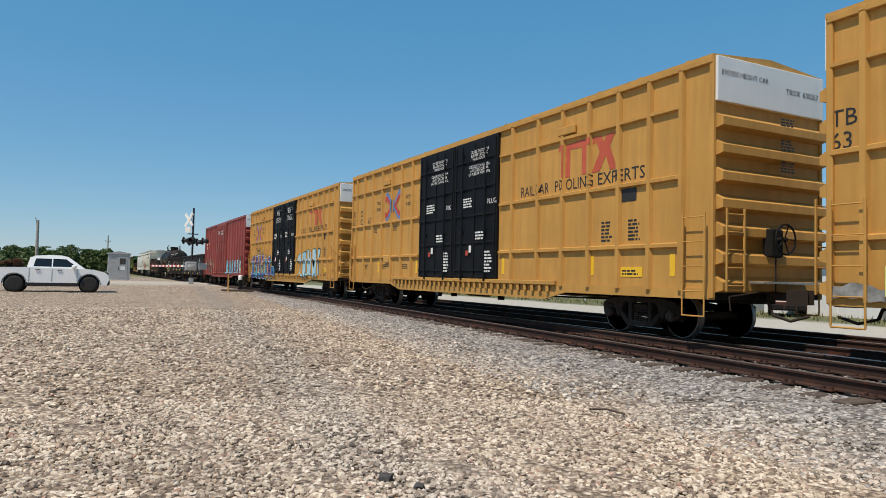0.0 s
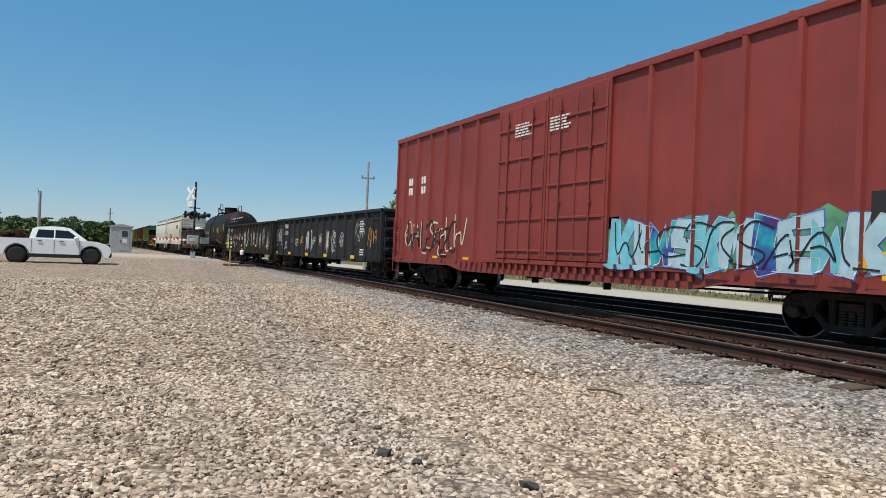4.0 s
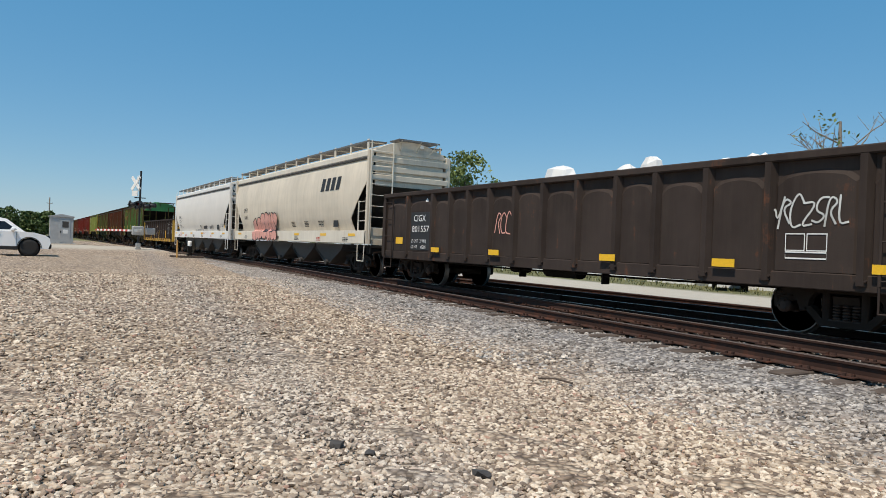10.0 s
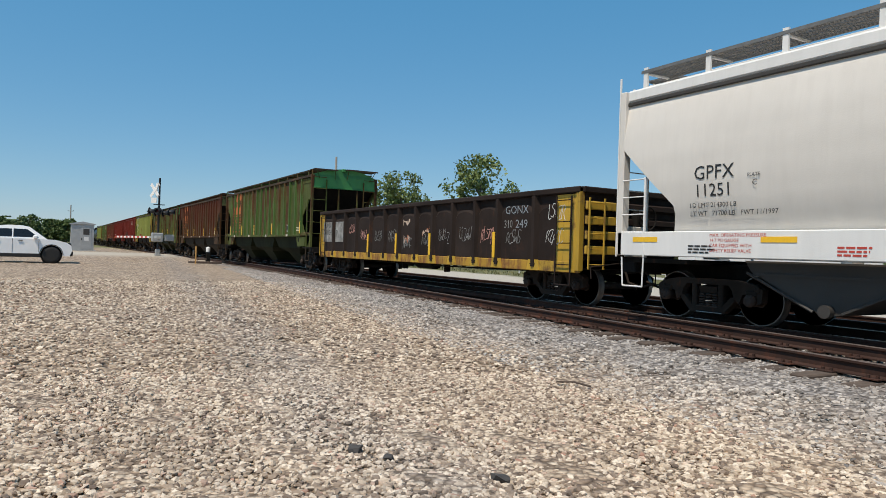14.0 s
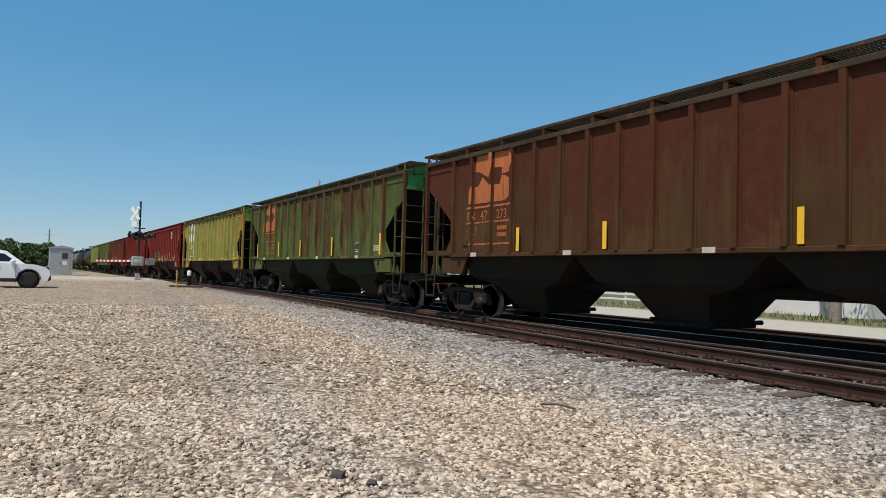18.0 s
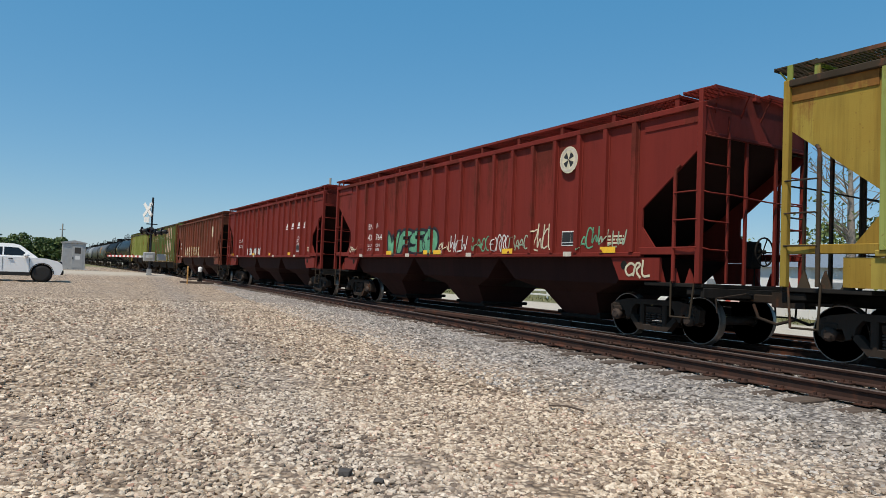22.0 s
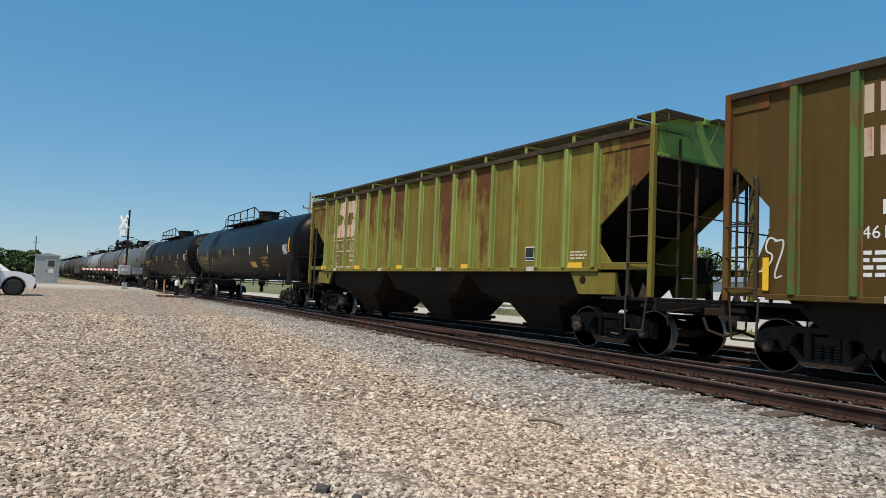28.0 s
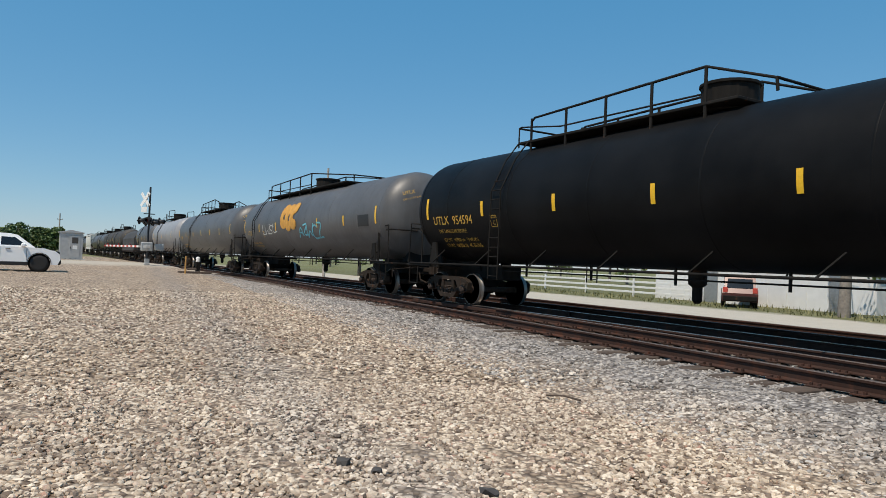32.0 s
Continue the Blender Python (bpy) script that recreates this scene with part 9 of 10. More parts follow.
        part("tail_light", Geo().box(-2.67, -2.46, s * 0.72, s * 0.92, 0.86, 1.10, 0.02), M["rtext"], car, "red tail light")
        part("headlight", Geo().box(2.12, 2.36, s * 0.62, s * 0.86, 0.80, 0.97, 0.03), glass, car)
    part("front_bumper", Geo().box(2.20, 2.44, -0.84, 0.84, 0.34, 0.60, 0.05), dark, car)
    part("rear_bumper", Geo().box(-2.74, -2.46, -0.88, 0.88, 0.42, 0.66, 0.05), dark, car)
    part("windscreen", Geo().add([(0.66, -0.66, 1.655), (0.66, 0.66, 1.655), (1.32, 0.80, 1.15), (1.32, -0.80, 1.15)], [(0, 1, 2, 3)]), glass, car)
    part("bed_floor", Geo().box(-2.55, -1.05, -0.76, 0.76, 1.10, 1.162), dark, car)
    load = root("scrap_pile", "heap of rusty brown scrap lying in the truck bed", "scrap", pose(-38.0, -3.35, float(zground(-38.0, -1.5)) + 1.16, 0, 0, 90))
    rnd = random.Random(3)
    for k in range(9):
        a, b, cc = rnd.uniform(0.25, 0.6), rnd.uniform(0.2, 0.5), rnd.uniform(0.08, 0.2)
        part("scrap_piece", Geo().box(-a / 2, a / 2, -b / 2, b / 2, 0, cc, 0.02), M["brown" if k % 3 else "wheel"], load, m=pose(rnd.uniform(-0.35, 0.35), rnd.uniform(-0.4, 0.4), 0.0 + 0.10 * (k // 4), rnd.uniform(-12, 12), rnd.uniform(-10, 10), rnd.uniform(0, 90)))


pickup()


# ---- crossing, signal house, small trackside things ----
def crossing_signal():
    x, y, z = -49.6, 6.22, float(zground(-49.6, 6.22))
    grey, darkm, red = plain("signal_grey", (0.40, 0.40, 0.39), 0.5, 0.4), plain("signal_black", (0.02, 0.02, 0.022), 0.5), plain("lens_red", (0.25, 0.02, 0.02), 0.2)
    t = root("crossing_signal", "railway crossing mast with white crossbuck, lamps and lowered gate", "crossing signal", pose(x, y, z))
    part("mast", Geo().cyl((0, 0, 0), (0, 0, 5.25), 0.065, 12), darkm, t)
    part("base", Geo().box(-0.18, 0.18, -0.18, 0.18, 0, 0.12, 0.02), grey, t)
    for s in (-1, 1):
        part("crossbuck_blade", Geo().box(-0.61, 0.61, -0.012, 0.012, -0.115, 0.115), M["wtext"], t, "white crossbuck blade", pose(0, -0.16, 4.4, 0, 45 * s, 0) @ pose(0, 0.008 * s, 0))
    for s in (-1, 1):
        part("crossbuck_blade", Geo().box(-0.61, 0.61, -0.012, 0.012, -0.115, 0.115), M["wtext"], t, "white crossbuck blade", pose(0.05, -0.30, 4.4, 0, 0, 28) @ pose(0, 0.008 * s, 0, 0, 45 * s, 0))
    part("count_sign", Geo().box(-0.20, 0.20, -0.014, 0.014, -0.18, 0.18), M["wtext"], t, "small white sign", pose(0.05, -0.34, 3.72, 0, 0, 50))
    part("crossarm", Geo().box(-0.04, 0.04, -0.75, 0.75, 2.92, 3.0, 0.01), darkm, t)
    part("crossarm", Geo().box(-0.75, 0.75, -0.04, 0.04, 3.02, 3.10, 0.01), darkm, t)
    part("bracket", Geo().box(-0.05, 0.05, -0.35, 0.35, 3.42, 3.48, 0.01), darkm, t)
    for m in (pose(0.10, -0.62, 2.98), pose(0.10, 0.62, 2.98), pose(-0.6, -0.1, 2.98, 0, 0, -90), pose(0.6, -0.1, 2.98, 0, 0, -90), pose(0.10, -0.25, 2.9), pose(0.1, 0.25, 2.9)):
        m = m @ pose(0, 0, 0, 0, 0, 62)
        lamp = part("lamp", Geo().cyl((0, 0, 0), (0.03, 0, 0), 0.26, 18), darkm, t, "round black-backed crossing lamp", m)
        part("lens", Geo().cyl((0.03, 0, 0), (0.06, 0, 0), 0.11, 14), red, lamp)
        part("hood", Geo().lathe([(0.03, 0.13), (0.38, 0.15), (0.38, 0.14), (0.04, 0.12)], 14), darkm, lamp)
    part("gate_mechanism", Geo().box(-0.25, 0.25, -0.42, 0.30, 0.95, 1.55, 0.05), grey, t, "grey gate mechanism box")
    part("relay_box", Geo().box(-0.2, 0.2, 0.42, 1.0, 1.02, 1.45, 0.04), grey, t)
    part("junction_box", Geo().box(-0.12, 0.12, -0.16, 0.14, 0.12, 0.45, 0.03), grey, t)
    arm_len, ang = 8.1, math.degrees(math.atan2(-1.76, -7.9))
    arm = part("gate_arm", Geo().box(0.3, 0.9, -0.03, 0.03, -0.06, 0.06), grey, t, "lowered red and white gate arm", pose(0, -0.25, 1.25, 0, 0, ang))
    k, x0 = 0, 0.9
    while x0 < arm_len:
        part("stripe", Geo().box(x0, x0 + 0.40, -0.02, 0.02, -0.065, 0.065), M["rtext" if k % 2 else "wtext"], arm)
        x0, k = x0 + 0.40, k + 1
    for k in range(3):
        part("arm_lamp", Geo().cyl((2.6 + k * 2.4, 0, 0.06), (2.6 + k * 2.4, 0, 0.18), 0.05, 10), red, arm)
    for s in (-0.12, 0.12):
        part("counterweight", Geo().box(-0.9, -0.3, s - 0.02, s + 0.02, -0.10, 0.10, 0.02), grey, t, m=pose(0, -0.25, 1.25, 0, 0, ang))


def signal_house():
    x, y = -72.0, 2.45
    z = float(zground(x, y)) - 0.05
    wall = plain("pale_grey_sheet", (0.42, 0.42, 0.41), 0.5, 0.3, 0.08, 3)
    t = root("signal_house", "pale grey metal signal house with one door", "equipment hut", pose(x, y, z))
    part("slab", Geo().box(-1.1, 1.25, -1.15, 1.15, 0, 0.12, 0.01), plain("concrete", (0.45, 0.43, 0.40), 0.9), t, "concrete slab")
    part("wall", Geo().box(-0.95, 0.95, -0.94, 0.94, 0.12, 2.52, 0.02), wall, t)
    part("roof", Geo().prism([(-1.05, 2.50), (1.05, 2.50), (1.05, 2.56), (0, 2.76), (-1.05, 2.56)], "x", -1.05, 1.05), wall, t)
    door = part("door", Geo().box(0.95, 0.985, -0.15, 0.70, 0.25, 2.25, 0.01), wall, t)
    part("louvre", Geo().box(0.985, 1.0, 0.05, 0.55, 1.55, 2.1), M["greybay"], door, "dark louvre")
    part("notice", Geo().box(0.985, 0.995, 0.12, 0.5, 1.0, 1.35), M["wtext"], door)
    part("handle", Geo().box(0.985, 1.03, -0.1, -0.04, 1.05, 1.25, 0.01), M["under"], door)
    for k in range(5):
        part("foot", Geo().box(0.9, 1.0, -0.9 + k * 0.42, -0.8 + k * 0.42, 0.08, 0.14), M["under"], t)


crossing_signal()
signal_house()


def small_things():
    z = float(zground(-48.0, 9.0))
    t = root("switch_stand", "dark switch stand with a white cap beside the rail", "switch stand", pose(-47.6, 9.12, z))
    part("post", Geo().box(-0.13, 0.13, -0.13, 0.13, 0, 0.72, 0.02), M["under"], t)
    part("cap", Geo().lathe([(0.70, 0.13), (0.98, 0.14), (1.04, 0.10), (1.06, 0.02)], 14, axis="z"), M["white"], t, "white rounded cap")
    part("lever", Geo().tube([(0.1, -0.1, 0.3), (0.2, -0.7, 0.15)], 0.02, 6), M["under"], t)
    part("base_plate", Geo().box(-0.4, 0.4, -0.7, 0.5, 0, 0.06, 0.01), M["tie"], t)
    z = float(zground(-39.4, 6.9))
    t = root("marker_stake", "orange-yellow timber marker stake in the gravel", "stake", pose(-39.4, 6.9, z))
    part("stake", Geo().box(-0.035, 0.035, -0.035, 0.035, -0.1, 0.98, 0.008), plain("stake_orange", (0.55, 0.30, 0.09), 0.8), t)
    t = root("scrap_timber", "dark old timber lying by the track", "timber", pose(-40.4, 7.6, float(zground(-40.4, 7.6)), 0, 0, 80))
    part("timber", Geo().box(-0.9, 0.9, -0.11, 0.11, 0, 0.12, 0.02), M["tie"], t)
    t = root("scrap_timber", "dark old timber lying by the track", "timber", pose(-47.2, 8.3, float(zground(-47.2, 8.3)), 0, 0, 60))
    part("timber", Geo().box(-0.7, 0.7, -0.1, 0.1, 0, 0.1, 0.02), M["tie"], t)
    dark = plain("dark_rock", (0.060, 0.055, 0.052), 0.9, 0, 0.3, 12, 0.6)
    rnd = random.Random(5)
    for x, y, s in ((-4.71, 2.0, 0.065), (-3.72, 2.62, 0.085), (-4.45, 2.15, 0.045)):
        g = Geo()
        P = [Vector((rnd.uniform(-1, 1), rnd.uniform(-1, 1), rnd.uniform(-0.5, 0.6))).normalized() * rnd.uniform(0.7, 1.0) for _ in range(14)]
        bm = bmesh.new()
        for p in P:
            bm.verts.new(p * s)
        bmesh.ops.convex_hull(bm, input=bm.verts)
        me = bpy.data.meshes.new("dark_stone")
        bm.to_mesh(me)
        bm.free()
        me.materials.append(dark)
        ob = tagged(new("dark_stone", me), "dark lump of stone lying on the gravel", "stone", "dark stones")
        ob.location = (x, y, float(zground(x, y)) + s * 0.35)
    t = root("stick", "thin dark stick lying on the gravel", "stick", pose(-6.0, 5.19, float(zground(-6.0, 5.19)) + 0.05, 0, 0, 25))
    part("twig", Geo().tube([(-0.2, 0, 0), (0.0, 0.03, 0.02), (0.22, 0.01, 0.0)], 0.012, 6), M["tie"], t)


small_things()


# ---- poles and trees ----
def utility_pole(x, y, h, arms, label, thick=0.14):
    z = float(zground(x, y))
    wood = M["polewood"]
    t = root("utility_pole", label, "utility pole", pose(x, y, z))
    part("pole", Geo().cyl((0, 0, -0.2), (0, 0, h), thick, 10, thick * 0.65), wood, t)
    for k in range(arms):
        part("crossarm", Geo().box(-0.06, 0.06, -0.6, 0.6, h - 1.5 - 0.9 * k, h - 1.38 - 0.9 * k, 0.01), wood, t)
        for y2 in (-0.55, 0.55):
            part("insulator", Geo().cyl((0, y2, h - 1.38 - 0.9 * k), (0, y2, h - 1.24 - 0.9 * k), 0.05, 8), M["under"], t)


M["polewood"] = plain("pole_wood", (0.34, 0.30, 0.26), 0.9, 0, 0.25, 3, 0.4)
utility_pole(-56.1, 21.2, 9.6, 1, "weathered timber utility pole with a crossarm")
utility_pole(-119.8, -7.2, 8.2, 0, "pale broken-topped timber pole", 0.27)
part("splinter", Geo().cyl((0, 0, 7.0), (0.1, -0.35, 8.6), 0.10, 7, 0.05), M["polewood"], bpy.data.objects["utility_pole.001"], "split broken tip")
utility_pole(-189.0, 3.8, 9.6, 1, "distant timber utility pole with a crossarm", 0.2)
utility_pole(-118.0, -17.9, 8.2, 1, "timber utility pole with a crossarm", 0.18)
utility_pole(-112.0, -15.0, 6.8, 1, "leaning timber utility pole with a crossarm", 0.18)
utility_pole(-120.0, -13.2, 7.0, 0, "bare weathered timber pole", 0.18)

LEAF = leaf_mat("leaf_green", (0.050, 0.085, 0.018), (0.19, 0.24, 0.065))
LEAF2 = leaf_mat("leaf_dark_green", (0.040, 0.072, 0.018), (0.125, 0.175, 0.048))
TWIG = plain("pale_grey_bark", (0.24, 0.21, 0.18), 0.95, 0, 0.25, 8, 0.5)
BARK = plain("bark", (0.13, 0.105, 0.085), 0.95, 0, 0.3, 8, 0.8)


def tree(x, y, h, rad, seed, label, n=2600, leaf=0.34, mat=None, low=0.28, sparse=False, name="tree"):
    rng = np.random.RandomState(seed)
    z = float(zground(x, y))
    t = root(name, label, "tree", pose(x, y, z))
    g = Geo()
    g.cyl((0, 0, -0.1), (0.1, 0.05, h * 0.35), 0.035 * h ** 0.9, 10, 0.024 * h ** 0.9)
    g.cyl((0.1, 0.05, h * 0.35), (0, 0, h * 0.8), 0.024 * h ** 0.9, 8, 0.006 * h)
    tips = []
    nb = 26 if sparse else 15
    for k in range(nb):
        a = rng.uniform(0, 6.28)
        z0 = h * rng.uniform(0.22, 0.72)
        ln = rad * rng.uniform(0.6, 1.05) * (1.0 if sparse else 0.62)
        p0 = Vector((0.05, 0.03, z0))
        p1 = p0 + Vector((math.cos(a) * ln * 0.6, math.sin(a) * ln * 0.6, ln * rng.uniform(0.25, 0.7)))
        p2 = p1 + Vector((math.cos(a + 0.3) * ln * 0.4, math.sin(a + 0.3) * ln * 0.4, ln * rng.uniform(0.2, 0.6)))
        k1 = 0.45 if sparse else 1.0
        g.cyl(p0, p1, 0.010 * h * k1, 6, 0.006 * h * k1, False)
        g.cyl(p1, p2, 0.006 * h * k1, 5, 0.0025 * h * k1, False)
        tips += [p1, p2, (p1 + p2) / 2]
        if sparse:
            for q in range(5):
                s0 = p0.lerp(p2, rng.uniform(0.4, 1.0))
                s1 = s0 + Vector((rng.uniform(-1, 1), rng.uniform(-1, 1), rng.uniform(0.2, 1.2))) * rad * 0.28
                g.cyl(s0, s1, 0.0016 * h, 4, 0.0007 * h, False)
                tips.append(s1)
    part("trunk", g, TWIG if sparse else BARK, t, "brown trunk with spreading limbs")
    cl = []
    m = 64 if not sparse else 60
    for k in range(m):
        if sparse or k % 2:
            c = tips[rng.randint(len(tips))]
            cl.append((c.x + rng.normal(0, 0.3), c.y + rng.normal(0, 0.3), c.z + rng.normal(0, 0.3)))
        else:
            a, b = rng.uniform(0, 6.28), rng.uniform(-0.8, 1.0)
            q = math.sqrt(max(0, 1 - b * b)) * rng.uniform(0.5, 1.0)
            cl.append((rad * q * math.cos(a), rad * q * math.sin(a), h * (low + (1 - low) / 2) + b * h * (1 - low) / 2 * 0.92))
    cl = np.array(cl)
    w = rng.uniform(0.14, 0.30, len(cl)) * rad * (0.75 if sparse else 1.25)
    i = rng.randint(0, len(cl), n)
    d = rng.normal(0, 1, (n, 3))
    d /= np.linalg.norm(d, axis=1)[:, None]
    P = cl[i] + d * (w[i] * rng.uniform(0.35, 1.0, n))[:, None] * np.array([1, 1, 0.75])
    P[:, 2] = np.clip(P[:, 2], h * low * 0.6, h)
    u = rng.normal(0, 1, (n, 3))
    u /= np.linalg.norm(u, axis=1)[:, None]
    v = np.cross(u, rng.normal(0, 1, (n, 3)))
    v /= np.linalg.norm(v, axis=1)[:, None]
    s = leaf * rng.uniform(0.6, 1.3, n)[:, None]
    V = np.stack([P - u * s * 0.5, P + v * s * 0.28, P + u * s * 0.5, P - v * s * 0.28], 1).reshape(-1, 3)
    Q = np.arange(4 * n).reshape(-1, 4)
    me = bpy.data.meshes.new("crown")
    me.from_pydata(V.tolist(), [], Q.tolist())
    me.materials.append(mat or LEAF)
    part("crown", me, None, t, "uneven crown of small leaves")


tree(-67.5, 33.2, 10.2, 4.6, 1, "leafy green tree beyond the railway", 4200, 0.42)
tree(-71.0, 31.0, 7.8, 2.6, 11, "smaller leafy tree beyond the railway", 1800)
tree(-58.4, 37.6, 11.4, 4.2, 2, "tall leafy tree beyond the railway", 4200, 0.42)
tree(-62.0, 43.0, 10.0, 3.0, 12, "leafy tree standing behind others", 1800)
tree(-17.9, 32.3, 10.5, 2.4, 3, "half-bare tree with thin grey branches", 260, 0.2, None, 0.12, True)
tree(-13.2, 33.5, 10.6, 3.4, 4, "half-bare tree with few fresh leaves", 420, 0.2, None, 0.12, True)
tree(-15.4, 34.6, 4.2, 2.2, 14, "bushy green tree beside the white building", 1800, 0.26, None, 0.05)
tree(-27.5, 48.5, 6.6, 3.2, 61, "leafy green tree behind the white building", 2600, 0.34, None, 0.12)
tree(-22.5, 49.5, 7.4, 3.2, 62, "leafy green tree behind the white building", 2600, 0.34, None, 0.12)
tree(-38.0, 49.0, 6.2, 3.4, 63, "leafy green tree behind the white building", 2600, 0.34, None, 0.12)
tree(-109.2, -13.9, 6.8, 2.8, 5, "dense dark green tree at the yard's edge", 7000, 0.40, LEAF2, 0.10)
tree(-107.0, -19.4, 7.6, 3.0, 6, "dense dark green tree at the yard's edge", 6000, 0.40, LEAF2, 0.10)
rt = random.Random(9)
for k in range(15):
    y = -19.0 + k * 1.55 + rt.uniform(-0.5, 0.5)
    tree(-165 + rt.uniform(-10, 10), y, rt.uniform(4.2, 6.3), rt.uniform(2.4, 3.4), 20 + k, "dense dark green tree of the far hedgerow", 2400, 0.55, LEAF2, 0.02)
for k in range(10):
    x = -48.0 - 14.0 * k + rt.uniform(-4, 4)
    tree(x, 62 + rt.uniform(-6, 14), rt.uniform(5, 8.5), rt.uniform(2.5, 4), 50 + k, "green tree of the far row beyond the road", 1000, 0.5, LEAF, 0.05)


# ---- beyond the road ----
def low_building():
    z = -0.64
    t = root("white_building", "long low white-walled building beyond the gravel road", "building", pose(0, 0, z))
    wall = plain("white_siding", (0.74, 0.74, 0.73), 0.6, 0, 0.05, 2)
    part("wall", Geo().box(-33.0, -18.6, 36.5, 44.0, 0, 2.9), wall, t)
    g = Geo().prism([(36.2, 2.88), (44.3, 2.88), (40.2, 3.9)], "x", -33.3, -18.3)
    part("roof", g, M["steel"], t, "grey metal roof")
    me = shared("siding_batten", lambda g: g.box(-0.03, 0.03, -0.03, 0, 0.05, 2.85), wall)
    for k in range(13):
        part("batten", me, None, t, m=pose(-32.9 + k * 1.18, 36.5, 0))
    for x in (-29.0, -21.0):
        part("door", Geo().box(x, x + 1.0, 36.44, 36.5, 0, 2.1), M["steel"], t)
    t = root("white_shed", "white gabled shed standing beyond the road", "building", pose(0, 0, z))
    part("wall", Geo().box(-16.5, -8.0, 41, 47, 0, 3.0), wall, t)
    part("roof", Geo().prism([(-16.8, 2.95), (-7.7, 2.95), (-12.25, 4.3)], "y", 40.8, 47.2), M["steel"], t, "grey metal roof")
    t = root("rail_fence", "white slatted fence along the gravel road", "fence", pose(0, 0, z))
    slat = shared("fence_slat", lambda g: g.box(-2.4, 2.4, -0.02, 0.02, -0.07, 0.07, 0.01), M["white"])
    post = shared("fence_post", lambda g: g.box(-0.06, 0.06, -0.06, 0.06, 0, 1.5, 0.01), M["white"])
    for k in range(4):
        for q in range(4):
            part("slat", slat, None, t, m=pose(-48.5 + 4.8 * k + 2.4, 35.5, 0.35 + 0.35 * q))
        part("post", post, None, t, m=pose(-48.5 + 4.8 * k, 35.55, 0))
    t = root("red_trailer", "red box trailer parked beyond the road", "trailer", pose(-24.6, 46.0, z))
    part("box", Geo().box(-1.2, 5.5, -1.2, 1.2, 1.7, 3.2, 0.04), plain("trailer_red", (0.50, 0.03, 0.03), 0.4), t)
    part("frame", Geo().box(-1.2, 5.5, -1.0, 1.0, 1.3, 1.7, 0.02), M["under"], t)
    for x in (0.0, 1.2, 4.5):
        for s in (-1, 1):
            part("wheel", Geo().cyl((x, s * 0.9, 0.5), (x, s * 1.15, 0.5), 0.5, 16), M["under"], t)


low_building()


def parked_car(x, y, turn, mat, label, name="parked_car", tall=1.68, L=4.5):
    t = root(name, label, "car", pose(x, y, -0.63, 0, 0, turn))
    glass = KEPTMAT["glass"]
    h = L / 2
    low = [(h, 0.35), (h - 0.02, 0.75), (h - 0.9, 0.98), (-h + 0.15, 1.02), (-h, 0.8), (-h + 0.02, 0.35)]
    part("body", Geo().prism(low, "y", -0.90, 0.90), mat, t)
    cab = [(h - 1.15, 0.97), (h - 1.85, tall - 0.05), (h - 2.2, tall), (-h + 0.6, tall), (-h + 0.18, 1.0)]
    part("cab", Geo().prism(cab, "y", -0.78, 0.78), mat, t)
    for s in (-1, 1):
        part("window", Geo().prism([(h - 1.4, 1.05), (h - 1.95, tall - 0.12), (-h + 0.75, tall - 0.12), (-h + 0.45, 1.05)], "y", s * 0.77, s * 0.79), glass, t)
        part("tail_light", Geo().box(-h - 0.01, -h + 0.1, s * 0.62, s * 0.86, 0.82, 1.12, 0.02), M["rtext"], t, "red tail light")
    part("rear_window", Geo().add([(-h + 0.20, -0.66, 1.08), (-h + 0.20, 0.66, 1.08), (-h + 0.50, 0.62, tall - 0.10), (-h + 0.50, -0.62, tall - 0.10)], [(0, 1, 2, 3)]), glass, t)
    part("bumper", Geo().box(-h - 0.06, -h + 0.12, -0.86, 0.86, 0.38, 0.66, 0.04), M["under"], t)
    for sx in (-1, 1):
        for s in (-1, 1):
            part("wheel", Geo().lathe([(-0.1, 0.2), (-0.11, 0.3), (-0.08, 0.34), (0.08, 0.34), (0.11, 0.3), (0.1, 0.2)], 18, at=(sx * (h - 0.85), s * 0.80, 0.34), axis="y"), M["under"], t, "black tyre")


KEPTMAT = {"glass": plain("dark_glass", (0.012, 0.014, 0.017), 0.08, 0, 0.1, 3, 0)}
parked_car(-25.0, 34.4, 128, plain("car_maroon", (0.075, 0.022, 0.020), 0.3, 0.1, 0.04, 2, 0), "dark reddish sport utility car parked by the white building")
parked_car(-68.0, 40.0, 20, plain("car_red", (0.42, 0.02, 0.02), 0.3, 0, 0.04, 2, 0), "red car parked far beyond the railway")
parked_car(-84.0, 44.0, 10, plain("car_blue_grey", (0.20, 0.24, 0.28), 0.3, 0.3, 0.04, 2, 0), "blue-grey car parked far beyond the railway")


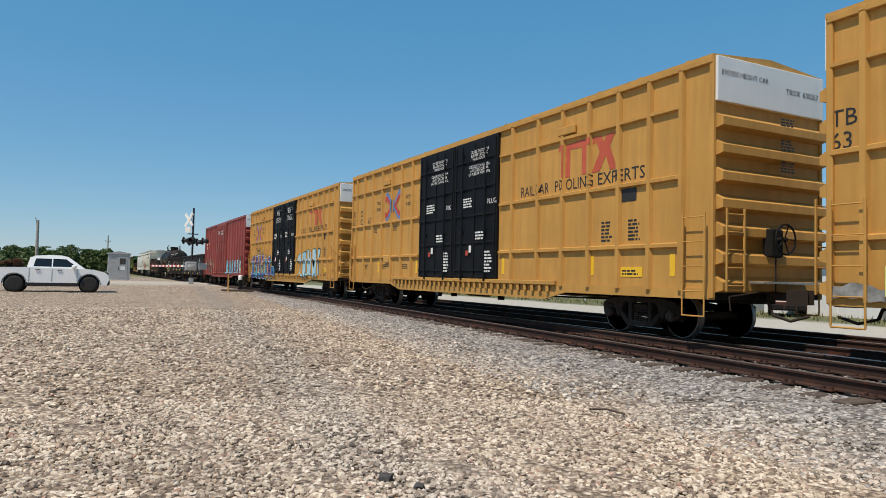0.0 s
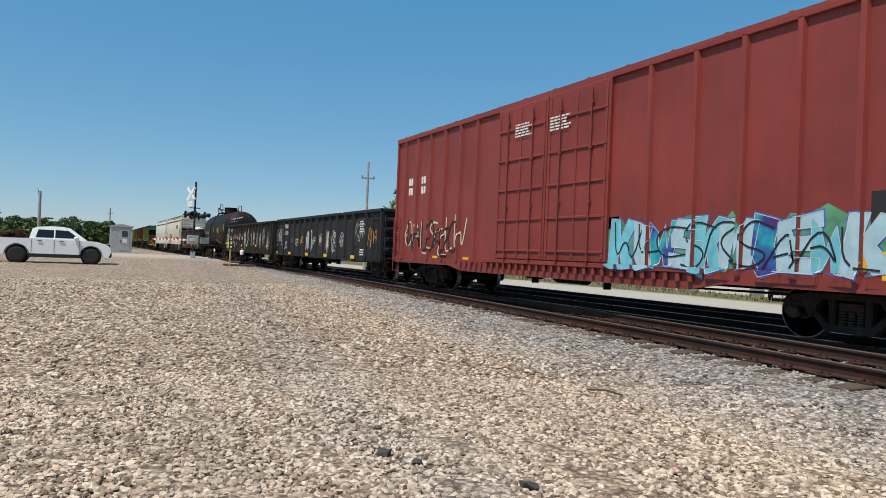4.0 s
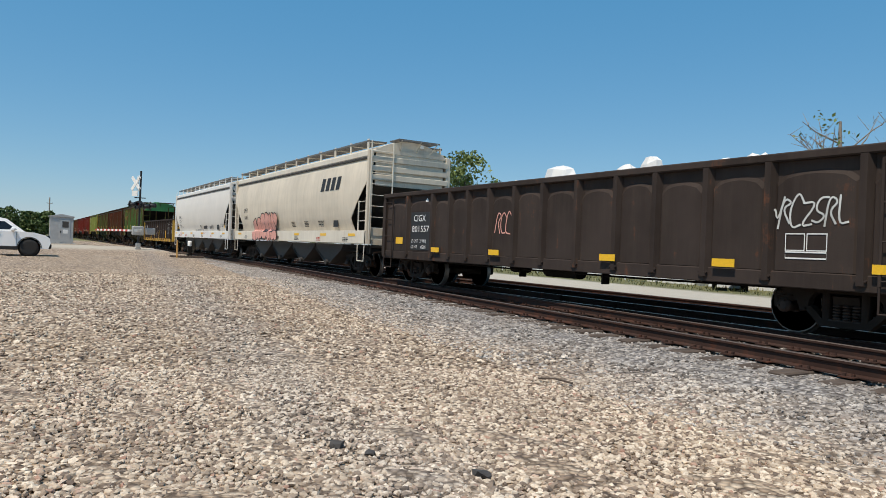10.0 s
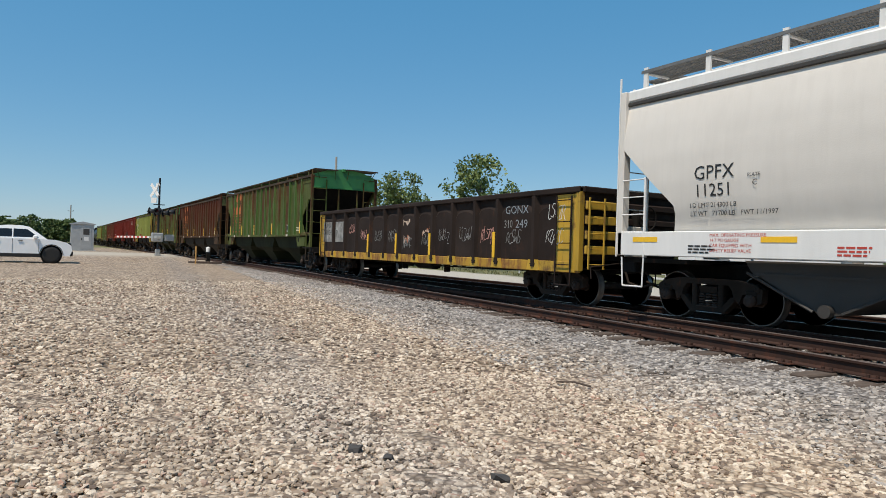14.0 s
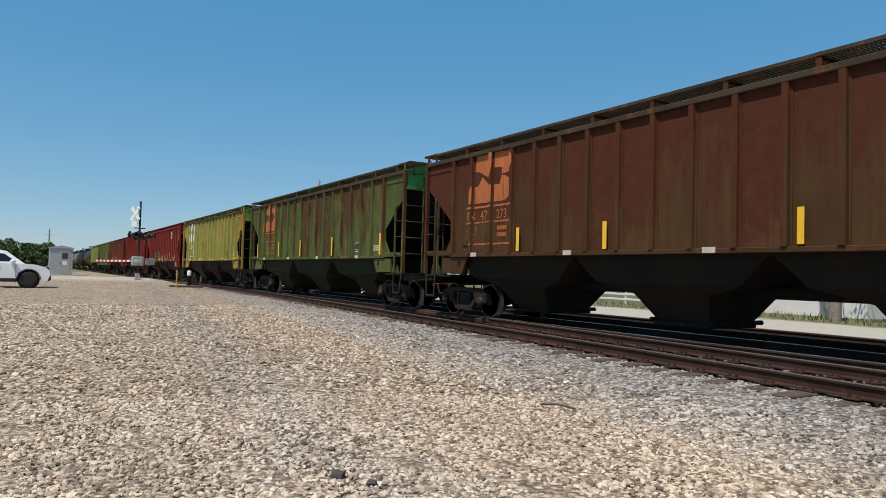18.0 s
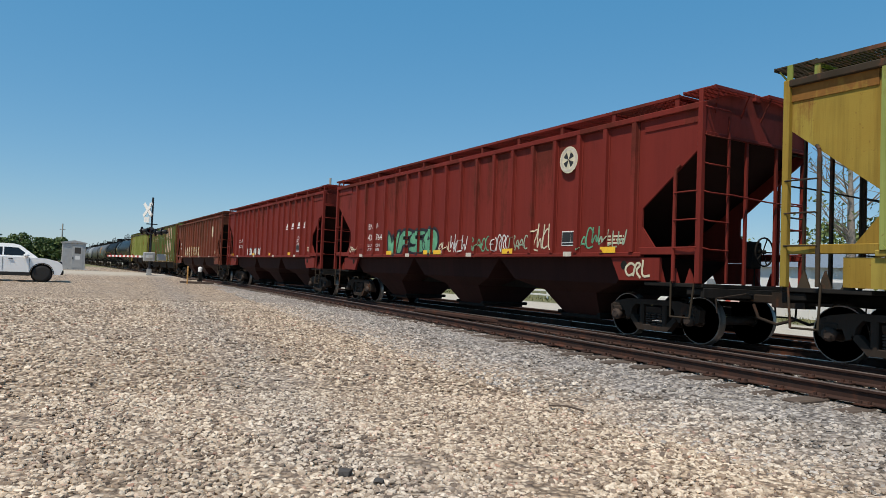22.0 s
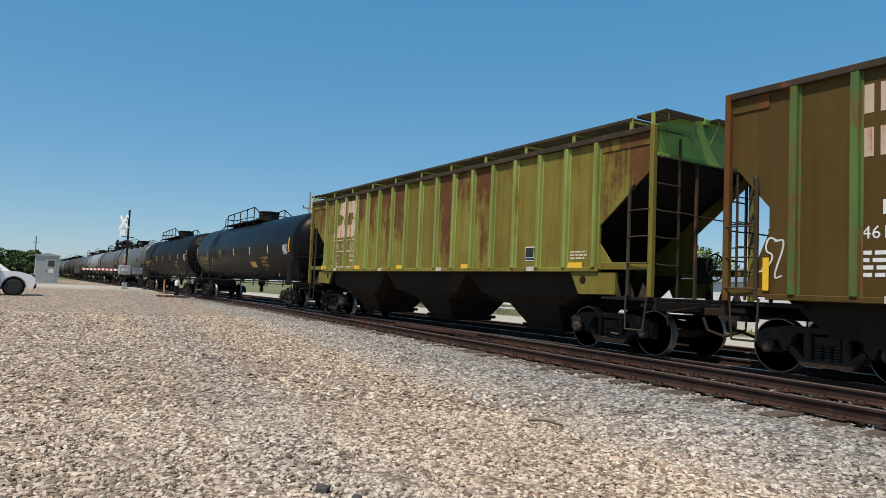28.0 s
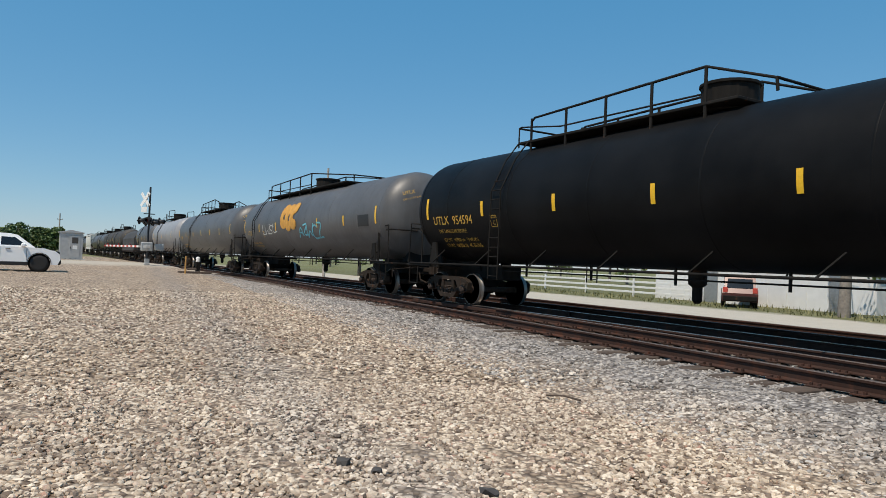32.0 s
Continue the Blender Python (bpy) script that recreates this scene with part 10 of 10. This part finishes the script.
def tractor():
    t = root("backhoe", "dusty dark backhoe loader parked at the yard's edge", "backhoe", pose(-104.0, -14.6, float(zground(-104, -14.6)), 0, 0, 70))
    part("chassis", Geo().box(-1.8, 1.6, -0.6, 0.6, 0.6, 1.3, 0.05), M["wheel"], t)
    part("cab", Geo().box(-0.7, 0.6, -0.65, 0.65, 1.3, 2.6, 0.06), KEPTMAT["glass"], t, "dark glazed cab")
    part("cab_roof", Geo().box(-0.8, 0.7, -0.72, 0.72, 2.6, 2.72, 0.03), M["steel"], t)
    part("bucket", Geo().prism([(1.7, 0.2), (2.6, 0.15), (2.5, 0.9), (1.9, 0.9)], "y", -1.0, 1.0), M["wheel"], t)
    part("boom", Geo().tube([(-1.8, 0, 1.0), (-2.6, 0, 2.2), (-3.4, 0, 0.8)], 0.12, 6), M["wheel"], t)
    for x, r in ((-0.9, 0.75), (1.1, 0.5)):
        for s in (-1, 1):
            part("wheel", Geo().cyl((x, s * 0.62, r), (x, s * 1.0, r), r, 18), M["under"], t)
    for k, (x, y) in enumerate(((-98, -16.8), (-99, -19.5))):
        q = root("scrap_heap", "low heap of rusty scrap at the yard's edge", "scrap heap", pose(x, y, float(zground(x, y))))
        rr = random.Random(k)
        for i in range(14):
            part("scrap_piece", Geo().box(-0.6, 0.6, -0.25, 0.25, 0, 0.25, 0.03), M["wheel" if i % 2 else "brown"], q, m=pose(rr.uniform(-1.2, 1.2), rr.uniform(-1.2, 1.2), rr.uniform(0, 0.6), rr.uniform(-20, 20), rr.uniform(-20, 20), rr.uniform(0, 180)))


tractor()


def weeds():
    rng = np.random.RandomState(6)
    n = 5200
    X = rng.uniform(-70, 2, n)
    Y = np.where(rng.rand(n) < 0.55, rng.normal(18.3, 0.35, n), rng.uniform(30.5, 36, n))
    Z = zground(X, Y)
    a = rng.uniform(0, 6.28, n)
    h = rng.uniform(0.08, 0.34, n)
    w = 0.03
    dx, dy = np.cos(a), np.sin(a)
    V = np.stack([np.stack([X - dx * w, Y - dy * w, Z], 1), np.stack([X + dx * w, Y + dy * w, Z], 1), np.stack([X + dy * h * 0.5, Y - dx * h * 0.5, Z + h], 1)], 1).reshape(-1, 3)
    me = bpy.data.meshes.new("weeds")
    me.from_pydata(V.tolist(), [], np.arange(3 * n).reshape(-1, 3).tolist())
    me.materials.append(leaf_mat("weed_green", (0.10, 0.11, 0.03), (0.24, 0.22, 0.09)))
    tagged(new("weeds", me), "thin dry weeds along the siding and the road", "weeds", kind="stuff")


weeds()


# ---- what moves ----
def motions():
    times = [0.0, 4.0, 8.0, 12.0, 16.0, 20.0, 24.0, 28.0, 32.0]
    middle = {}
    for car in CARS:
        x = car["middle"]
        middle[car] = x
        walk(car, [(t, pose(x + run(t), AXIS, 0)) for t in times])
        del car["middle"]
    # wheels roll while their car passes near
    for car, wheel, dx in BOGIES:
        x0 = middle[car] + wheel.parent.matrix_basis.translation.x + dx
        if x0 < -420:
            continue
        seen = [k / FPS for k in range(0, int(32 * FPS) + 1) if -30.0 < x0 + run(k / FPS) < -3.0]
        if not seen:
            continue
        rows = [] if seen[0] == 0 else [(0.0, seen[0])]
        rows += [(t, t) for t in seen] + ([(32.0, seen[-1])] if seen[-1] < 32.0 else [])
        walk(wheel, [(t, pose(dx, 0, WHEEL_R, 0, math.degrees(run(u) / WHEEL_R) % 360.0, 0)) for t, u in rows])


motions()
